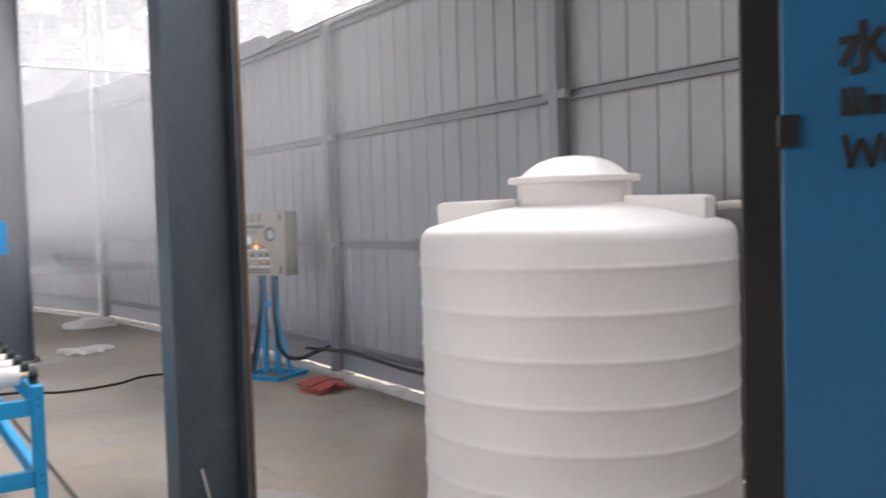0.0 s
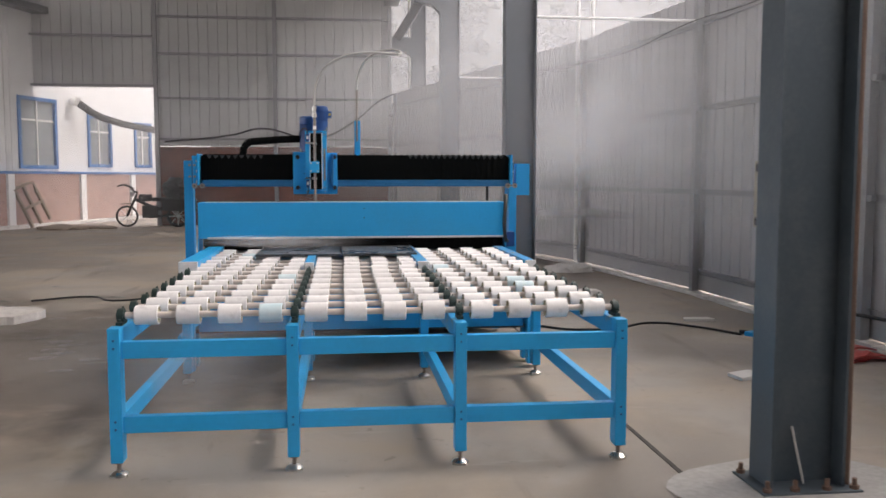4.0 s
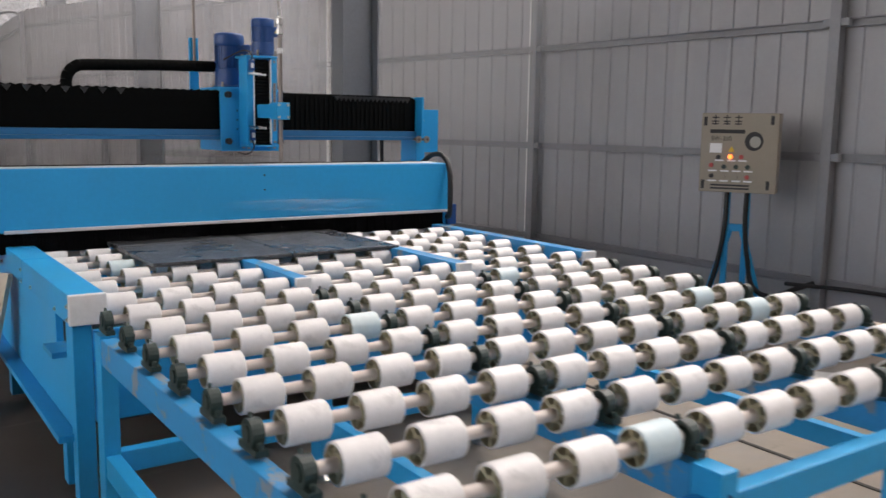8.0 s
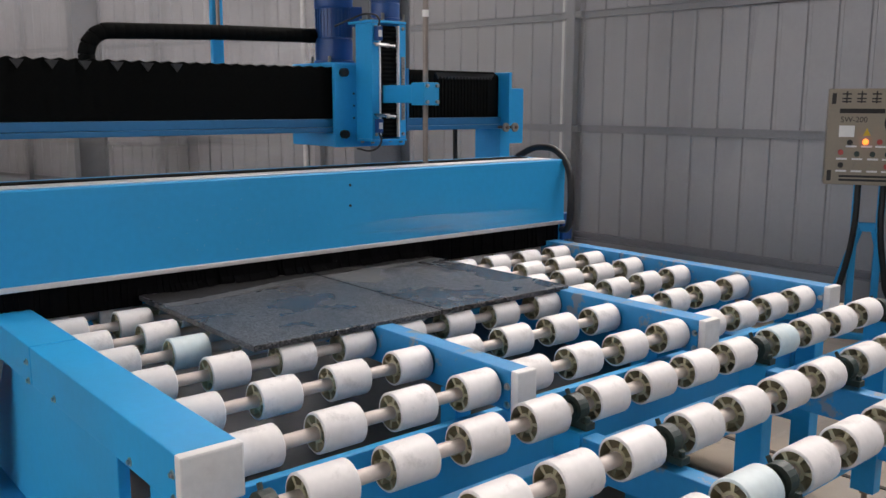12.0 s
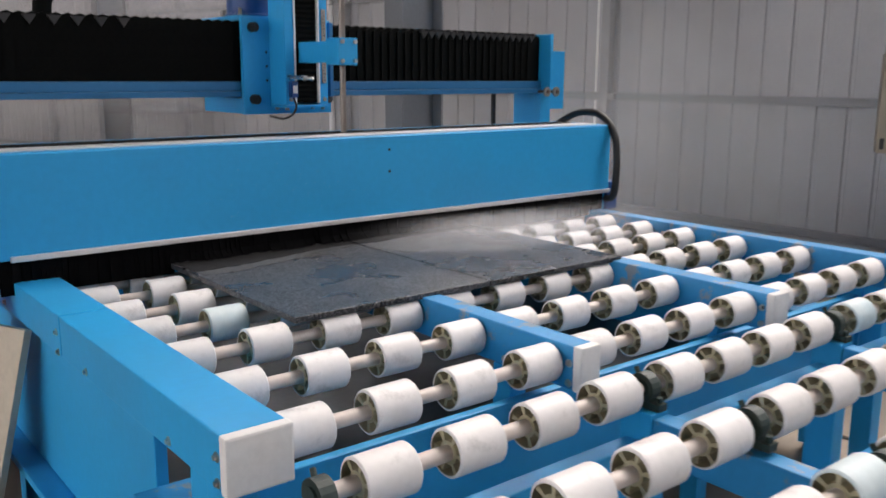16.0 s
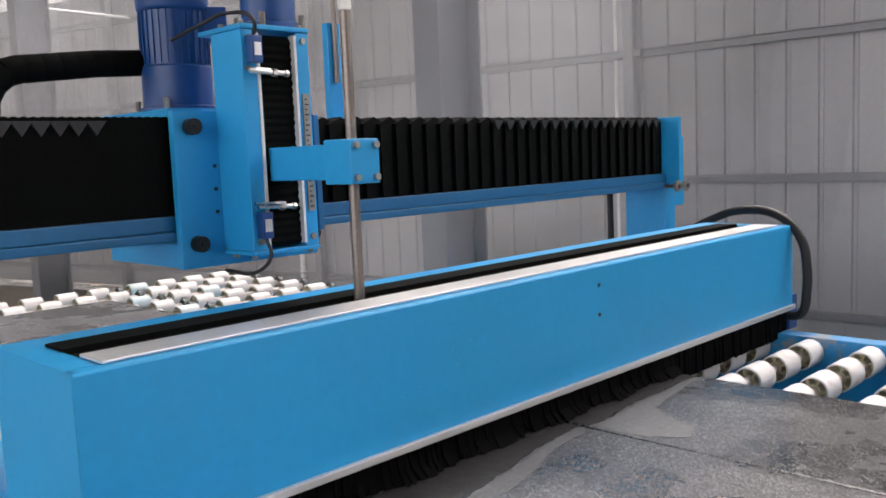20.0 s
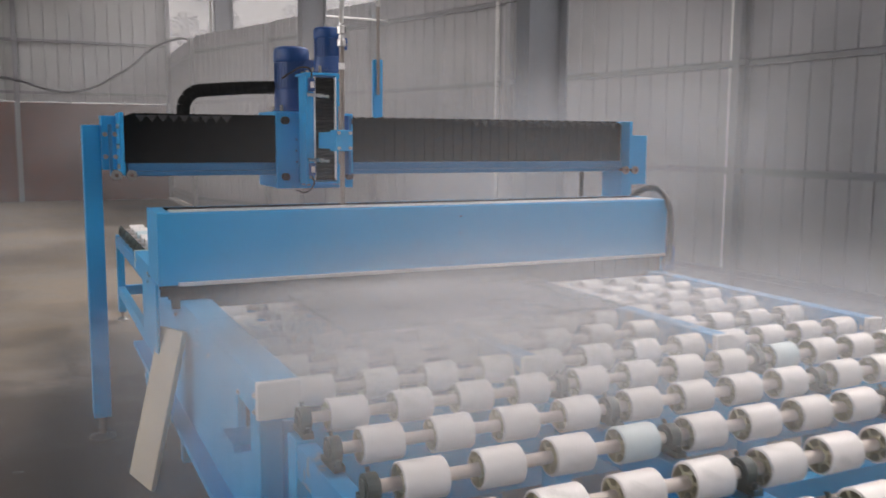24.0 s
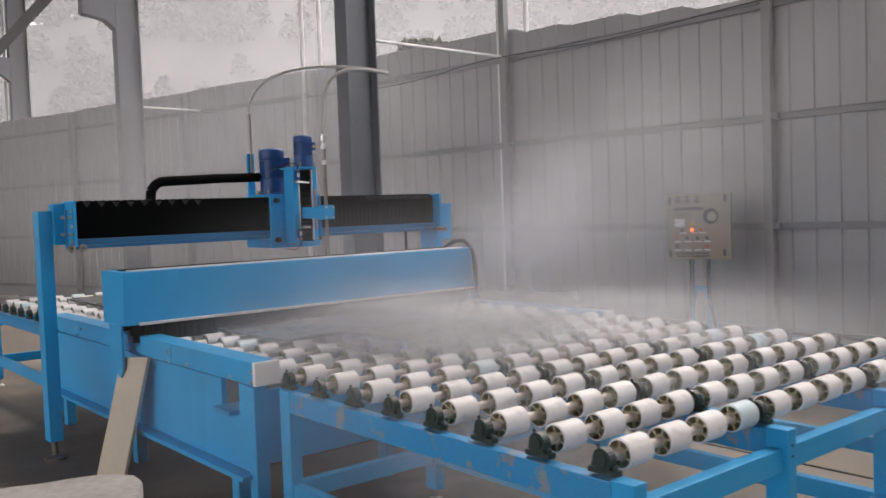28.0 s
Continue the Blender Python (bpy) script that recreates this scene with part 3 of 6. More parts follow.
# ---- steel columns ----
def column(name, x, y, material, label, top=8.5, base=True, corbel=False, brace=False):
    c = thing(name, label, "column", pose(x, y, 0), kind="structure")
    bm = bm_new()
    box(bm, (0.015, -0.006, 0.0), (0.365, 0.006, top))
    part("web", bm, material, c)
    for sx in (0.0, 0.366):
        bm = bm_new()
        box(bm, (sx, -0.11, 0.0), (sx + 0.014, 0.11, top))
        part("flange", bm, material, c, "", 0.002)
    if base:
        bm = bm_new()
        box(bm, (-0.06, -0.17, 0.0), (0.44, 0.17, 0.018))
        part("base_plate", bm, material, c, "", 0.003)
        for bx in (-0.03, 0.11, 0.27, 0.41):
            for by in (-0.14, 0.14):
                bm = bm_new()
                rod(bm, (bx, by, 0.018), (bx, by, 0.07), 0.012, 8)
                rod(bm, (bx, by, 0.018), (bx, by, 0.036), 0.022, 6)
                part("anchor_bolt", bm, RUST, c)
        bm = bm_new()
        ring = [bm.verts.new((0.2 + 0.62 * (1 + 0.25 * noise.noise((math.cos(a), math.sin(a), x + y))) * math.cos(a),
                              0.42 * (1 + 0.25 * noise.noise((math.cos(a), math.sin(a), x - y))) * math.sin(a), 0.0075)) for a in [k * math.pi / 14 for k in range(28)]]
        bm.faces.new(ring)
        part("grout", bm, GROUT, c, "splashed pale grout round the base")
    if corbel:
        bm = bm_new()
        prism(bm, [(-0.52, 4.88), (-0.16, 4.82), (-0.001, 4.68), (-0.001, 5.2), (-0.52, 5.2)], -0.1, 0.1, "y")
        part("corbel", bm, material, c, "steel crane bracket", 0.004)
    if brace:
        bm = bm_new()
        rod(bm, (-0.34, -0.02, 5.21), (0.62, -2.9, 6.6), 0.15, 4)
        part("brace", bm, material, c, "slanting steel brace")
    return c


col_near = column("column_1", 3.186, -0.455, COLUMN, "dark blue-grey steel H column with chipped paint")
bm = bm_new()
rod(bm, (0.405, -0.075, 0.02), (0.405, -0.075, 8.4), 0.017, 10)
part("conduit", bm, RUST, col_near, "rusty brown pipe up the column")
bm = bm_new()
rod(bm, (0.2, -0.05, 0.02), (0.14, -0.035, 0.3), 0.006, 6)
part("loose_wire", bm, PALE, col_near)
column("column_2", 3.146, 6.21, COLUMN_HAZED, "steel H column beside the machine, paled for haze")
column("column_3", 3.08, 12.70, COLUMN_HAZED, "steel H column further down the hall, paled for haze", corbel=True)
column("column_4", 3.03, 19.05, COLUMN_HAZED, "steel H column with a crane bracket, paled for haze", corbel=True, brace=True)
bm = bm_new()
prism(bm, [(2.55, 6.95), (3.0, 6.95), (3.0, 7.0), (2.80, 7.0), (2.80, 7.5), (3.0, 7.5), (3.0, 7.55), (2.55, 7.55), (2.55, 7.5), (2.76, 7.5), (2.76, 7.0), (2.55, 7.0)], -18, 24, "y")
tagged(part("crane_girder", bm, COLUMN_HAZED), "steel crane girder along the columns, paled for haze", "girder", kind="structure")


# ---- far wall ----
far = thing("wall_north", "grey-green ribbed steel end wall on a red brick base", "wall", kind="structure")
FY = 24.0
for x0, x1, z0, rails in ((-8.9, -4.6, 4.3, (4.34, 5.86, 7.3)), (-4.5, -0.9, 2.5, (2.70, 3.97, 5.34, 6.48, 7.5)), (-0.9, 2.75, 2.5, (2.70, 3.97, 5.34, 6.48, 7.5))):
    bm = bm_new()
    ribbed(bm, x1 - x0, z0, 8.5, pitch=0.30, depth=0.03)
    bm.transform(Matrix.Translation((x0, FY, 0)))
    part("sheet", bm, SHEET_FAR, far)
    for z in rails:
        bm = bm_new()
        box(bm, (x0, FY - 0.15, z - 0.02), (x1, FY - 0.04, z + 0.045))
        part("girt", bm, GIRT, far, "grey steel rail")
for x in (-8.9, -4.55, -0.9, 2.72):
    bm = bm_new()
    box(bm, (x - 0.06, FY - 0.2, 0 if x > -8 else 4.25), (x + 0.06, FY - 0.05, 8.5))
    part("post", bm, GIRT, far, "", 0.005)
bm = bm_new()
box(bm, (-4.5, FY - 0.02, 0), (2.75, FY + 0.2, 2.47))
part("brick_base", bm, BRICKS, far, "low wall of red brick")


# ---- roller pieces shared by the tables ----
WHEEL_R = 0.050


def wheel_mesh(name, material, length=0.118):
    """A nylon roller wheel about x as one closed surface: rim, hub and six spokes with pockets between."""
    bm = bm_new()
    n, r_hub, r_in, r_out = 24, 0.024, WHEEL_R - 0.006, WHEEL_R
    L, H, W = length / 2, length / 2 - 0.006, 0.012
    seen = {}

    def v(x, r, i):
        key = (round(x, 4), round(r, 4), i % n)
        if key not in seen:
            a = 2 * math.pi * i / n
            seen[key] = bm.verts.new((x, r * math.cos(a), r * math.sin(a)))
        return seen[key]

    for i in range(n):
        j = i + 1
        bm.faces.new((v(-L + 0.003, r_out, i), v(L - 0.003, r_out, i), v(L - 0.003, r_out, j), v(-L + 0.003, r_out, j)))
        spoke, nxt = i % 4 == 0, j % 4 == 0
        for s in (1, -1):
            bm.faces.new((v(s * (L - 0.003), r_out, i), v(s * L, r_out - 0.003, i), v(s * L, r_out - 0.003, j), v(s * (L - 0.003), r_out, j)))
            bm.faces.new((v(s * L, r_out - 0.003, i), v(s * L, r_in, i), v(s * L, r_in, j), v(s * L, r_out - 0.003, j)))
            bm.faces.new((v(s * L, r_in, i), v(s * H, r_in, i), v(s * H, r_in, j), v(s * L, r_in, j)))
            if spoke:
                bm.faces.new((v(s * H, r_in, i), v(s * H, r_hub, i), v(s * H, r_hub, j), v(s * H, r_in, j)))
            else:
                bm.faces.new((v(s * H, r_in, i), v(s * W, r_in, i), v(s * W, r_in, j), v(s * H, r_in, j)))
                bm.faces.new((v(s * W, r_in, i), v(s * W, r_hub, i), v(s * W, r_hub, j), v(s * W, r_in, j)))
                bm.faces.new((v(s * W, r_hub, i), v(s * H, r_hub, i), v(s * H, r_hub, j), v(s * W, r_hub, j)))
            if spoke != nxt:
                bm.faces.new((v(s * H, r_in, j), v(s * W, r_in, j), v(s * W, r_hub, j), v(s * H, r_hub, j)))
    for s in (1, -1):
        bm.faces.new([v(s * H, r_hub, i) for i in range(n)])
    bmesh.ops.recalc_face_normals(bm, faces=bm.faces)
    me = bpy.data.meshes.new(name)
    bm.to_mesh(me)
    bm.free()
    me.shade_smooth()
    me.set_sharp_from_angle(angle=radians(30))
    me.materials.append(material)
    me.materials.append(NYLON_INSIDE)
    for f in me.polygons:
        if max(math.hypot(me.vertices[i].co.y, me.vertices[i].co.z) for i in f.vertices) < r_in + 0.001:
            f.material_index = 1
    return me


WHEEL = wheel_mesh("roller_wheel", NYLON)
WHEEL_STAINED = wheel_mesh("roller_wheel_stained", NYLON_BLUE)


def bearing_mesh():
    """A small pillow block with its foot."""
    bm = bm_new()
    rod(bm, (-0.016, 0, 0), (0.016, 0, 0), 0.036, 18)
    rod(bm, (-0.021, 0, 0), (0.021, 0, 0), 0.022, 14)
    box(bm, (-0.016, -0.055, -0.045), (0.016, 0.055, -0.028))
    box(bm, (-0.014, -0.03, -0.036), (0.014, 0.03, -0.01))
    for s in (-1, 1):
        rod(bm, (0, 0.044 * s, -0.03), (0, 0.044 * s, -0.014), 0.008, 6)
    rod(bm, (0.002, 0.02, 0.026), (0.004, 0.03, 0.04), 0.006, 6)
    bmesh.ops.recalc_face_normals(bm, faces=bm.faces)
    me = bpy.data.meshes.new("bearing_block")
    bm.to_mesh(me)
    bm.free()
    me.materials.append(GREEN_IRON)
    return me


BEARING = bearing_mesh()
SHAFTS = {}


def shaft_mesh(length):
    key = round(length, 3)
    if key not in SHAFTS:
        bm = bm_new()
        rod(bm, (0, 0, 0), (length, 0, 0), 0.0165, 14)
        me = bpy.data.meshes.new("roller_shaft")
        bm.to_mesh(me)
        bm.free()
        me.shade_smooth()
        me.set_sharp_from_angle(angle=radians(35))
        me.materials.append(SHAFT)
        SHAFTS[key] = me
    return SHAFTS[key]


def roller(parent, x0, x1, y, z, wheels, bearings, rng, stained=None):
    """One shaft from x0 to x1 with its wheels, between bearing blocks."""
    s = new("roller_shaft", shaft_mesh(x1 - x0))
    s.parent = parent
    s.matrix_basis = pose(x0, y, z)
    for k, wx in enumerate(wheels):
        blue = rng.random() < 0.05 if stained is None else k in stained
        w = new("wheel", WHEEL_STAINED if blue else WHEEL)
        w.parent = s
        w.matrix_basis = pose(wx - x0, 0, 0, rng.random() * 360)
    for bx in bearings:
        b = new("bearing_block", BEARING)
        b.parent = parent
        b.matrix_basis = pose(bx, y, z)


def bar(name, lo, hi, material, parent, label="", bevel=0.004):
    bm = bm_new()
    box(bm, lo, hi)
    return part(name, bm, material, parent, label, bevel)


# ---- front and rear roller tables ----
LEGS_X = (0.03, 0.905, 1.77, 2.63)
ROW_STEP = 0.2773


def roller_table(name, label, y0, sign, seed):
    """y0: the free end; sign: +1 when the table runs on towards +y."""
    rng = random.Random(seed)
    t = thing(name, label, "roller table", pose(0, y0, 0, 0, 0, 0))
    L = 2.12

    def span(a, b):
        return (min(a * sign, b * sign), max(a * sign, b * sign))

    for x in LEGS_X:
        for ya, yb in ((0.0, 0.09), (L - 0.09, L)):
            lo, hi = span(ya, yb)
            leg = bar("leg", (x - 0.03, lo, 0.078), (x + 0.03, hi, 0.760), BLUE, t)
            bm = bm_new()
            yc = (lo + hi) / 2
            rod(bm, (x, yc, 0.02), (x, yc, 0.10), 0.011, 10)
            rod(bm, (x, yc, 0.066), (x, yc, 0.077), 0.022, 6)
            part("levelling_screw", bm, RODM, leg)
            bm = bm_new()
            lathe(bm, [(0.045, 0), (0.045, 0.012), (0.03, 0.024), (0.014, 0.03)], 20, Matrix.Translation((x, yc, 0)))
            part("foot_pad", bm, STEEL, leg, "round steel levelling foot", smooth=True)
            for z in (0.66, 0.70, 0.25, 0.29):
                bm = bm_new()
                ye = lo if sign > 0 else hi
                if abs(ye) < 0.01:
                    rod(bm, (x, ye - 0.004 * sign, z), (x, ye + 0.004 * sign, z), 0.006, 6)
                    part("bolt_head", bm, NAVY, leg)
                else:
                    bm.free()
        lo, hi = span(0.092, L - 0.092)
        bar("side_rail", (x - 0.028, lo, 0.655), (x + 0.028, hi, 0.752), BLUE_WORN, t)
        bar("lower_side_rail", (x - 0.026, lo, 0.225), (x + 0.026, hi, 0.31), BLUE, t)
    for xa, xb in zip(LEGS_X, LEGS_X[1:]):
        for ya, yb in ((0.02, 0.075), (L - 0.075, L - 0.02)):
            lo, hi = span(ya, yb)
            bar("cross_beam", (xa + 0.031, lo, 0.605), (xb - 0.031, hi, 0.69), BLUE, t)
            bar("lower_cross_beam", (xa + 0.031, lo, 0.225), (xb - 0.031, hi, 0.31), BLUE, t)
    for i in range(8):
        y = (0.143 + ROW_STEP * i) * sign
        for k, (xa, xb) in enumerate(zip(LEGS_X, LEGS_X[1:])):
            first, pitch = ((0.137, 0.208), (0.118, 0.205), (0.126, 0.203))[k]
            wheels = [xa + first + pitch * j for j in range(4)]
            roller(t, xa + 0.01, xb, y, 0.806, wheels, (xa + 0.008,) if k < 2 else (xa + 0.008, xb), rng)
    return t


roller_table("front_roller_table", "light blue steel roller table with rows of white nylon wheels", 0.0, 1, 3)
roller_table("rear_roller_table", "light blue steel roller table behind the machine, white nylon wheels", 7.88, -1, 5)


# ---- the machine body under the hood ----
body = thing("stone_surfacing_machine", "light blue stone surfacing machine with a long hood over rollers", "machine", pose(0, 0, 0))
RAILS = ((-0.056, 0.080), (0.877, 0.945), (1.742, 1.822), (2.588, 2.667))
Y0, Y1 = 2.248, 5.72
for i, (xa, xb) in enumerate(RAILS):
    outer = i == 0
    top = 0.876 if outer else 0.861
    for ya, yb, bolts in ((Y0 + 0.03, 3.278, ((2.29, 0.046), (2.29, 0.098), (2.524, 0.096), (3.064, 0.097))), (3.282, 4.95, ((3.312, 0.052), (3.307, 0.107), (3.9, 0.09), (4.9, 0.05))), (4.955, Y1 - 0.03, ((5.0, 0.05), (5.0, 0.1), (5.6, 0.05)))):
        rail = bar("table_rail", (xa, ya, top - 0.115), (xb, yb, top), BLUE if outer else BLUE_WORN, body, "", 0.004)
        for y, down in bolts:
            bm = bm_new()
            rod(bm, (xa - 0.002, y, top - down), (xa + 0.004, y, top - down), 0.0105, 12)
            rod(bm, (xa - 0.008, y, top - down), (xa + 0.004, y, top - down), 0.006, 6)
            part("bolt_head", bm, STEEL, rail)
    for ya, yb in ((Y0, Y0 + 0.029), (Y1 - 0.029, Y1)):
        bar("end_cap", (xa - 0.002, ya, top - 0.117), (xb + 0.002, yb, top + 0.002), WHITE, body, "white plastic end cap", 0.006)
# side panels and legs below the rails
for xa, xb in ((-0.025, 0.005), (2.63, 2.66)):
    bm = bm_new()
    prism(bm, [(2.40, 0.30), (5.60, 0.30), (5.60, 0.743), (2.70, 0.743), (2.70, 0.575), (2.50, 0.575), (2.50, 0.743), (2.40, 0.743)], xa, xb, "x")
    part("side_panel", bm, BLUE, body, "", 0.004)
    bar("notch_ledge", (xa - 0.055 if xa < 0 else xa - 0.1, 2.504, 0.578), (xb + 0.1 if xa < 0 else xb + 0.055, 2.696, 0.602), BLUE_WORN, body, "blue angle in the notch of the panel", 0.002)
    bar("sill_flange", (xa - 0.07 if xa < 0 else xa, 2.36, 0.27), (xb if xa < 0 else xb + 0.07, 5.60, 0.298), BLUE, body)
    for y in (2.31, 2.52, 3.95, 5.42):
        bar("body_leg", (xa - 0.012, y, 0.03), (xb + 0.03, y + 0.08, 0.743 if y < 2.4 else 0.299), BLUE, body)
for y in (2.40, 5.56):
    bar("end_panel", (0.06, y, 0.32), (2.60, y + 0.03, 0.70 if y < 3 else 0.58), BLUE, body)
for x in (0.867, 1.762):
    for y in (2.5, 5.35):
        bar("inner_support", (x + 0.01, y, 0.05), (x + 0.07, y + 0.07, 0.744), BLUE, body)
bm = bm_new()
box(bm, (0.01, 2.44, 0.30), (2.62, 5.55, 0.33))
part("drip_tray", bm, TRAY, body, "dark wet tray under the rollers")
rng = random.Random(11)
TANK_ROWS = [2.350, 2.638, 2.922, 3.178, 3.405, 3.625, 3.832] + [4.35 + 0.258 * i for i in range(6)]
for y in TANK_ROWS:
    for (a0, a1), (b0, b1) in zip(RAILS, RAILS[1:]):
        first, last = a1 + 0.070, b0 - 0.068
        pitch = (last - first) / 3
        roller(body, a1 - 0.006, b0 + 0.006, y, 0.806, [first + pitch * j for j in range(4)], (), rng, (1,) if y == 3.178 and a0 < 0 else ())

# the hood
hood = new("hood")
hood.parent = body
hood["label"] = "long light blue steel hood with a slot along its top"
HX0, HX1, HY0, HY1, HZ0, HZ1 = -0.147, 2.711, 3.752, 4.13, 0.947, 1.277
bm = bm_new()
prism(bm, [(HY0, HZ0), (HY0 + 0.006, HZ0), (HY0 + 0.006, HZ1 - 0.007), (HY0 + 0.036, HZ1 - 0.006), (HY0 + 0.036, HZ1), (HY0 + 0.004, HZ1), (HY0, HZ1 - 0.005)], HX0, HX1, "x")
part("front_plate", bm, BLUE, hood, "", 0.002)
bm = bm_new()
box(bm, (HX0, HY1 - 0.006, HZ0), (HX1, HY1, HZ1))
part("back_plate", bm, BLUE, hood, "", 0.002)
for x in (HX0, HX1 - 0.006):
    bm = bm_new()
    box(bm, (x, HY0 + 0.007, HZ0), (x + 0.006, HY1 - 0.007, HZ1))
    part("end_plate", bm, BLUE, hood)
SLOT0, SLOT1, SLOTL, SLOTR = 3.874, 4.03, -0.085, 2.63
bm = bm_new()
for lo, hi in (((HX0 + 0.007, HY0 + 0.037, HZ1 - 0.006), (HX1 - 0.007, SLOT0, HZ1)), ((HX0 + 0.007, SLOT1, HZ1 - 0.006), (HX1 - 0.007, HY1 - 0.007, HZ1)),
               ((HX0 + 0.007, SLOT0 + 0.001, HZ1 - 0.006), (SLOTL, SLOT1 - 0.001, HZ1)), ((SLOTR, SLOT0 + 0.001, HZ1 - 0.006), (HX1 - 0.007, SLOT1 - 0.001, HZ1))):
    box(bm, lo, hi)
part("top_plate", bm, BLUE, hood)
bar("slot_strip", (-0.085, 3.778, HZ1 + 0.001), (2.63, 3.872, HZ1 + 0.007), ALU, hood, "pale strip along the slot", 0.002)
bar("slot_brush", (SLOTL, SLOT0 + 0.002, HZ1 - 0.05), (SLOTR, 3.925, HZ1 - 0.002), BLACK, hood, "black brush seal", 0)
bar("slot_brush", (SLOTL, 3.945, HZ1 - 0.05), (SLOTR, SLOT1 - 0.002, HZ1 + 0.006), BLACK, hood, "black brush seal", 0)
bar("lower_strip", (HX0 + 0.085, HY0 - 0.016, HZ0 - 0.004), (HX1 - 0.004, HY0 - 0.001, HZ0 + 0.014), ALU, hood, "bright aluminium strip", 0.003)
for z in (1.220, 1.133):
    bm = bm_new()
    rod(bm, (1.368, HY0 - 0.002, z), (1.368, HY0 + 0.003, z), 0.006, 8)
    part("screw_hole", bm, INK, hood)
# brush curtain below the hood, in bristle bundles that splay over what passes beneath
def brush_curtain(y, out, seed):
    rngb = random.Random(seed)
    bm = bm_new()
    x = HX0 + 0.05
    while x < HX1 - 0.05:
        w = 0.010 + 0.014 * rngb.random()
        lean = (0.03 if 0.44 < x < 1.80 else 0.008) * (rngb.random() - 0.5)
        on_slab = 0.44 < x < 1.80
        low = 0.875 if on_slab else 0.834 + 0.004 * rngb.random()
        reach = out * ((0.022 + 0.022 * rngb.random() + 0.012 * math.sin(x * 23)) if on_slab else (0.002 + 0.006 * rngb.random()))
        y2 = y + rngb.random() * 0.012
        mid_z = low + 0.025 if on_slab else 0.90
        ring = []
        for z, dy, dx, half in ((HZ0 + 0.002, 0.0, 0.0, 0.006), (mid_z, reach * 0.35, lean * 0.4, 0.005), (low, reach, lean, 0.002)):
            ring.append([bm.verts.new(p) for p in ((x + dx, y2 + dy - half, z), (x + w + dx, y2 + dy - half, z), (x + w + dx, y2 + dy + half, z + 0.001), (x + dx, y2 + dy + half, z + 0.001))])
        for a, b in zip(ring, ring[1:]):
            for i in range(4):
                bm.faces.new((a[i], b[i], b[(i + 1) % 4], a[(i + 1) % 4]))
        bm.faces.new(ring[-1])
        x += w * 0.4
    bmesh.ops.recalc_face_normals(bm, faces=bm.faces)
    return tagged(part("brush_curtain", bm, BRISTLE, hood), "ragged black bristle curtain under the hood", kind="stuff")


brush_curtain(HY0 + 0.010, -1, 2)
bm = bm_new()
rng = random.Random(29)
for k in range(90):
    x, z = rng.gauss(0.92, 0.17), rng.gauss(1.09, 0.05)
    q = rng.uniform(0.0005, 0.0011)
    if HZ0 + 0.03 < z < HZ1 - 0.02:
        bmesh.ops.create_icosphere(bm, subdivisions=1, radius=q, matrix=Matrix.Translation((x, HY0, z)) @ Matrix.Diagonal((1, 0.5, 1.2, 1)))
tagged(part("water_drops", bm, DROPS, hood, "fine pale water drops on the paint"), kind="stuff")
for ya in (HY0 + 0.020, HY1 - 0.06):
    for xa, xb, low in ((HX0 + 0.04, 0.079, 0.879), (0.083, 0.440, 0.832), (0.441, 1.796, 0.878), (1.826, 2.584, 0.832), (2.585, HX1 - 0.04, 0.879)):
        bar("brush_flap", (xa, ya, low), (xb, ya + 0.008, HZ0 + 0.03), BRISTLE, hood, "black rubber flap behind the bristles", 0)
brush_curtain(HY1 - 0.026, 1, 4)
for xa in (HX0, HX1 + 0.001):
    bm = bm_new()
    prism(bm, [(3.79, 0.949), (4.00, 0.949), (4.00, 0.72), (3.93, 0.62), (3.83, 0.62), (3.79, 0.68)], xa - 0.012, xa + 0.002 if xa < 0 else xa + 0.05, "x")
    part("hood_bracket", bm, BLUE, hood, "", 0.003)
tube("hose", [(2.74, 3.80, 0.90), (2.70, 3.71, 0.93), (2.685, 3.685, 1.02), (2.685, 3.685, 1.12), (2.695, 3.71, 1.22), (2.72, 3.80, 1.305), (2.745, 3.95, 1.332), (2.775, 4.13, 1.285), (2.78, 4.26, 1.20), (2.78, 4.32, 1.0)], 0.018, RUBBER, hood, "black hose over the hood's end")
bar("hose_box", (2.725, 3.77, 0.85), (2.80, 3.93, 0.99), NAVY, hood, "dark blue joint box")

# ---- the gantry ----
gantry = thing("gantry", "light blue gantry with black bellows over its beam", "gantry", pose(0, 0.064, -0.012))
lp = bar("gantry_post", (-0.402, 4.48, 0.14), (-0.315, 4.60, 1.688), BLUE, gantry)
bm = bm_new()
rod(bm, (-0.36, 4.54, 0.02), (-0.36, 4.54, 0.15), 0.02, 12)
lathe(bm, [(0.07, 0), (0.07, 0.012), (0.03, 0.03)], 20, Matrix.Translation((-0.36, 4.54, 0.012)))
part("post_foot", bm, RODM, lp, "steel screw foot")
bar("post_head", (-0.314, 4.44, 1.46), (-0.242, 4.56, 1.735), BLUE, gantry)
rp = bar("gantry_post", (2.862, 4.336, 0.20), (2.942, 4.553, 1.428), BLUE, gantry)
bm = bm_new()
rod(bm, (2.90, 4.44, 0.02), (2.90, 4.44, 0.21), 0.02, 12)
lathe(bm, [(0.07, 0), (0.07, 0.012), (0.03, 0.03)], 20, Matrix.Translation((2.90, 4.44, 0.012)))
part("post_foot", bm, RODM, rp, "steel screw foot")
bar("cable_box", (2.944, 4.37, 1.338), (3.085, 4.50, 1.662), BLUE, gantry, "blue box at the beam's end", 0.004)
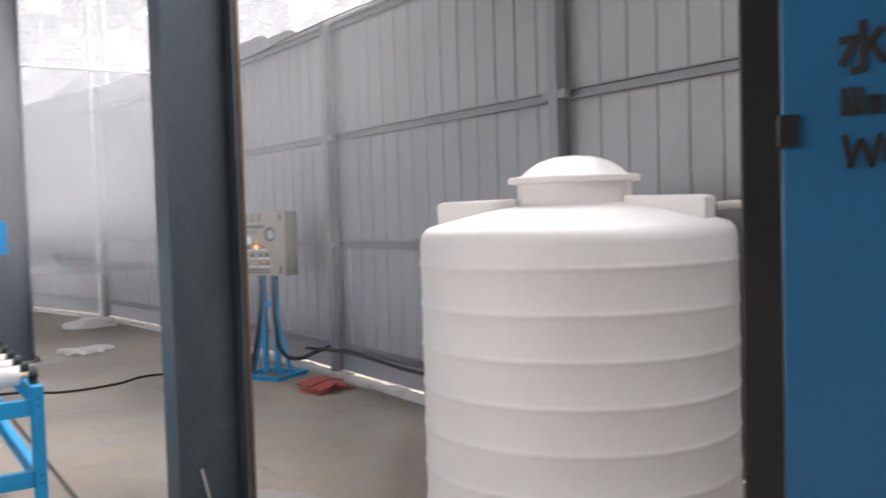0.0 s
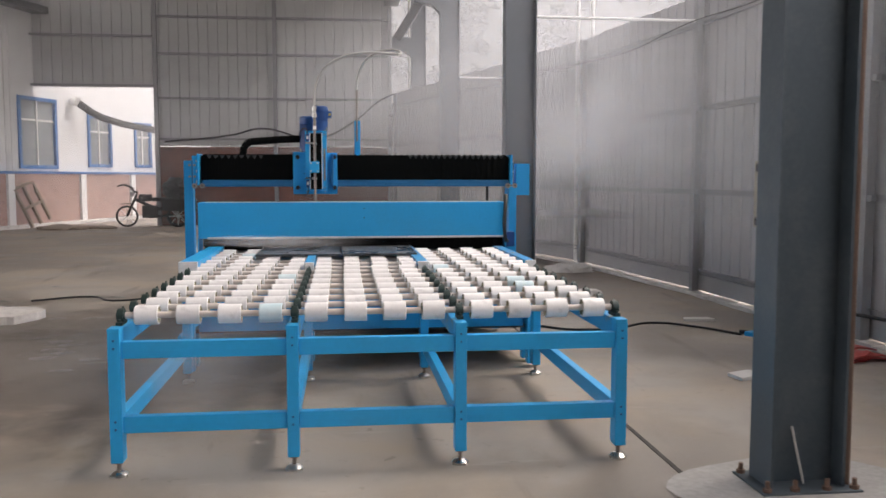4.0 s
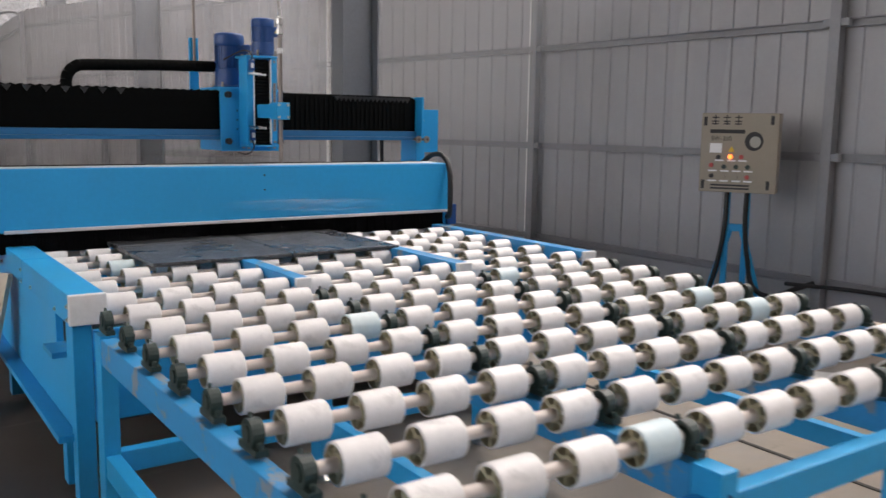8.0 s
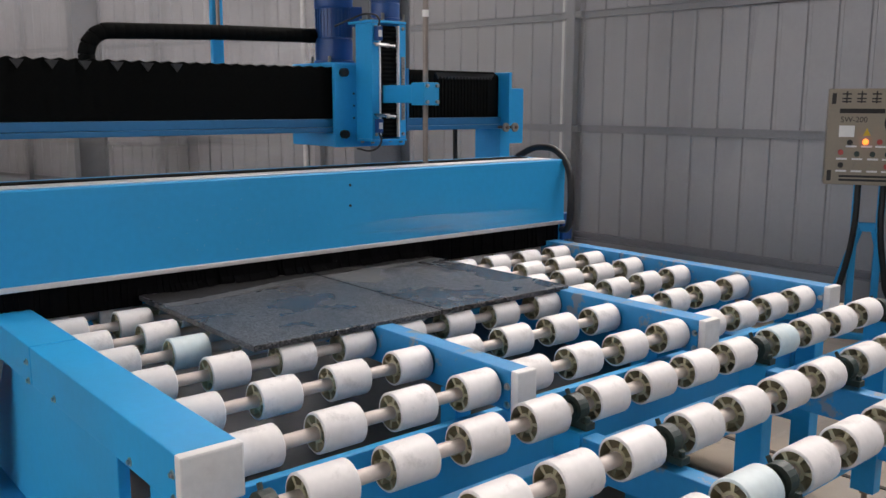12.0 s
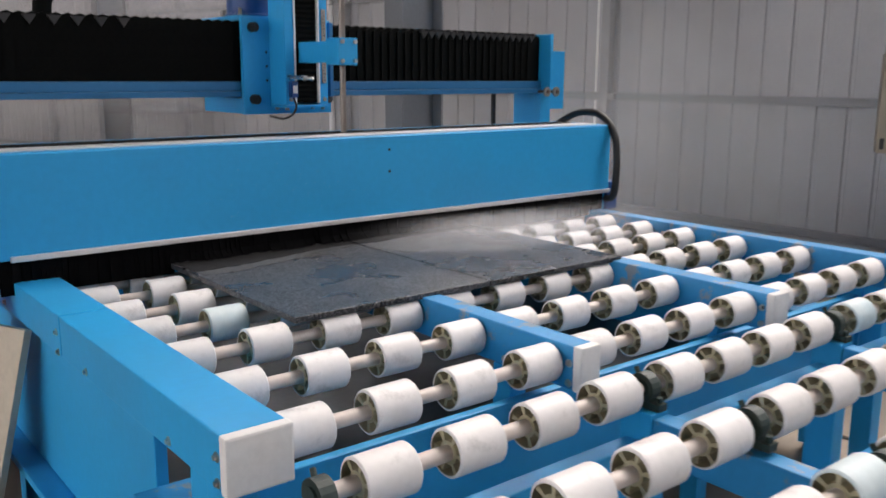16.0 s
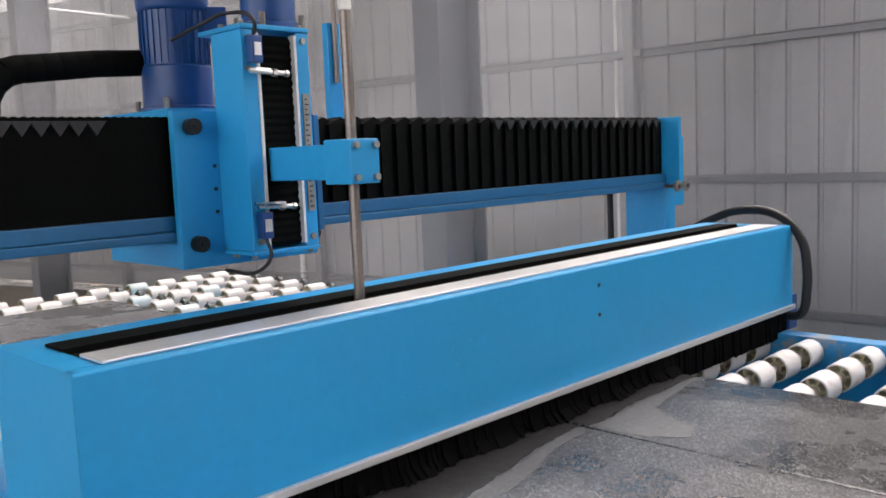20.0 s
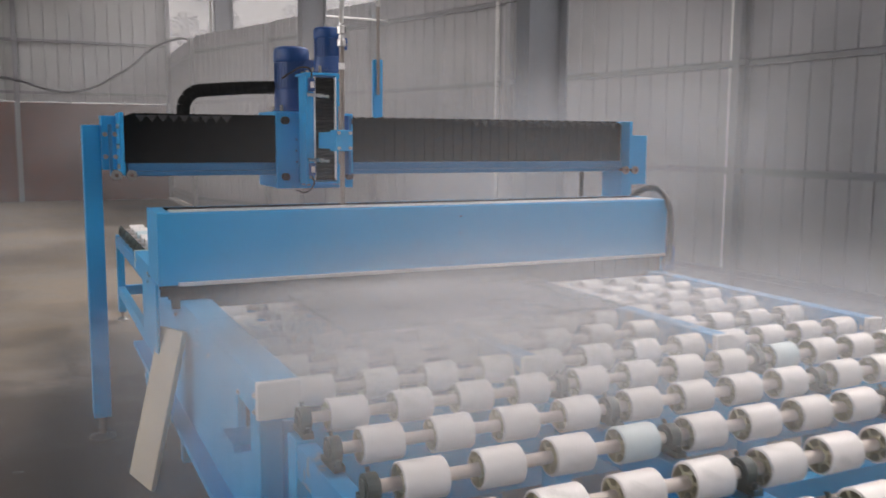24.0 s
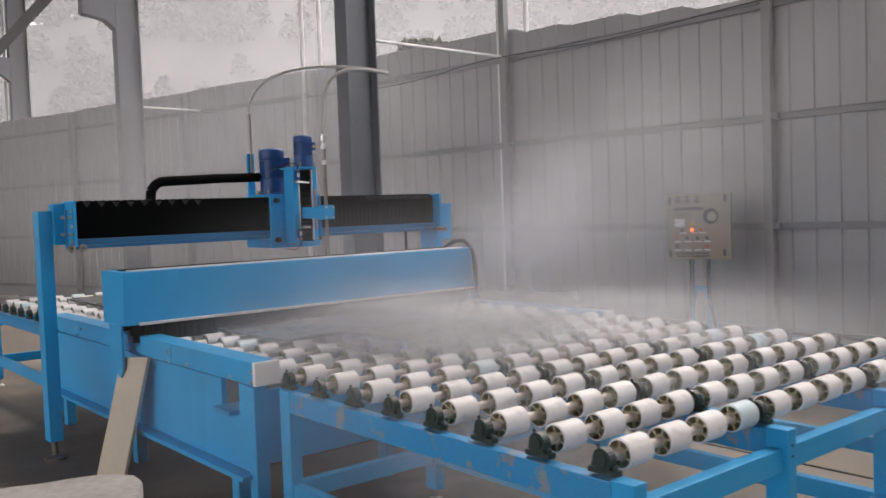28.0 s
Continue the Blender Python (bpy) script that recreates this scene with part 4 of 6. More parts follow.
bar("beam", (-0.215, 4.425, 1.43), (2.866, 4.56, 1.70), BLUE, gantry)
bar("lower_rail", (-0.20, 4.335, 1.455), (2.866, 4.40, 1.495), RAILBLUE, gantry, "mid blue guide rail")
bar("lower_rail", (-0.20, 4.325, 1.43), (2.866, 4.42, 1.454), RAILBLUE, gantry)
bar("bellows_backing", (-0.215, 4.402, 1.496), (2.866, 4.422, 1.726), BLACK, gantry, "black sheet behind the bellows", 0)
for x in (-0.24, 2.868):
    pl = bar("end_plate", (x, 4.27, 1.445), (x + 0.02, 4.50, 1.75), BLUE, gantry)
    for dx in (-0.022, 0.05):
        bm = bm_new()
        xx = x + dx if x < 0 else x + 0.02 - dx
        rod(bm, (xx, 4.256, 1.438), (xx, 4.268, 1.438), 0.026, 22)
        rod(bm, (xx, 4.2685, 1.438), (xx, 4.274, 1.438), 0.020, 18)
        roll = part("guide_roller", bm, DULL, pl, "small dull steel guide roller", 0.002)
        bm = bm_new()
        rod(bm, (xx, 4.248, 1.438), (xx, 4.2555, 1.438), 0.010, 6)
        rod(bm, (xx, 4.2745, 1.438), (xx, 4.33, 1.438), 0.008, 8)
        part("axle", bm, RUST, roll)
    if x < 0:
        bar("adjusting_bar", (x - 0.052, 4.268, 1.435), (x - 0.036, 4.284, 1.69), RAILBLUE, pl, "narrow blue adjusting bar", 0.002)
        for z in (1.53, 1.64):
            for dx in (-0.068, -0.022):
                bm = bm_new()
                rod(bm, (x + dx, 4.268, z), (x + dx, 4.30, z), 0.008, 10)
                rod(bm, (x + dx, 4.262, z), (x + dx, 4.276, z), 0.0125, 6)
                part("adjusting_bolt", bm, DULL, pl)
    for z in (1.48, 1.58, 1.68):
        bm = bm_new()
        xe = x - 0.012 if x < 0 else x + 0.02
        rod(bm, (xe, 4.30, z), (xe + 0.012, 4.30, z), 0.013, 6)
        part("bolt_head", bm, STEEL, pl)
bar("hose_stand", (1.300, 4.79, 1.52), (1.360, 4.82, 2.114), BLUE, gantry, "upright blue bar that holds the hose")
bar("stand_bracket", (1.295, 4.57, 1.52), (1.365, 4.789, 1.57), BLUE, gantry)
bm = bm_new()
rod(bm, (1.327, 4.78, 1.9), (1.327, 4.78, 2.45), 0.010, 10)
part("stand_pipe", bm, RODM, gantry, "thin dark steel pipe")
# cable chain trough behind the beam
tube("lower_cable", [(2.665, 4.51, 1.428), (2.668, 4.51, 1.2), (2.672, 4.51, 0.9), (2.70, 4.5, 0.5)], 0.014, RUBBER, gantry, "black cable below the beam")


# ---- the carriage, drawn about the spray pipe ----
carriage = thing("spray_carriage", "blue carriage with two motors and a clamped spray pipe", "carriage", pose(0.6, 0, 0))
plate_ob = bar("back_plate", (-0.228, 4.30, 1.356), (0.205, 4.325, 1.765), BLUE, carriage, "", 0.004)
bar("bottom_block", (-0.224, 4.327, 1.358), (0.19, 4.72, 1.424), BLUE, carriage, "", 0.004)
for x in (-0.182, 0.178):
    for z in (1.42, 1.722):
        bm = bm_new()
        rod(bm, (x, 4.272, z), (x, 4.301, z), 0.021, 20)
        rod(bm, (x, 4.268, z), (x, 4.272, z), 0.016, 16)
        rod(bm, (x, 4.264, z), (x, 4.268, z), 0.008, 6)
        part("knob", bm, RUBBER, carriage, "black rubber knob", smooth=True)
for z in (1.50, 1.56, 1.62):
    bm = bm_new()
    rod(bm, (-0.118, 4.296, z), (-0.118, 4.301, z), 0.005, 8)
    part("screw_hole", bm, INK, plate_ob)
SF, SB, SZ0, SZ1 = 4.160, 4.299, 1.386, 1.972
bar("slide_side", (-0.103, SF, SZ0 + 0.012), (-0.060, SB, SZ1 - 0.014), BLUE, carriage, "", 0.003)
bar("slide_side", (0.064, SF, SZ0 + 0.012), (0.104, SB, SZ1 - 0.014), BLUE, carriage, "", 0.003)
slide_cap = bar("slide_cap", (-0.105, SF - 0.004, SZ1 - 0.013), (0.106, 4.36, SZ1), BLUE, carriage, "", 0.003)
slide_foot = bar("slide_foot", (-0.105, SF - 0.004, SZ0), (0.106, SB, SZ0 + 0.011), BLUE, carriage, "", 0.003)
for ob, za, zb in ((slide_cap, SZ1, SZ1 + 0.010), (slide_foot, SZ0 - 0.010, SZ0)):
    for x, y in ((-0.088, SF + 0.02), (-0.088, SB - 0.03), (0.088, SF + 0.02), (0.088, SB - 0.03)):
        bm = bm_new()
        rod(bm, (x, y, za), (x, y, zb), 0.009, 6)
        part("bolt_head", bm, DULL, ob)
for x in (-0.082, 0.084):
    for z in (SZ0 + 0.035, SZ1 - 0.035):
        bm = bm_new()
        rod(bm, (x, SF - 0.008, z), (x, SF + 0.001, z), 0.009, 6)
        part("bolt_head", bm, DULL, carriage)
bar("side_strip", (-0.0595, SF - 0.003, SZ0 + 0.02), (-0.052, SF + 0.02, SZ1 - 0.022), WHITE, carriage, "thin white strip", 0)
bar("side_strip", (0.056, SF - 0.003, SZ0 + 0.02), (0.0635, SF + 0.02, SZ1 - 0.022), WHITE, carriage, "thin white strip", 0)
bm = bm_new()
prism(bm, [(SF + 0.03, SZ0 + 0.02)] + [(SF + (0.010 if k % 2 else 0.016) + 0.004 * noise.noise((k * 0.6, 2.0, 0)), SZ0 + 0.02 + 0.0103 * k) for k in range(53)] + [(SF + 0.03, SZ1 - 0.022), (SF + 0.05, SZ1 - 0.022), (SF + 0.05, SZ0 + 0.02)], -0.0515, 0.0555, "x")
part("slide_bellows", bm, BLACK, carriage, "black folded cover of the slide")
sc = bar("scale", (0.074, SF - 0.006, 1.49), (0.094, SF - 0.0005, 1.80), DULL, carriage, "small steel scale", 0)
for i in range(22):
    bar("scale_mark", (0.078, SF - 0.0075, 1.50 + 0.0135 * i), (0.084 if i % 2 else 0.090, SF - 0.0062, 1.5035 + 0.0135 * i), RUBBER, sc, "", 0)
for z, zz in ((1.872, 1.852), (1.43, 1.512)):
    sw = bar("limit_switch", (-0.094, SF - 0.034, z), (-0.062, SF - 0.004, z + 0.068), NAVY, carriage, "small blue limit switch", 0.004)
    bar("switch_label", (-0.088, SF - 0.0365, z + 0.018), (-0.068, SF - 0.0345, z + 0.05), ALU, sw, "", 0)
    bm = bm_new()
    rod(bm, (-0.10, SF - 0.026, zz), (0.006, SF - 0.030, zz - 0.004), 0.0065, 10)
    rod(bm, (-0.10, SF - 0.012, zz + 0.008), (-0.01, SF - 0.014, zz + 0.004), 0.005, 8)
    rod(bm, (-0.035, SF - 0.028, zz - 0.003), (-0.022, SF - 0.029, zz - 0.003), 0.010, 6)
    rod(bm, (0.002, SF - 0.030, zz - 0.004), (0.012, SF - 0.030, zz - 0.004), 0.009, 8)
    part("switch_rod", bm, STEEL, sw, "bright steel striker rod")
tube("switch_cable", [(-0.078, SF - 0.02, 1.938), (-0.082, SF - 0.03, 1.975), (-0.105, SF + 0.03, 2.000), (-0.15, SF + 0.12, 1.975), (-0.17, SF + 0.22, 1.95)], 0.005, RUBBER, carriage, "black cable")
tube("switch_cable", [(-0.078, SF - 0.02, 1.43), (-0.074, SF - 0.03, 1.385), (-0.10, SF + 0.0, 1.345), (-0.14, SF + 0.08, 1.35)], 0.005, RUBBER, carriage, "black cable")
for x, y, z0, r, h, turn in ((-0.075, 4.535, 1.787, 0.096, 0.352, -30), (0.046, 4.25, 1.988, 0.072, 0.232, 10)):
    bm = bm_new()
    lathe(bm, [(r * 1.10, z0 - 0.014), (r * 1.10, z0), (r * 1.0, z0 + 0.003), (r * 1.0, z0 + h * 0.31), (r * 0.95, z0 + h * 0.325), (r * 0.95, z0 + h * 0.74),
               (r * 1.0, z0 + h * 0.75), (r * 1.03, z0 + h * 0.77), (r * 1.03, z0 + h * 0.90), (r * 0.98, z0 + h * 0.955), (r * 0.85, z0 + h * 0.985), (r * 0.3, z0 + h)], 40, Matrix.Translation((x, y, 0)))
    motor = part("motor", bm, NAVY, carriage, "dark blue electric motor with cooling fins", smooth=True)
    for k in range(30):
        bm = bm_new()
        t = Matrix.Translation((x, y, 0)) @ Matrix.Rotation(2 * math.pi * k / 30, 4, "Z")
        box(bm, (r * 0.93, -0.002, z0 + h * 0.335), (r * 0.995, 0.002, z0 + h * 0.738), t)
        part("fin", bm, NAVY, motor)
    bm = bm_new()
    box(bm, (r * 0.80, -r * 0.42, z0 + h * 0.50), (r * 1.50, r * 0.42, z0 + h * 0.78), Matrix.Translation((x, y, 0)) @ Matrix.Rotation(radians(turn), 4, "Z"))
    part("terminal_box", bm, NAVY, motor, "", 0.007)
    if r < 0.09:
        bm = bm_new()
        prism(bm, [(-0.016, z0 + h * 0.60), (0.016, z0 + h * 0.60), (0.0, z0 + h * 0.71)], 0, 0.001, "y", Matrix.Translation((x, y, 0)) @ Matrix.Rotation(radians(turn), 4, "Z") @ Matrix.Translation((r * 1.2, -r * 0.42 - 0.0015, 0)))
        part("warning_label", bm, YELLOW, motor, "small yellow warning triangle")
    for k in range(4):
        bm = bm_new()
        a = math.pi / 4 + k * math.pi / 2
        rod(bm, (x + r * 1.22 * math.cos(a), y + r * 1.22 * math.sin(a), z0 - 0.02), (x + r * 1.22 * math.cos(a), y + r * 1.22 * math.sin(a), z0 + 0.022), 0.008, 6)
        part("bolt", bm, DULL, motor)
bar("motor_plate", (-0.228, 4.327, 1.750), (0.10, 4.70, 1.772), BLUE, carriage, "", 0.003)
bar("clamp_arm", (-0.034, 3.921, 1.575), (0.03, 4.17, 1.66), BLUE, carriage, "", 0.003)
clamp = bar("pipe_clamp", (-0.05, 3.820, 1.565), (0.038, 3.920, 1.67), BLUE, carriage, "blue clamp block", 0.004)
for x in (-0.036, 0.024):
    for z in (1.58, 1.655):
        bm = bm_new()
        rod(bm, (x, 3.810, z), (x, 3.823, z), 0.009, 6)
        part("clamp_bolt", bm, STEEL, clamp)
bar("rear_plate", (0.150, 4.215, 1.43), (0.168, 4.299, 1.75), RAILBLUE, carriage, "mid blue guard plate", 0.003)
bm = bm_new()
rod(bm, (0, 3.875, 0.90), (0, 3.875, 2.08), 0.0128, 16)
part("spray_pipe", bm, RODM, carriage, "dull steel spray pipe", smooth=True)
bm = bm_new()
lathe(bm, [(0.0138, 1.97), (0.0155, 1.972), (0.0155, 2.0), (0.0138, 2.002)], 16, Matrix.Translation((0, 3.875, 0)))
part("sealing_tape", bm, WHITE, carriage, "white tape round the pipe")
bm = bm_new()
lathe(bm, [(0.013, 2.08), (0.022, 2.085), (0.022, 2.115), (0.015, 2.12), (0.015, 2.14), (0.024, 2.145), (0.024, 2.18), (0.014, 2.185), (0.014, 2.20)], 16, Matrix.Translation((0, 3.875, 0)))
part("pipe_coupling", bm, STEEL, carriage, "steel hose coupling", smooth=True)


# ---- hose and cable sleeve, in short rigid links ----
def links(name, n, r, length, material, label, category):
    t = thing(name, label, category, pose(0, 0.062, -0.012))
    bm = bm_new()
    lathe(bm, [(r * 0.96, -length / 2), (r, -length / 2 + length * 0.08), (r, length / 2 - length * 0.08), (r * 0.96, length / 2)], 14)
    bmesh.ops.recalc_face_normals(bm, faces=bm.faces)
    me = bpy.data.meshes.new("link")
    bm.to_mesh(me)
    bm.free()
    me.shade_smooth()
    me.set_sharp_from_angle(angle=radians(40))
    me.materials.append(material)
    out = []
    for i in range(n):
        o = new("hose_link", me)
        o.parent = t
        out.append(o)
    return out


HOSE_N, SLEEVE_N = 64, 34
hose_links = links("water_hose", HOSE_N, 0.0118, 0.052, HOSE, "pale water hose looping from pipe to stand", "hose")
sleeve_links = links("cable_sleeve", SLEEVE_N, 0.036, 0.048, BLACK, "black corrugated cable sleeve behind the beam", "cable sleeve")


# ---- bellows pleats, which slide as the carriage moves ----
def pleat_mesh(flip, gusset):
    """One fold of the cover; some show the triangle of their folded top corner, coloured paler as if lit by sky."""
    bm = bm_new()
    s = -1 if flip else 1
    w, z0, z1 = 0.110, 1.496, 1.730
    outline = [(0, 4.364), (s * w, 4.340), (s * w, 4.336), (0, 4.360)]
    prism(bm, outline, z0, z1, "z")
    tri = [bm.verts.new(p) for p in ((0, 4.360, z1), (s * w, 4.338, z1), (s * w * 0.5, 4.35, z1 + 0.022), (s * w * 0.5, 4.46, z1 + 0.019), (0, 4.47, z1 - 0.004), (s * w, 4.47, z1 - 0.004))]
    bm.faces.new((tri[0], tri[2], tri[1]))
    bm.faces.new((tri[0], tri[4], tri[3], tri[2]))
    bm.faces.new((tri[1], tri[2], tri[3], tri[5]))
    if gusset:
        wide = 0.050
        front = [(s * (w - wide), z1 + 0.010), (s * w, z1 + 0.010), (s * (w - wide / 2), z1 - 0.026)]
        near = [bm.verts.new((x, 4.3285 if z > z1 else 4.333, z)) for x, z in front]
        back = [bm.verts.new((x, 4.350, z)) for x, z in front]
        faces = [bm.faces.new(near), bm.faces.new(list(reversed(back)))]
        faces += [bm.faces.new((near[i], back[i], back[(i + 1) % 3], near[(i + 1) % 3])) for i in range(3)]
        for f in faces:
            f.material_index = 1
    bmesh.ops.recalc_face_normals(bm, faces=bm.faces)
    me = bpy.data.meshes.new("bellows_pleat")
    bm.to_mesh(me)
    bm.free()
    me.materials.append(BLACK)
    me.materials.append(SKYLIT_FOLD)
    return me


PLEATS = 30
pleats = []
for side, flip in (("left", False), ("right", True)):
    plain, folded = pleat_mesh(flip, False), pleat_mesh(flip, True)
    for i in range(PLEATS):
        shows = i % 2 == 0 and i < 17 if side == "left" else i < 17
        o = new("bellows_pleat", folded if shows else plain)
        o.parent = gantry
        pleats.append((o, side, i))


# ---- slabs ----
def slab(x0, x1, y0, y1, z, label):
    bm = bm_new()
    box(bm, (x0, y0, z), (x1, y1, z + 0.019))
    return one("stone_slab", bm, GRANITE, label, "stone slab", 0.003, group="stone slabs on the rollers")


def film(ob, name, corners, material, label, seed):
    """A thin film on a slab, its edges ragged between the corners."""
    rngf = random.Random(seed)
    ring = []
    for (xa, ya), (xb, yb) in zip(corners, corners[1:] + corners[:1]):
        n = max(1, int(math.hypot(xb - xa, yb - ya) / 0.022))
        ring += [(xa + (xb - xa) * k / n + rngf.uniform(-0.004, 0.004), ya + (yb - ya) * k / n + rngf.uniform(-0.006, 0.006)) for k in range(n)]
    bm = bm_new()
    prism(bm, ring, 0.8731, 0.8738, "z")
    return part(name, bm, material, ob, label)


first = slab(0.445, 1.148, 2.89, 3.84, 0.854, "speckled dark grey granite slab going under the hood")
film(first, "slab_film", [(0.452, 3.500), (0.54, 3.500), (0.70, 3.535), (0.84, 3.560), (0.92, 3.607), (1.142, 3.640), (1.142, 3.668), (0.98, 3.652), (0.80, 3.612), (0.62, 3.578), (0.452, 3.566)], PALE_FILM, "pale ragged line across the stone", 5)
film(first, "slab_film", [(0.452, 3.572), (0.62, 3.584), (0.80, 3.618), (0.98, 3.658), (1.142, 3.674), (1.142, 3.745), (0.452, 3.745)], SLURRY_WET, "dark wet slurry under the brush", 6)
second = slab(1.154, 1.790, 2.89, 3.84, 0.854, "speckled dark grey granite slab beside another on the rollers")
film(second, "slab_film", [(1.162, 3.640), (1.175, 3.480), (1.235, 3.395), (1.33, 3.430), (1.345, 3.520), (1.42, 3.600), (1.60, 3.632), (1.782, 3.640), (1.782, 3.672), (1.40, 3.664)], PALE_FILM, "pale ragged patch on the stone", 7)
film(second, "slab_film", [(1.162, 3.648), (1.40, 3.670), (1.782, 3.678), (1.782, 3.745), (1.162, 3.745)], SLURRY_WET, "dark wet slurry under the brush", 8)
slab(0.49, 1.42, 5.6, 7.09, 0.854, "finished dark granite slab behind the hood")


# ---- tie pipes from columns to the fence wall, wall-top wire ----
for (x0, y0), (x1, y1) in (((3.53, 6.21), (5.62, 6.36)), ((3.47, 12.7), (4.60, 12.95)), ((3.57, -0.455), (5.82, -0.47))):
    bm = bm_new()
    rod(bm, (x0, y0, 3.46), (x1, y1, 3.48), 0.017, 10)
    tagged(part("tie_pipe", bm, WHITE), "thin white pipe between column and wall post", "pipe", kind="structure")
tube_ob = tube("wall_wire", [(5.78, -0.4, 3.48), (5.68, 1.3, 3.45), (5.68, 2.95, 3.47), (5.60, 4.7, 3.40), (5.55, 6.4, 3.46), (5.38, 8.2, 3.36), (5.12, 10.2, 3.42)], 0.007, RUBBER)
tagged(tube_ob, "black cable slung along the wall's upper rail", "cable")
for x, y, h in ((5.78, 6.55, 6.4), (5.92, 6.2, 6.4), (5.42, 10.25, 6.4), (5.22, 10.45, 6.2)):
    bm = bm_new()
    rod(bm, (x, y, 0.0), (x, y, h), 0.035, 10)
    tagged(part("standing_pipe", bm, WHITE), "pale steel pipe standing up behind the wall", "pipe", group="standing pipes", kind="structure")

# ---- water tank ----
TX, TY, TR = 5.09, -1.474, 0.834
tank = thing("water_tank", "large milky white plastic water tank with ribbed sides", "water tank", pose(TX, TY, 0))
bm = bm_new()
prof = [(TR - 0.03, 0.0), (TR, 0.03)]
for k in range(7):
    z = 0.071 + k * 0.212
    prof += [(TR, z - 0.026), (TR + 0.004, z - 0.010), (TR + 0.007, z), (TR + 0.004, z + 0.010), (TR, z + 0.026)]
prof += [(TR, 1.455), (TR - 0.010, 1.495), (TR - 0.035, 1.525), (TR - 0.075, 1.54), (0.52, 1.60), (0.32, 1.635), (0.28, 1.64)]
lathe(bm, prof, 80)
part("tank_body", bm, TANKW, tank, smooth=True)
bm = bm_new()
lathe(bm, [(0.303, 1.62), (0.303, 1.742), (0.298, 1.75)], 56)
part("neck", bm, TANKW, tank, smooth=True)
bm = bm_new()
lathe(bm, [(0.315, 1.746), (0.348, 1.750), (0.353, 1.760), (0.353, 1.776), (0.345, 1.784), (0.285, 1.79), (0.24, 1.83), (0.19, 1.862), (0.11, 1.886), (0.02, 1.894)], 56)
part("lid", bm, TANKW, tank, "domed white screw lid", smooth=True)
for a in (142, 292, 40):
    bm = bm_new()
    prism(bm, [(0.31, 1.60), (0.50, 1.575), (0.73, 1.51), (0.735, 1.652), (0.70, 1.664), (0.31, 1.672)], -0.085, 0.085, "y", Matrix.Rotation(radians(a), 4, "Z"))
    part("lifting_lug", bm, TANKW, tank, "", 0.014)
out = Matrix.Rotation(radians(292), 4, "Z")
bm = bm_new()
rod(bm, out @ Vector((0.60, 0.10, 1.60)), out @ Vector((0.72, 0.14, 1.605)), 0.034, 14)
rod(bm, out @ Vector((0.66, 0.115, 1.60)), out @ Vector((0.70, 0.13, 1.603)), 0.044, 8)
part("inlet_fitting", bm, RODM, tank, "brown threaded inlet fitting", smooth=True)
tube("inlet_hose", [out @ Vector(p) for p in ((0.70, 0.133, 1.604), (0.82, 0.18, 1.61), (1.0, 0.26, 1.58), (1.15, 0.34, 1.4), (1.2, 0.36, 1.0))], 0.022, PVC, tank, "pale hose at the tank's rim")

# ---- blue cabinet beside the tank ----
cab = thing("blue_cabinet", "tall deep blue steel cabinet in a black frame with lettering", "cabinet", pose(3.177, -4.001, 0, 0, 0, -54))
bar("cabinet_body", (0.072, 0.03, 0.05), (1.25, 0.75, 2.3), DARKFRAME, cab)
bar("frame_post", (0.0, -0.002, 0.0), (0.066, 0.07, 2.4), DARKFRAME, cab, "black frame post")
bar("frame_post", (1.26, -0.002, 0.0), (1.33, 0.07, 2.4), DARKFRAME, cab, "black frame post")
bar("door", (0.0675, 0.0, 0.06), (1.24, 0.028, 2.29), CABBLUE, cab, "deep blue sheet door", 0.004)
for z in (0.5, 1.707):
    bar("hinge", (0.060, -0.016, z), (0.096, -0.004, z + 0.056), DARKFRAME, cab)
mark = new("lettering")
mark.parent = cab
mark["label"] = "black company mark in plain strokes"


def stroke_bar(a, b, w, parent, y, material, name="stroke"):
    a, b = Vector(a), Vector(b)
    d = b - a
    m = Matrix.Translation(((a.x + b.x) / 2, y, (a.y + b.y) / 2)) @ Matrix.Rotation(-math.atan2(d.y, d.x), 4, "Y")
    bm = bm_new()
    box(bm, (-d.length / 2 - w / 2, -0.0015, -w / 2), (d.length / 2 + w / 2, 0.0015, w / 2), m)
    return part(name, bm, material, parent, "", 0.004 if w > 0.009 else 0)


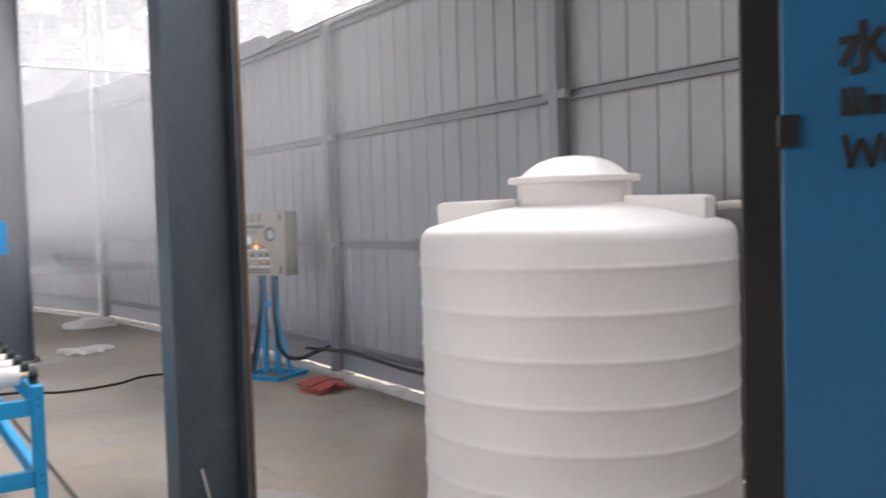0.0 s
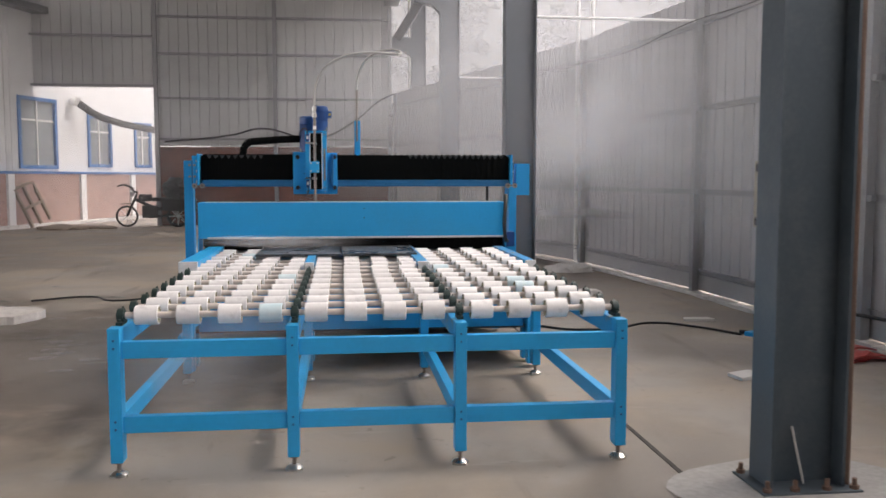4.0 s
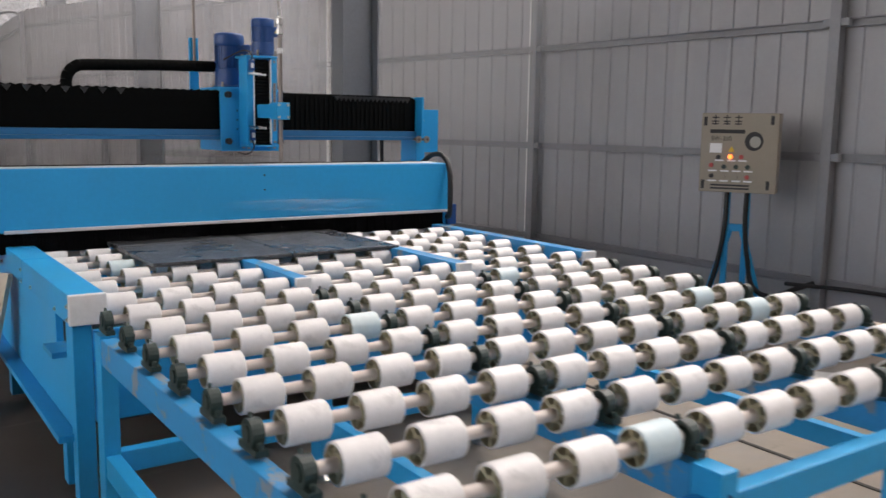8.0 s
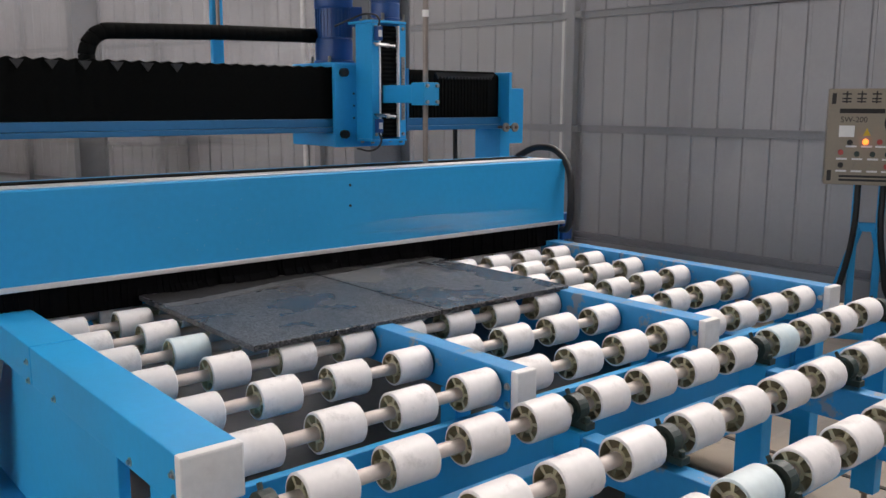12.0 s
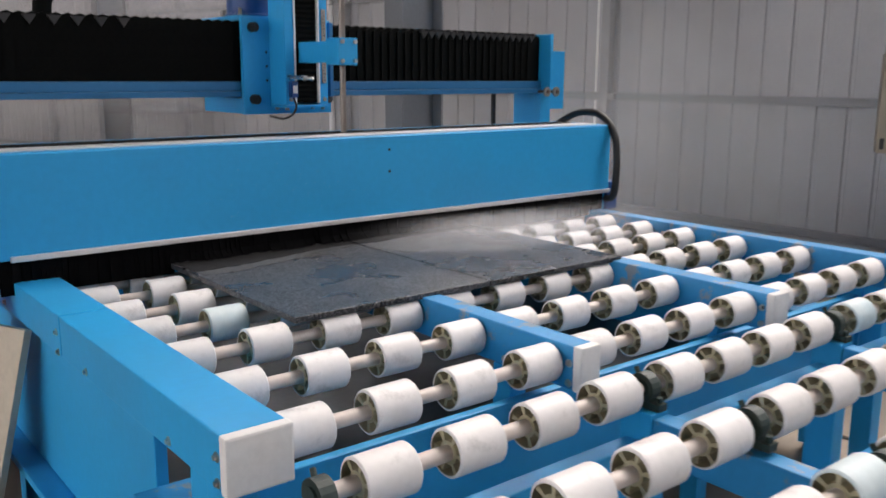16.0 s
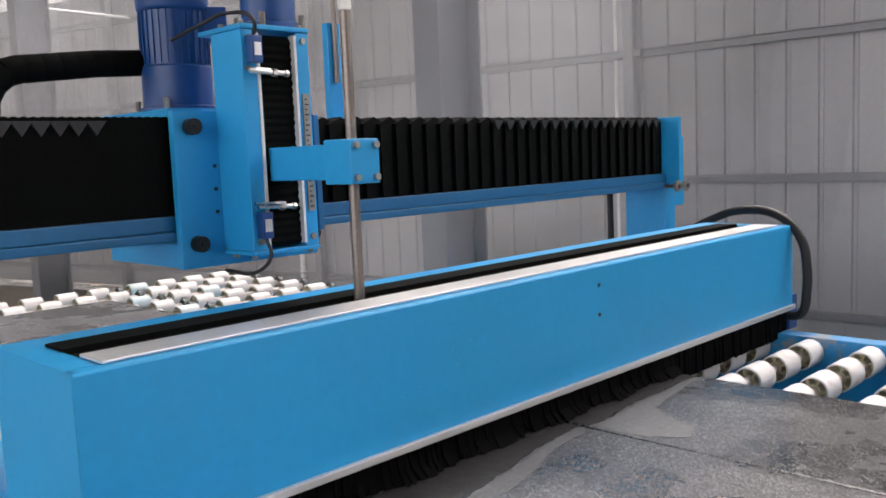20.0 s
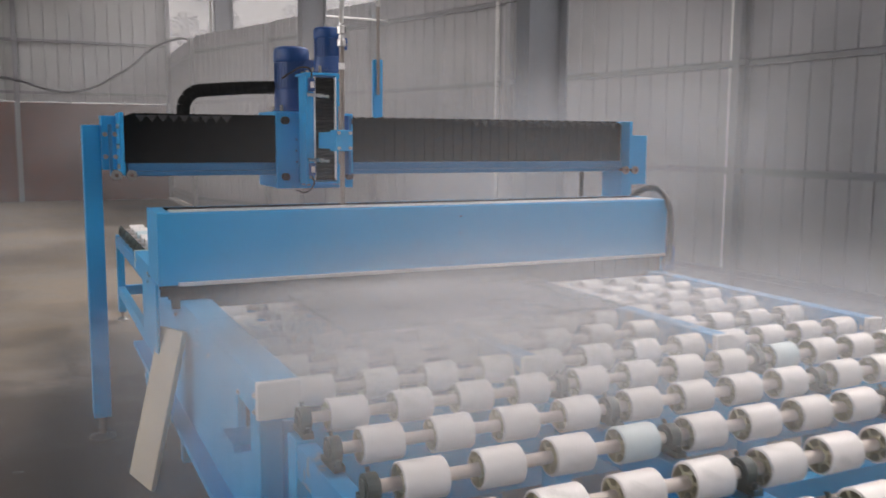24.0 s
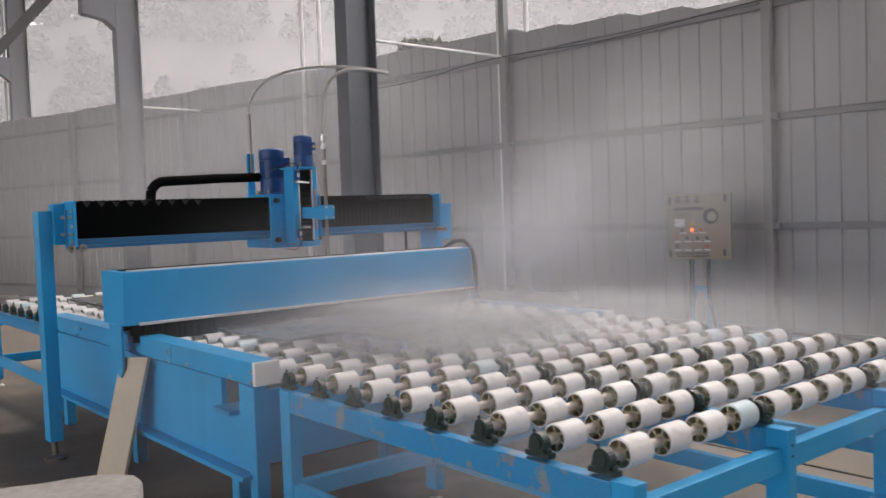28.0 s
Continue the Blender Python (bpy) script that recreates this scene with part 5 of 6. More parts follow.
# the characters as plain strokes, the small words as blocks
for x0, marks in ((0.160, (((0.036, 0.000), (0.036, -0.070)), ((0.006, -0.026), (0.024, -0.024)), ((0.024, -0.026), (0.006, -0.062)), ((0.062, -0.012), (0.048, -0.030)), ((0.044, -0.030), (0.066, -0.060)), ((0.022, -0.076), (0.036, -0.074)))),
                  (0.260, (((0.0, -0.028), (0.075, -0.028)), ((0.014, -0.006), (0.014, -0.07)), ((0.036, -0.004), (0.036, -0.05)), ((0.058, -0.004), (0.058, -0.05)), ((0.014, -0.07), (0.07, -0.07)))),
                  (0.360, (((0.01, -0.008), (0.06, -0.008)), ((0.01, -0.022), (0.06, -0.022)), ((0.01, -0.036), (0.06, -0.036)), ((0.01, -0.008), (0.01, -0.036)), ((0.06, -0.008), (0.06, -0.036)), ((0.034, -0.008), (0.034, -0.044)), ((0.03, -0.044), (0.0, -0.062)), ((0.038, -0.044), (0.07, -0.062)), ((0.022, -0.056), (0.016, -0.078)), ((0.048, -0.056), (0.048, -0.078))))):
    for (ax, az), (bx, bz) in marks:
        stroke_bar((x0 + ax, 1.906 + az), (x0 + bx, 1.906 + bz), 0.013, mark, -0.004, INK)
for x in (0.166, 0.179, 0.192):
    stroke_bar((x, 1.797), (x, 1.764), 0.009, mark, -0.004, INK)
stroke_bar((0.166, 1.760), (0.192, 1.760), 0.009, mark, -0.004, INK)
for k in range(9):
    x = 0.206 + 0.026 * k
    for a, b in (((x, 1.784), (x + 0.014, 1.784)), ((x, 1.761), (x + 0.014, 1.761)), ((x, 1.784), (x, 1.761)), ((x + 0.014, 1.784), (x + 0.014, 1.761))):
        stroke_bar(a, b, 0.008, mark, -0.004, INK)
for a, b in (((0.166, 1.720), (0.176, 1.672)), ((0.174, 1.672), (0.190, 1.712)), ((0.192, 1.712), (0.207, 1.672)), ((0.207, 1.672), (0.220, 1.720))):
    stroke_bar(a, b, 0.009, mark, -0.004, INK)
for k in range(6):
    stroke_bar((0.245 + 0.045 * k, 1.696), (0.272 + 0.045 * k, 1.696), 0.04, mark, -0.004, INK)

# ---- control panel on its stand ----
PA = math.degrees(math.atan2(-0.523, 0.287))
panel = thing("control_panel", "beige control box with buttons on a light blue stand", "control panel", pose(5.08, 3.547, 0, 0, 0, PA) @ Matrix.Diagonal((0.942, 1, 1.01, 1)))
box_ob = bar("panel_box", (0.0, 0.0, 1.02), (0.634, 0.20, 1.65), BEIGE, panel, "beige enamelled steel box", 0.008)


def plate(name, x0, z0, x1, z1, material, parent=None, proud=0.004, label=""):
    return bar(name, (x0, -proud, z0), (x1, -0.0005, z1), material, parent or box_ob, label, 0)


for x0, z0 in ((0.02, 1.55), (0.565, 1.56), (0.02, 1.045), (0.555, 1.05)):
    plate("hinge_pad", x0, z0, x0 + 0.028, z0 + 0.07, INK, proud=0.006)
mk = new("company_mark")
mk.parent = box_ob
for k in range(3):
    x = 0.09 + k * 0.095
    for a, b in (((x, 1.585), (x + 0.05, 1.585)), ((x, 1.615), (x + 0.05, 1.615)), ((x + 0.025, 1.63), (x + 0.025, 1.56)), ((x, 1.565), (x + 0.05, 1.565))):
        stroke_bar(a, b, 0.009, mk, -0.003, INK)
for k in range(10):
    stroke_bar((0.09 + k * 0.027, 1.505), (0.106 + k * 0.027, 1.505), 0.03, mk, -0.003, INK)
cu = bpy.data.curves.new("model_number", "FONT")
cu.body = "SW-200"
cu.size = 0.052
cu.extrude = 0.001
tmp = new("tmp", cu)
me = bpy.data.meshes.new_from_object(tmp.evaluated_get(bpy.context.evaluated_depsgraph_get()))
bpy.data.objects.remove(tmp)
me.materials.clear()
me.materials.append(INK)
txt = new("model_number", me)
txt.parent = box_ob
txt.matrix_basis = pose(0.085, -0.002, 1.432, 90, 0, 0)
plate("display", 0.08, 1.335, 0.18, 1.41, WHITE, label="white display")
bm = bm_new()
prism(bm, [(0.235, 1.345), (0.285, 1.345), (0.26, 1.395)], -0.003, -0.0005, "y")
part("warning_triangle", bm, YELLOW, box_ob)
bm = bm_new()
rod(bm, (0.44, -0.004, 1.43), (0.44, -0.0005, 1.43), 0.075, 32)
globe = part("globe_mark", bm, INK, box_ob, "round dark mark", smooth=False)
bm = bm_new()
rod(bm, (0.45, -0.007, 1.425), (0.45, -0.0045, 1.425), 0.045, 24)
part("globe_light_patch", bm, mat("pale_grey_print", (0.35, 0.33, 0.28), 0.5), globe)
for x, z, m in ((0.155, 1.30, INK), (0.255, 1.305, LAMP_AMBER), (0.345, 1.305, RED), (0.10, 1.235, RED), (0.205, 1.225, GREEN_IRON), (0.305, 1.225, GREEN_IRON), (0.40, 1.225, GREEN_IRON),
                (0.105, 1.15, INK), (0.205, 1.145, BEIGE), (0.305, 1.145, BEIGE), (0.40, 1.145, RED)):
    bm = bm_new()
    rod(bm, (x, -0.022, z), (x, 0.0, z), 0.018, 16)
    part("button", bm, m, box_ob, smooth=True)
for z in (1.268, 1.185, 1.105):
    for x in ((0.13, 0.23, 0.32) if z > 1.2 else (0.075, 0.175, 0.275, 0.37)):
        plate("button_label", x, z, x + 0.07, z + 0.012, WHITE)
for z in (1.07, 1.045):
    plate("print_line", 0.10, z, 0.42, z + 0.014, INK)
for sx in (0.235, 0.40):
    bar("stand_post", (sx - 0.025, 0.08, 0.02), (sx + 0.025, 0.13, 1.019), BLUE, panel)
for sx, ex in ((0.27, 0.06), (0.37, 0.58)):
    bm = bm_new()
    rod(bm, (sx, 0.105, 0.72), (ex, 0.105, 0.02), 0.028, 4)
    part("stand_brace", bm, BLUE, panel)
bar("stand_tie", (0.262, 0.085, 0.70), (0.373, 0.125, 0.76), BLUE, panel)
for y in (-0.14, 0.30):
    bar("base_bar", (0.04, y, 0.0), (0.60, y + 0.05, 0.04), BLUE, panel)
for x in (0.04, 0.55):
    bar("base_side", (x, -0.09, 0.0), (x + 0.05, 0.30, 0.04), BLUE, panel)
for pts in (((0.235, 0.055, 1.02), (0.232, 0.052, 0.75), (0.19, 0.045, 0.45), (0.12, 0.04, 0.18), (0.08, 0.02, 0.03), (-0.05, -0.1, 0.02)),
            ((0.40, 0.055, 1.02), (0.402, 0.052, 0.75), (0.44, 0.045, 0.48), (0.50, 0.05, 0.26), (0.62, 0.10, 0.19), (0.85, 0.2, 0.26), (0.97, 0.26, 0.30))):
    tube("panel_cable", pts, 0.021, RUBBER, panel, "thick black cable")
t = tube("power_cable", [(5.55, 3.0, 0.3), (5.62, 2.3, 0.33), (5.66, 1.2, 0.30), (5.74, -0.3, 0.30)], 0.016, RUBBER)
tagged(t, "black power cable along the foot of the wall", "cable")
t = tube("floor_cable", [(2.62, 4.2, 0.012), (3.1, 4.15, 0.012), (3.4, 3.9, 0.012), (3.9, 3.95, 0.012), (4.35, 4.2, 0.012), (4.7, 3.9, 0.012), (4.95, 3.45, 0.012)], 0.012, RUBBER)
tagged(t, "black cable lying on the concrete from machine to panel", "cable")

# ---- loose things by the wall ----
flat = thing("red_sack", "flattened red woven sack lying by the wall", "sack", pose(5.42, 2.30, 0, 0, 0, 12))
for i, (dx, dy, sx, sy, z) in enumerate(((0, 0, 0.42, 0.30, 0.0), (0.03, 0.14, 0.40, 0.22, 0.05), (-0.05, -0.10, 0.34, 0.16, 0.045))):
    bm = bm_new()
    g = [[bm.verts.new((dx + sx * (u / 6 - 0.5), dy + sy * (v / 4 - 0.5), z + 0.012 + 0.045 * max(0, 1 - abs(u / 3 - 1)) * (0.7 + 0.6 * noise.noise((u * 0.8, v * 0.9, i * 3.0))))) for v in range(5)] for u in range(7)]
    for u in range(6):
        for v in range(4):
            bm.faces.new((g[u][v], g[u + 1][v], g[u + 1][v + 1], g[u][v + 1]))
    r = bmesh.ops.extrude_face_region(bm, geom=bm.faces[:])
    bmesh.ops.translate(bm, verts=[e for e in r["geom"] if isinstance(e, bmesh.types.BMVert)], vec=(0, 0, -0.012))
    part("fold", bm, RED, flat, smooth=True)
for x, y, w, d, a, lab in ((4.21, 1.80, 0.30, 0.20, 20, "thin pale offcut slab lying on the concrete"), (4.9, 4.36, 0.34, 0.16, -8, "pale flat scrap of board lying on the floor")):
    bm = bm_new()
    prism(bm, [(-w / 2, -d / 2), (w / 2, -d / 2 + 0.03), (w / 2 - 0.05, d / 2), (-w / 2 + 0.03, d / 2 - 0.02)], 0.0, 0.025, "z")
    one("pale_offcut", bm, PALE, lab, "offcut", 0.003, at=pose(x, y, 0.0, 0, 0, a), group="pale offcuts")
for k, (x, y, s) in enumerate(((4.15, 6.45, 0.17), (4.36, 6.66, 0.12), (3.98, 6.70, 0.10), (4.8, 9.3, 0.30))):
    bm = bm_new()
    bmesh.ops.create_icosphere(bm, subdivisions=3, radius=1)
    for v in bm.verts:
        v.co = Vector((v.co.x * s * 1.3, v.co.y * s, max(v.co.z, -0.05) * s * 0.45)) * (1 + 0.3 * noise.noise(v.co * 2 + Vector((k * 7.0, 0, 0))))
    one("rubble_heap", bm, PALE, "low heap of pale stone dust and rubble", "rubble", smooth=True, at=pose(x, y, 0.005), group="rubble by the wall")
bm = bm_new()
prism(bm, [(-0.14, 0.0), (0.14, 0.0), (-0.02, 0.745), (-0.29, 0.765)], -0.012, 0.012, "x")
one("leaning_board", bm, BOARD, "cream board leaning against the machine's side", "board", 0.003, at=pose(-0.24, 3.86, 0.004, 0, 8.5, 14))
bm = bm_new()
bmesh.ops.create_cube(bm, size=1, matrix=Matrix.Translation((0, 0, 0.274)) @ Matrix.Diagonal((0.50, 0.50, 0.54, 1)))
bmesh.ops.subdivide_edges(bm, edges=bm.edges[:], cuts=10, use_grid_fill=True)
for v in bm.verts:
    v.co += Vector((noise.noise(v.co * 5), noise.noise(v.co * 5 + Vector((9, 0, 0))), 0.6 * noise.noise(v.co * 6 + Vector((0, 7, 0))))) * 0.03
    v.co.z = min(max(v.co.z, 0.0), 0.555)
one("stone_block", bm, STONE, "rough split pale stone block under a slab", "stone block", smooth=True, at=pose(-1.80, 1.72, 0, 0, 0, -12))
ring, rng = [], random.Random(61)
corners = [(-0.85, 1.74), (-0.93, 1.85), (-1.35, 1.96), (-2.05, 2.10), (-2.12, 1.46), (-1.25, 1.38), (-0.95, 1.45), (-0.86, 1.60)]
for (xa, ya), (xb, yb) in zip(corners, corners[1:] + corners[:1]):
    n = max(1, int(math.hypot(xb - xa, yb - ya) / 0.04))
    ring += [(xa + (xb - xa) * k / n + rng.uniform(-0.008, 0.008), ya + (yb - ya) * k / n + rng.uniform(-0.008, 0.008)) for k in range(n)]
bm = bm_new()
prism(bm, ring, 0.556, 0.612, "z")
one("stone_slab", bm, STONE, "rough-edged pale stone slab lying on a stone block", "stone slab", 0.006)

# ---- wires and pipe on the far wall ----
t = tube("far_wire", [(-4.3, 23.8, 2.62), (-2.2, 23.8, 2.85), (-1.4, 23.8, 3.05), (0.4, 23.8, 2.75), (1.6, 23.7, 3.3), (2.4, 23.6, 3.95), (3.0, 19.5, 3.2)], 0.03, RUBBER)
tagged(t, "black cable sagging along the far wall", "cable")
bm = bm_new()
rod(bm, (2.98, 19.2, 0), (2.98, 19.2, 6.6), 0.03, 8)
tagged(part("drain_pipe", bm, WHITE), "thin pale pipe at the hall's corner", "pipe", kind="structure")

# ---- neighbouring white building outside the opening ----
nb = thing("white_building", "white workshop building with blue windows on a pink brick base", "building", Matrix.Translation((-9.0, 21.7, 0)) @ Matrix.Rotation(math.atan2(8.8, 2.95), 4, "Z"))
# local x runs along the wall, local -y faces the yard
WINS = ((1.63, 3.45, 1.78, 3.98), (5.09, 6.47, 1.86, 3.65), (7.95, 9.1, 1.88, 3.55))
bm = bm_new()
edges_x = [-8.0] + [v for w in WINS for v in w[:2]] + [14.0]
for i in range(0, len(edges_x), 2):
    box(bm, (edges_x[i], 0.0, 1.7), (edges_x[i + 1], 0.3, 6.5))
for x0, x1, z0, z1 in WINS:
    box(bm, (x0, 0.0, 1.7), (x1, 0.3, z0))
    box(bm, (x0, 0.0, z1), (x1, 0.3, 6.5))
part("wall", bm, RENDERW, nb)
bm = bm_new()
ribbed(bm, 9.4, 1.72, 6.5, pitch=0.25, depth=0.025)
bm.transform(Matrix.Translation((-8.0, -0.03, 0)))
part("ribbed_cladding", bm, RENDERW, nb, "white ribbed sheet cladding")
bm = bm_new()
box(bm, (-8.0, -0.12, 0.0), (14.0, 0.3, 1.62))
part("brick_base", bm, PINKBRICK, nb, "pale pink brick base")
bar("sill_course", (-8.0, -0.16, 1.62), (14.0, 0.3, 1.70), FRAMEBLUE, nb, "blue-grey sill along the brick base")
for x in (-1.5, 0.9, 4.4, 7.4, 10.6):
    bar("pilaster", (x, -0.2, 0.0), (x + 0.28, -0.121, 1.61), RENDERW, nb, "white pilaster")
bar("kerb", (-8.0, -0.45, -0.05), (14.0, -0.13, 0.10), PALE, nb, "pale kerb")
bar("roof", (-8.2, -0.5, 6.5), (14.2, 6.0, 6.7), ROOF, nb)
for x0, x1, z0, z1 in WINS:
    w = new("window")
    w.parent = nb
    bm = bm_new()
    t = 0.11
    for lo, hi in (((x0, -0.06, z0), (x1, 0.1, z0 + t)), ((x0, -0.06, z1 - t), (x1, 0.1, z1)), ((x0, -0.06, z0 + t), (x0 + t, 0.1, z1 - t)), ((x1 - t, -0.06, z0 + t), (x1, 0.1, z1 - t))):
        box(bm, lo, hi)
    part("window_frame", bm, FRAMEBLUE, w)
    bm = bm_new()
    mid = (x0 + x1) / 2
    zc = z0 + (z1 - z0) * 0.68
    for lo, hi in (((mid - 0.03, 0.0, z0 + t), (mid + 0.03, 0.06, z1 - t)), ((x0 + t, 0.0, zc - 0.03), (mid - 0.031, 0.06, zc + 0.03)), ((mid + 0.031, 0.0, zc - 0.03), (x1 - t, 0.06, zc + 0.03))):
        box(bm, lo, hi)
    part("glazing_bar", bm, WHITE, w)
    for a, b in ((x0 + t, mid - 0.03), (mid + 0.03, x1 - t)):
        for c, d in ((z0 + t, zc - 0.03), (zc + 0.03, z1 - t)):
            bar("pane", (a, 0.03, c), (b, 0.04, d), PANE, w, "", 0)
bm = bm_new()
rod(bm, (4.16, -0.35, 3.98), (4.3, -0.02, 4.0), 0.13, 14)
part("vent_spout", bm, WHITE, nb, "white vent spout", smooth=True)
tube("sagging_duct", [(4.2, -0.3, 3.95), (4.8, -0.5, 3.62), (5.8, -0.7, 3.40), (7.0, -0.9, 3.28), (8.4, -1.0, 3.22), (10.5, -1.2, 3.2)], 0.12, BIKE, nb, "thick dark sagging duct")

# ---- parked three-wheeler at the opening ----
bike = thing("cargo_tricycle", "dusty black motor tricycle parked at the opening", "tricycle", pose(-4.62, 23.3, 0, 0, 0, 8))
for x, y in ((-0.75, 0), (0.75, -0.4), (0.75, 0.4)):
    bm = bm_new()
    n = 24
    prof = [(0.30, -0.03), (0.33, -0.015), (0.33, 0.015), (0.30, 0.03), (0.27, 0.015), (0.27, -0.015)]
    m = Matrix.Translation((x, y, 0.33)) @ Matrix.Rotation(math.pi / 2, 4, "X")
    rings = [[bm.verts.new(m @ Vector((r * math.cos(2 * math.pi * i / n), r * math.sin(2 * math.pi * i / n), h))) for i in range(n)] for r, h in prof]
    for a, b in zip(rings, rings[1:] + rings[:1]):
        for i in range(n):
            bm.faces.new((a[i], a[(i + 1) % n], b[(i + 1) % n], b[i]))
    wheel_ob = part("wheel", bm, RUBBER, bike, smooth=True)
    bm = bm_new()
    for k in range(8):
        rod(bm, m @ Vector((0, 0, 0)), m @ Vector((0.28 * math.cos(k * math.pi / 4), 0.28 * math.sin(k * math.pi / 4), 0)), 0.012, 6)
    part("spokes", bm, STEEL, wheel_ob)
bm = bm_new()
for a, b, r in (((-0.75, 0, 0.33), (-0.45, 0, 1.0), 0.04), ((-0.5, 0, 0.85), (0.1, 0, 0.55), 0.05), ((0.1, 0, 0.55), (0.9, 0, 0.5), 0.05), ((-0.45, -0.3, 1.1), (-0.45, 0.3, 1.1), 0.02), ((-0.45, 0, 1.0), (-0.45, 0, 1.1), 0.03)):
    rod(bm, a, b, r, 8)
part("frame", bm, BIKE, bike)
bar("engine", (-0.3, -0.18, 0.28), (0.15, 0.18, 0.65), BIKE, bike, "", 0.03)
bar("fuel_tank", (-0.40, -0.14, 0.78), (0.0, 0.14, 1.0), BIKE, bike, "", 0.05)
bar("saddle", (0.0, -0.16, 0.78), (0.5, 0.16, 0.9), RUBBER, bike, "", 0.04)
bar("cargo_bed", (0.3, -0.5, 0.5), (1.3, 0.5, 0.86), BIKE, bike, "", 0.02)
bm = bm_new()
bmesh.ops.create_icosphere(bm, subdivisions=3, radius=1)
for v in bm.verts:
    v.co = Vector((v.co.x * 0.40 + 0.72, v.co.y * 0.40, v.co.z * 0.36 + 1.14)) + v.co * 0.12 * noise.noise(v.co * 2.6)
part("load", bm, RUBBER, bike, "dark tarpaulin bundle")
for y in (-0.28, 0.28):
    bm = bm_new()
    for a, b in (((-0.50, y * 0.3, 1.05), (-0.62, y, 1.22)), ((-0.62, y, 1.22), (-0.84, y * 1.2, 1.30)), ((-0.84, y * 1.2, 1.30), (-0.98, y * 1.2, 1.24))):
        rod(bm, a, b, 0.02, 8)
    part("handlebar", bm, BIKE, bike)
for x0, x1, z0, z1, r in ((-0.95, -0.58, 0.70, 0.72, 0.05), (0.55, 0.98, 0.70, 0.73, 0.55)):
    bar("mudguard", (x0, -r, z0), (x1, r, z1), BIKE, bike, "", 0.008)
bm = bm_new()
lathe(bm, [(0.02, 0.0), (0.085, 0.02), (0.095, 0.08), (0.05, 0.13), (0.0, 0.14)], 16, Matrix.Translation((-0.66, 0, 1.02)) @ Matrix.Rotation(radians(90), 4, "Y"))
part("headlight", bm, STEEL, bike, smooth=True)
bm = bm_new()
rod(bm, (-0.1, -0.24, 0.30), (0.6, -0.26, 0.36), 0.035, 10, 0.045)
part("exhaust_pipe", bm, RUBBER, bike, smooth=True)

ladder = thing("wooden_trestle", "weathered wooden frame leaning on the brick base", "trestle", pose(-8.05, 22.9, 0, 0, 0, 72))
for x in (0.0, 0.45, 0.95):
    bm = bm_new()
    box(bm, (x, -0.04, 0.0), (x + 0.09, 0.04, 1.5), Matrix.Rotation(radians(-18), 4, "X") @ Matrix.Rotation(radians(-14), 4, "Y"))
    part("stile", bm, WOOD, ladder, "", 0.005)
for z in (0.55, 1.2):
    bm = bm_new()
    box(bm, (-0.05, -0.05, z), (1.05, -0.041, z + 0.09), Matrix.Rotation(radians(-18), 4, "X") @ Matrix.Rotation(radians(-14), 4, "Y"))
    part("rung", bm, WOOD, ladder, "", 0.004)
for k, (x, y, s) in enumerate(((-6.9, 22.0, 0.5), (-6.0, 22.3, 0.35))):
    bm = bm_new()
    bmesh.ops.create_icosphere(bm, subdivisions=3, radius=1)
    for v in bm.verts:
        v.co = Vector((v.co.x * s * 1.4, v.co.y * s, max(v.co.z, -0.05) * s * 0.3)) * (1 + 0.35 * noise.noise(v.co * 2 + Vector((k * 5.0, 3, 0))))
    one("rubble_heap", bm, WOOD, "low brown heap of rubble in the yard", "rubble", smooth=True, at=pose(x, y, 0.005), group="rubble in the yard")
# dark flakes of mud dropped on the floor, and the splashed foot of the gantry post
bm = bm_new()
rng = random.Random(77)
for k in range(46):
    x, y = rng.gauss(-2.9, 0.7), rng.gauss(6.2, 0.8)
    if k > 26:
        x, y = rng.gauss(-1.3, 0.45), rng.gauss(3.6, 0.7)
    r = rng.uniform(0.02, 0.10)
    ring = []
    for j in range(7):
        a = j * 2 * math.pi / 7
        q = r * rng.uniform(0.6, 1.2)
        ring.append(bm.verts.new((x + 1.6 * q * math.cos(a), y + q * math.sin(a), 0.003)))
    top = bm.verts.new((x, y, 0.003 + 0.16 * r))
    for j in range(7):
        bm.faces.new((ring[j], ring[(j + 1) % 7], top))
one("mud_flakes", bm, CONC_WET, "dark flakes of mud scattered on the concrete floor", "mud", kind="stuff")
t = tube("floor_scrap", [(-2.6, 6.6, 0.015), (-2.0, 6.9, 0.015), (-1.6, 6.5, 0.015), (-1.2, 6.7, 0.015)], 0.012, RUBBER)
tagged(t, "scrap of dark cable lying on the floor", "cable")
bm = bm_new()
prism(bm, [(-1.2, -0.25), (0.9, -0.12), (1.1, 0.2), (-0.9, 0.3)], 0.0, 0.03, "z")
one("stone_offcut", bm, STONE, "long flat grey stone offcut lying on the floor", "offcut", 0.005, at=pose(-3.4, 5.2, 0, 0, 0, 25))

# ---- wooded hill behind the wall ----
AZ0, AZ1 = -35, 110


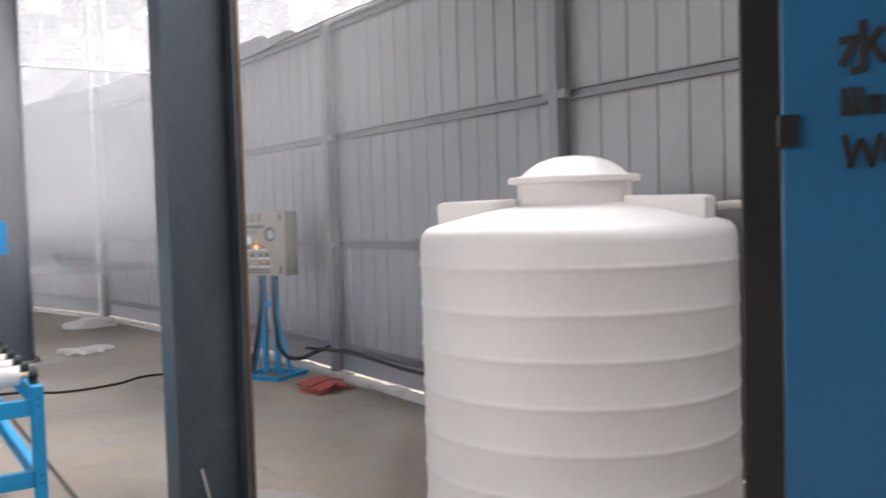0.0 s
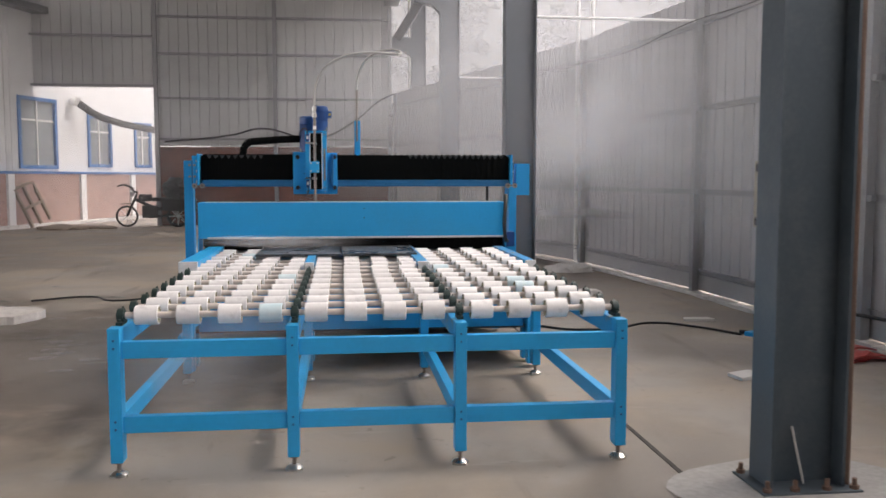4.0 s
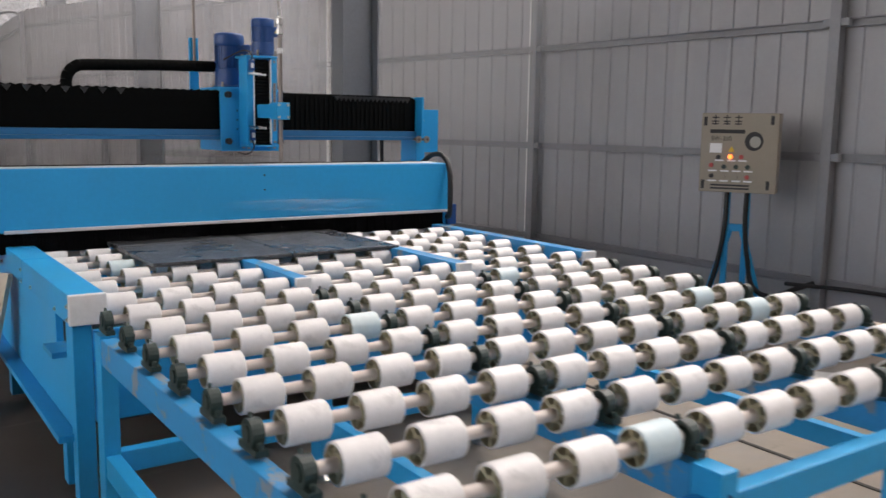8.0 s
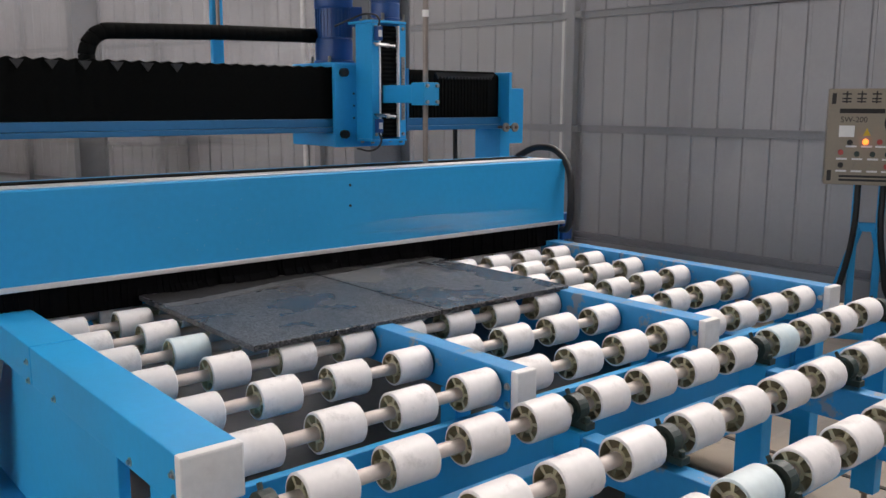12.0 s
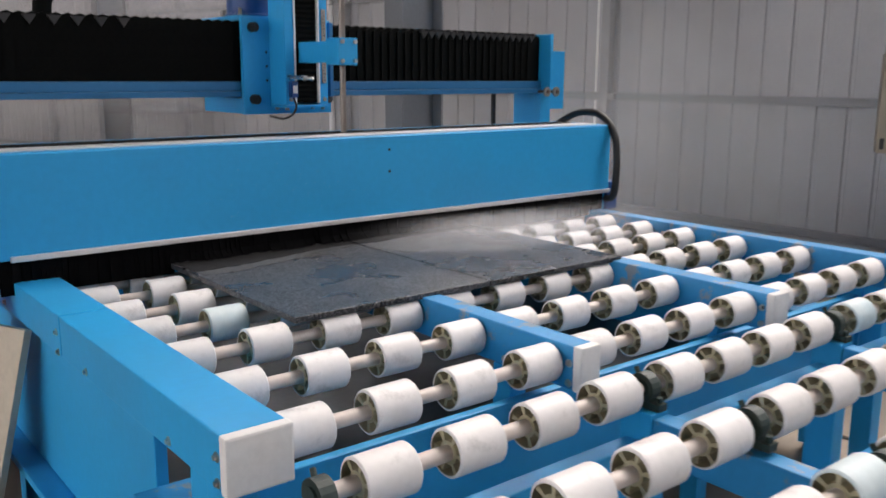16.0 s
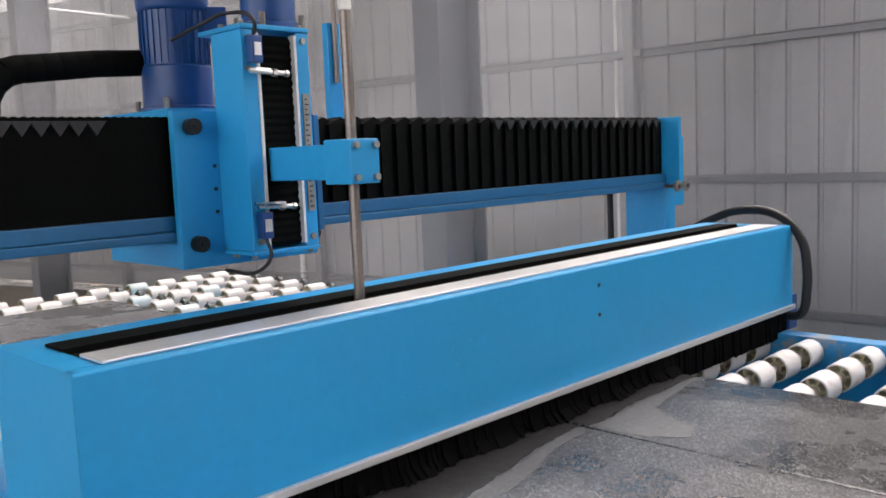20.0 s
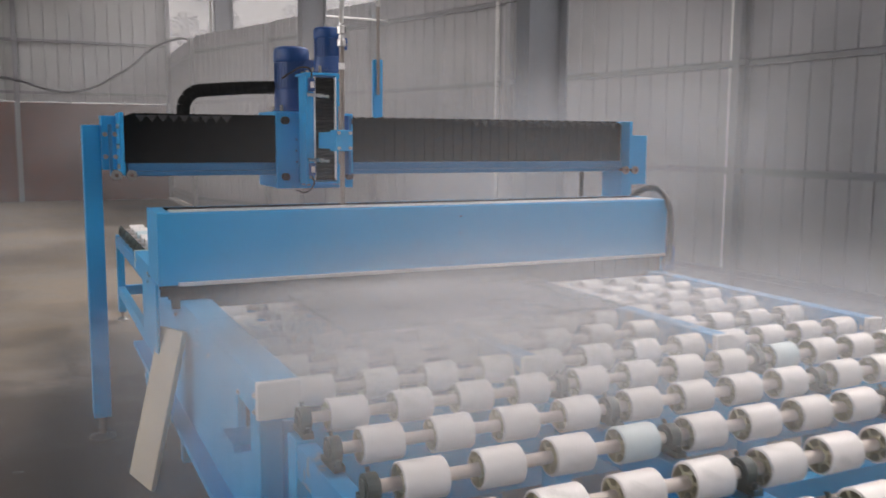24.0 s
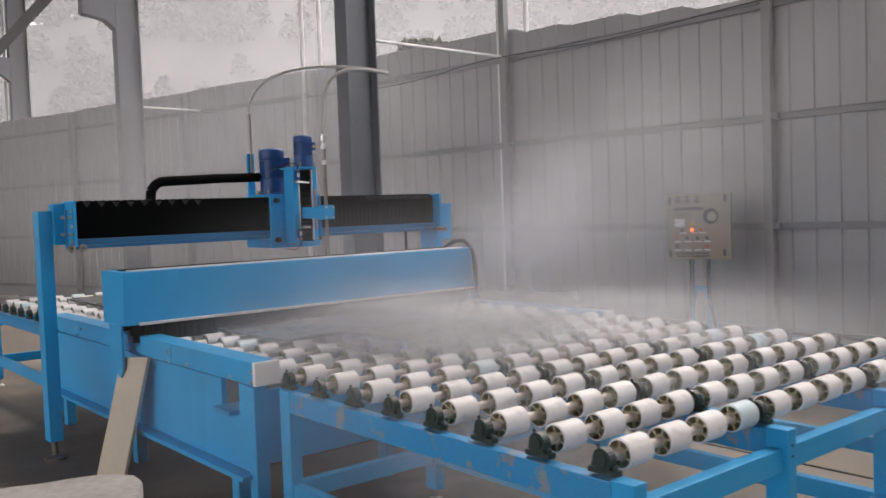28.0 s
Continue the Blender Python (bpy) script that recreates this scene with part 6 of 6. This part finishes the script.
def hill_point(az, f):
    """A point of the hillside at a bearing in degrees, f from its foot (0) past its ridge (0.8) to its back (1)."""
    i = (az - AZ0) / (AZ1 - AZ0) * 58
    ridge = 17.0 + 2.5 * min(1, max(0, (az - 10) / 22)) + 2.2 * noise.noise((i * 0.22, 0.3, 0)) + 0.8 * noise.noise((i * 0.9, 2.3, 0))
    d = 34 + 40 * f + 40 * max(0, f - 0.8)
    h = (ridge * (f / 0.8) ** 1.2 if f < 0.8 else ridge) + 0.7 * noise.noise((i * 0.5, f * 7.2, 5.0)) * min(1, 3 * f) - 0.3
    return d * math.sin(radians(az)), d * math.cos(radians(az)), h


bm = bm_new()
cols = []
for i in range(59):
    cols.append([bm.verts.new(hill_point(AZ0 + (AZ1 - AZ0) * i / 58, j / 12)) for j in range(13)])
for a, b in zip(cols, cols[1:]):
    for j in range(12):
        bm.faces.new((a[j], a[j + 1], b[j + 1], b[j]))
tagged(part("hillside", bm, HILL, smooth=True), "hazy scrub-covered hillside behind the wall", "hill", kind="structure")


def leafy(verts, faces, base, height, spread, rng, leaves, leaf):
    """A trunk with limbs and a ragged crown of small leaf clumps."""
    bx, by, bz = base
    for k in range(leaves):
        f = rng.random() ** 0.8
        r = spread * (1.05 - 0.75 * f) * (0.35 + 0.65 * rng.random())
        a = rng.random() * 6.283
        c = Vector((bx + r * math.cos(a), by + r * math.sin(a), bz + height * (0.22 + 0.78 * f)))
        s = spread * leaf * rng.uniform(0.7, 1.3)
        n = len(verts)
        for _ in range(4):
            d = Vector((rng.uniform(-1, 1), rng.uniform(-1, 1), rng.uniform(-0.8, 0.8)))
            verts.append(c + d * s)
        faces += [(n, n + 1, n + 2), (n, n + 2, n + 3), (n, n + 3, n + 1), (n + 1, n + 3, n + 2)]


rng = random.Random(42)
verts, faces = [], []
for k in range(1000):
    bx, by, bz = hill_point(rng.uniform(AZ0 + 4, AZ1 - 4), 0.84 * (1 - rng.random() ** 2.2))
    size = rng.uniform(1.5, 3.0)
    leafy(verts, faces, (bx, by, bz - 0.5), size, size * 0.5, rng, 200, 0.2)
me = bpy.data.meshes.new("hill_trees")
me.from_pydata([tuple(v) for v in verts], [], faces)
me.materials.append(LEAF)
tagged(new("hill_trees", me), "grey-green trees covering the hazy hillside", "trees", kind="stuff")
for k, (x, y, h, m) in enumerate(((12.5, 9.5, 4.9, LEAF_WARM), (15.5, 11.0, 5.4, LEAF_WARM), (10.5, 14.0, 5.2, LEAF), (19.0, 9.0, 6.0, LEAF))):
    tree = thing("tree", "yellowing tree behind the fence wall" if m is LEAF_WARM else "green tree behind the fence wall", "tree", pose(x, y, -0.06), group="trees behind the wall")
    bm = bm_new()
    rod(bm, (0, 0, 0), (0.1, 0.05, h * 0.55), 0.16, 8, 0.07)
    for q in range(5):
        a = q * 1.3 + k
        rod(bm, (0.06, 0.03, h * (0.3 + 0.06 * q)), (0.9 * math.cos(a), 0.9 * math.sin(a), h * (0.5 + 0.07 * q)), 0.05, 6, 0.02)
    part("trunk", bm, BARK, tree)
    verts, faces = [], []
    leafy(verts, faces, (0, 0, h * 0.2), h * 0.85, 1.7, rng, 6500, 0.055)
    me = bpy.data.meshes.new("crown")
    me.from_pydata([tuple(v) for v in verts], [], faces)
    me.materials.append(m)
    c = new("crown", me)
    c.parent = tree


# ---- spray mist, as lens-shaped wisps that drift ----
scene.cycles.transparent_max_bounces = 32


def wisp_mesh():
    """A lens about y, one unit in radius, slightly buckled."""
    bm = bm_new()
    rings, segs = 10, 28
    skins = []
    for s in (1, -1):
        tip = bm.verts.new((0, s * 0.5, 0))
        rows = []
        for i in range(1, rings):
            r = i / rings
            rows.append([bm.verts.new((r * math.cos(a), s * 0.5 * (1 - r * r) + 0.12 * math.sin(3 * r * math.cos(a) + 1) * (1 - r), r * math.sin(a))) for a in [2 * math.pi * k / segs for k in range(segs)]])
        skins.append((tip, rows))
    rim = [bm.verts.new((math.cos(a), 0, math.sin(a))) for a in [2 * math.pi * k / segs for k in range(segs)]]
    for tip, rows in skins:
        rows = rows + [rim]
        for k in range(segs):
            bm.faces.new((tip, rows[0][k], rows[0][(k + 1) % segs]))
            for a, b in zip(rows, rows[1:]):
                bm.faces.new((a[k], b[k], b[(k + 1) % segs], a[(k + 1) % segs]))
    bmesh.ops.recalc_face_normals(bm, faces=bm.faces)
    return bm


def mist(name, label, wisps):
    """wisps: material, place, radii across, through and up, tilt, turn."""
    t = thing(name, label, "mist", kind="stuff")
    for material, at, radii, rx, rz in wisps:
        w = part("wisp", wisp_mesh(), material, t, smooth=True)
        w.matrix_basis = pose(*at, rx, 0, rz) @ Matrix.Diagonal((*radii, 1))
    return t


drifting = []
plume = mist("spray_mist", "white water mist over the slabs before the hood", [
    (VAPOUR_DENSE, (0.0, 0.0, 0.0), (0.80, 0.05, 0.32), -88, 0), (VAPOUR, (0.25, -0.12, 0.02), (0.85, 0.06, 0.38), -87, 12), (VAPOUR_DENSE, (-0.15, -0.1, 0.035), (0.7, 0.06, 0.34), -86, -8), (VAPOUR_DENSE, (0.1, 0.12, 0.01), (0.6, 0.05, 0.24), -88, 5)])
drifting.append((plume, [(0.0, pose(0.30, 3.3, 0.92)), (3.0, pose(0.40, 3.3, 0.92)), (8.0, pose(1.6, 3.95, 1.02)), (11.2, pose(1.9, 4.0, 1.02)), (13.5, pose(1.75, 3.7, 0.96)), (15.5, pose(1.7, 3.3, 0.935)),
                         (17.0, pose(1.2, 3.26, 0.93)), (18.5, pose(0.75, 3.26, 0.93)), (20.0, pose(0.05, 3.2, 0.93)), (21.5, pose(-0.1, 3.2, 0.93)), (23.5, pose(0.5, 3.1, 0.95)), (26.0, pose(0.9, 3.1, 0.95)), (28.0, pose(1.4, 3.1, 0.95))]))
wallcloud = mist("hanging_mist", "thin white mist hanging between machine and wall", [
    (VAPOUR, (-0.5, 5.0, 1.2), (6.0, 0.8, 3.6), 0, -12), (VAPOUR_DENSE, (0.0, 3.0, 0.6), (3.8, 0.7, 2.8), 0, -18), (VAPOUR, (0.3, 0.8, 0.3), (3.2, 0.6, 2.5), 6, -30), (VAPOUR_THIN, (0.3, -1.6, 0.2), (3.0, 0.5, 2.4), -5, -36), (VAPOUR_THIN, (0.9, -3.4, 0.1), (2.6, 0.5, 2.3), 4, -34)])
drifting.append((wallcloud, [(0.0, pose(4.1, 3.8, 2.0)), (4.5, pose(4.2, 5.9, 2.1)), (8.0, pose(4.3, 8.0, 2.3)), (12.0, pose(4.3, 8.6, 2.2)), (16.0, pose(4.4, 9.5, 1.2)), (18.0, pose(4.5, 9.6, 1.9)), (20.0, pose(4.4, 8.6, 2.0)), (21.5, pose(4.3, 7.4, 2.0)), (24.0, pose(4.1, 8.6, 1.3)),
                             (26.5, pose(4.0, 6.2, 1.5)), (28.0, pose(3.9, 5.4, 1.6))]))
tablecloud = mist("rolling_mist", "dense white mist rolling off the machine over its rollers", [
    (VAPOUR_EVEN, (-0.1, 0.2, 0.00), (1.45, 0.06, 0.95), -88, 8), (VAPOUR_EVEN, (0.1, -0.3, 0.03), (1.5, 0.06, 1.0), -88, -14), (VAPOUR_EVEN, (0.4, 0.0, 0.06), (1.6, 0.07, 0.95), -87, -8), (VAPOUR_EVEN, (-0.2, -0.7, 0.04), (1.4, 0.07, 1.0), -88, -4),
    (VAPOUR_THIN, (-0.35, -0.5, -0.22), (0.95, 0.16, 0.75), -40, -34), (VAPOUR_THIN, (-0.3, -1.0, -0.16), (0.95, 0.16, 0.8), -50, -22), (VAPOUR_EVEN, (0.7, -0.8, 0.05), (1.9, 0.07, 1.35), -88, -6), (VAPOUR, (0.3, 0.1, 0.12), (1.6, 0.1, 0.8), -82, -10)])
drifting.append((tablecloud, [(0.0, pose(4.3, 9.0, 0.9)), (4.5, pose(4.3, 10.0, 0.9)), (8.0, pose(4.2, 13.0, 1.0)), (13.0, pose(4.0, 13.0, 1.0)), (17.0, pose(4.0, 13.0, 1.0)), (20.0, pose(3.8, 11.0, 1.0)),
                              (21.5, pose(2.8, 7.0, 0.98)), (22.4, pose(1.2, 4.5, 0.97)), (23.5, pose(0.45, 2.7, 0.97)), (24.1, pose(0.45, 2.5, 0.955)), (25.0, pose(0.25, 2.1, 0.955)), (26.0, pose(0.4, 2.0, 0.955)), (28.0, pose(0.95, 2.3, 0.96))]))
endcloud = mist("rising_mist", "white mist rising from the end of the hood", [
    (VAPOUR_DENSE, (0.0, 0.0, 0.0), (0.75, 0.35, 0.85), -8, -20), (VAPOUR, (0.35, -0.3, 0.15), (1.0, 0.35, 1.0), 10, -34), (VAPOUR_DENSE, (0.15, -0.15, -0.1), (0.7, 0.3, 0.6), -14, -28), (VAPOUR_THIN, (1.1, -0.2, 0.35), (1.7, 0.4, 1.5), 0, -30), (VAPOUR, (1.2, -0.5, 0.3), (1.9, 0.4, 1.6), 4, -38)])
drifting.append((endcloud, [(0.0, pose(3.9, 6.5, 1.8)), (4.5, pose(4.2, 7.5, 2.0)), (8.0, pose(4.6, 11.0, 2.2)), (13.0, pose(4.2, 8.5, 1.5)), (16.0, pose(3.0, 4.9, 0.55)), (17.0, pose(3.5, 6.0, 0.7)), (18.5, pose(4.3, 9.0, 1.4)), (20.0, pose(4.4, 10.0, 1.7)), (21.5, pose(3.8, 7.0, 1.7)),
                            (24.0, pose(2.1, 5.2, 1.2)), (26.0, pose(2.8, 3.9, 1.35)), (28.0, pose(2.9, 3.5, 1.4))]))
veil = mist("drifting_veil", "thin pale veil of spray drifting before the machine", [
    (VAPOUR_DENSE, (0.0, 0.0, 0.0), (2.6, 0.25, 1.5), 0, 0), (VAPOUR_THIN, (-1.0, 0.35, -0.75), (1.7, 0.2, 0.85), 0, 8)])
drifting.append((veil, [(0.0, pose(5.0, 9.0, 2.4)), (8.0, pose(5.0, 11.0, 2.4)), (16.0, pose(4.6, 11.0, 2.3)), (19.0, pose(3.8, 8.0, 2.0)), (20.0, pose(3.6, 5.6, 1.9)), (21.0, pose(2.7, 3.62, 1.7)), (22.0, pose(2.2, 3.4, 1.5)),
                        (23.5, pose(1.4, 2.8, 0.9, 0, 0, -8)), (25.0, pose(0.9, 2.1, 0.65, 0, 0, -20)), (26.5, pose(0.9, 2.2, 0.6, 0, 0, -24)), (28.0, pose(1.3, 2.4, 0.6, 0, 0, -25))]))
lowveil = mist("low_veil", "pale veil of spray spreading low round the machine", [
    (VAPOUR_THIN, (0.3, 0.0, 0.0), (2.7, 0.25, 0.66), 0, -41), (VAPOUR_EVEN, (1.4, 0.7, 0.05), (2.8, 0.25, 0.62), 0, -38), (VAPOUR_EVEN, (1.7, 0.2, 0.0), (2.4, 0.25, 0.58), 0, -44), (VAPOUR, (-2.7, 5.2, 0.2), (2.6, 0.3, 0.9), 0, -12)])
drifting.append((lowveil, [(0.0, pose(4.5, 11.0, 0.75)), (20.0, pose(4.5, 11.0, 0.75)), (21.5, pose(4.0, 8.0, 0.75)), (23.5, pose(1.2, 2.8, 0.75)), (25.0, pose(0.6, 1.6, 0.75)), (26.5, pose(0.5, 1.2, 0.75)), (28.0, pose(0.2, 0.9, 0.75))]))
hallhaze = mist("hall_haze", "thin grey haze through the hall behind the machine", [
    (VAPOUR_THIN, (0.0, 0.0, 0.2), (5.0, 0.8, 2.0), 0, 0), (VAPOUR_THIN, (-0.8, 2.0, 0.3), (4.5, 0.8, 2.2), 5, 8)])
drifting.append((hallhaze, [(0.0, pose(3.4, 12.0, 2.4)), (8.0, pose(3.0, 15.0, 2.0)), (16.0, pose(2.6, 12.5, 1.5)), (22.0, pose(2.4, 11.0, 1.5)), (28.0, pose(1.6, 9.0, 1.6))]))
lowhaze = mist("floor_mist", "thin mist lying low under the roller table", [
    (VAPOUR, (0.0, 0.0, 0.0), (1.1, 0.12, 0.55), -60, 0), (VAPOUR, (0.5, 0.5, 0.1), (1.0, 0.12, 0.5), -40, -10)])
drifting.append((lowhaze, [(0.0, pose(0.4, 0.6, 0.42)), (4.5, pose(0.0, 0.9, 0.40)), (8.0, pose(-1.6, 2.4, 0.35)), (13.0, pose(-2.6, 4.5, 0.4)), (20.0, pose(-1.4, 5.0, 0.5)), (24.0, pose(0.9, 1.7, 0.5)), (25.0, pose(-0.2, 1.5, 0.62)), (26.0, pose(-0.1, 1.4, 0.6)), (28.0, pose(0.4, 1.2, 0.55))]))
mist("hill_haze", "pale morning haze standing before the wooded hill", [
    (FAR_HAZE, ((22 + 2.5 * (k % 4)) * math.sin(radians(az)), (22 + 2.5 * (k % 4)) * math.cos(radians(az)), 4.0), (21, 1.2, 15), 0, -az)
    for k, az in enumerate((-24, -12, 0, 10, 20, 30, 40, 50, 60, 70, 80))])


# ---- things that move ----
STROKE = [(0.0, 0.478), (0.66, 0.372), (0.86, 0.372), (3.0, 0.714), (4.5, 0.966), (6.5, 1.292), (8.0, 1.512), (10.0, 1.822), (11.1, 1.985), (11.3, 1.985),
          (12.0, 1.872), (13.5, 1.636), (15.5, 1.307), (17.0, 1.075), (19.0, 0.762), (20.0, 0.601), (21.0, 0.431), (21.4, 0.37), (21.6, 0.37),
          (23.5, 0.676), (25.0, 0.915), (26.5, 1.162), (28.0, 1.405)]


def stroke(t):
    for (a, xa), (b, xb) in zip(STROKE, STROKE[1:]):
        if a <= t <= b:
            return 0.012 + 1.022 * (xa + (xb - xa) * (t - a) / (b - a))
    return 0.012 + 1.022 * STROKE[-1][1]


TIMES = sorted({t for t, _ in STROKE} | {float(k) for k in range(29)})


def bezier(p, t):
    a, b, c, d = p
    return a * (1 - t) ** 3 + b * 3 * t * (1 - t) ** 2 + c * 3 * t * t * (1 - t) + d * t ** 3


def hose_curve(x):
    """Points from the spray pipe up over a loop and down to the stand."""
    tip = Vector(((x + 1.315) / 2 + 0.58, 3.75, 2.66))
    one_half = [Vector((x, 3.873, 2.19)), Vector((x - 0.02, 3.873, 2.62)), tip + Vector((-0.5, 0.0, 0.06)), tip]
    two_half = [tip, tip + Vector((0.16, 0.1, 0.05)), Vector((1.327, 4.782, 2.98)), Vector((1.327, 4.782, 2.44))]
    pts = [bezier(one_half, k / 120) for k in range(120)] + [bezier(two_half, k / 120) for k in range(121)]
    return pts


def sleeve_curve(x):
    """Points from the carriage back along the sleeve, round its bend and down behind the beam."""
    d = -0.22 + 0.43 * x
    pts = [Vector((x - 0.12, 4.58, 1.915)), Vector((d + 0.5 * (x - d), 4.58, 1.905)), Vector((d + 0.11, 4.58, 1.885))]
    pts += [Vector((d + 0.11 - 0.11 * math.sin(a), 4.58, 1.775 + 0.11 * math.cos(a))) for a in [math.pi / 2 * k / 8 for k in range(1, 9)]]
    return pts + [Vector((d, 4.58, 1.52))]


def along(pts, n, length=None):
    """n poses at even steps along a line of points, z along it."""
    steps = [0.0]
    for a, b in zip(pts, pts[1:]):
        steps.append(steps[-1] + (b - a).length)
    total = length or steps[-1]
    out, k = [], 0
    for i in range(n):
        s = min(total * (i + 0.5) / n, steps[-1] - 1e-5)
        while steps[k + 1] < s:
            k += 1
        f = (s - steps[k]) / max(steps[k + 1] - steps[k], 1e-9)
        way = (pts[k + 1] - pts[k]).normalized()
        side = Vector((0, 1, 0))
        third = way.cross(side).normalized()
        side = third.cross(way).normalized()
        rot = Matrix((third, side, way)).transposed().to_4x4()
        out.append(Matrix.Translation(pts[k].lerp(pts[k + 1], f)) @ rot)
    return out


def motions():
    walk(carriage, [(t, pose(stroke(t), 0.060, -0.012)) for t in TIMES])
    for o, side, i in pleats:
        rows = []
        for t in TIMES:
            x = stroke(t)
            a, b = (-0.215, x - 0.19) if side == "left" else (2.866, x + 0.21)
            rows.append((t, pose(a + (b - a) * i / PLEATS, 0, 0)))
        walk(o, rows)
    hose = {t: along(hose_curve(stroke(t)), HOSE_N) for t in TIMES}
    for i, o in enumerate(hose_links):
        walk(o, [(t, hose[t][i]) for t in TIMES])
    sleeve = {t: along(sleeve_curve(stroke(t)), SLEEVE_N, 0.045 * SLEEVE_N) for t in TIMES}
    for i, o in enumerate(sleeve_links):
        walk(o, [(t, sleeve[t][i]) for t in TIMES])
    for puff, rows in drifting:
        walk(puff, rows)


motions()
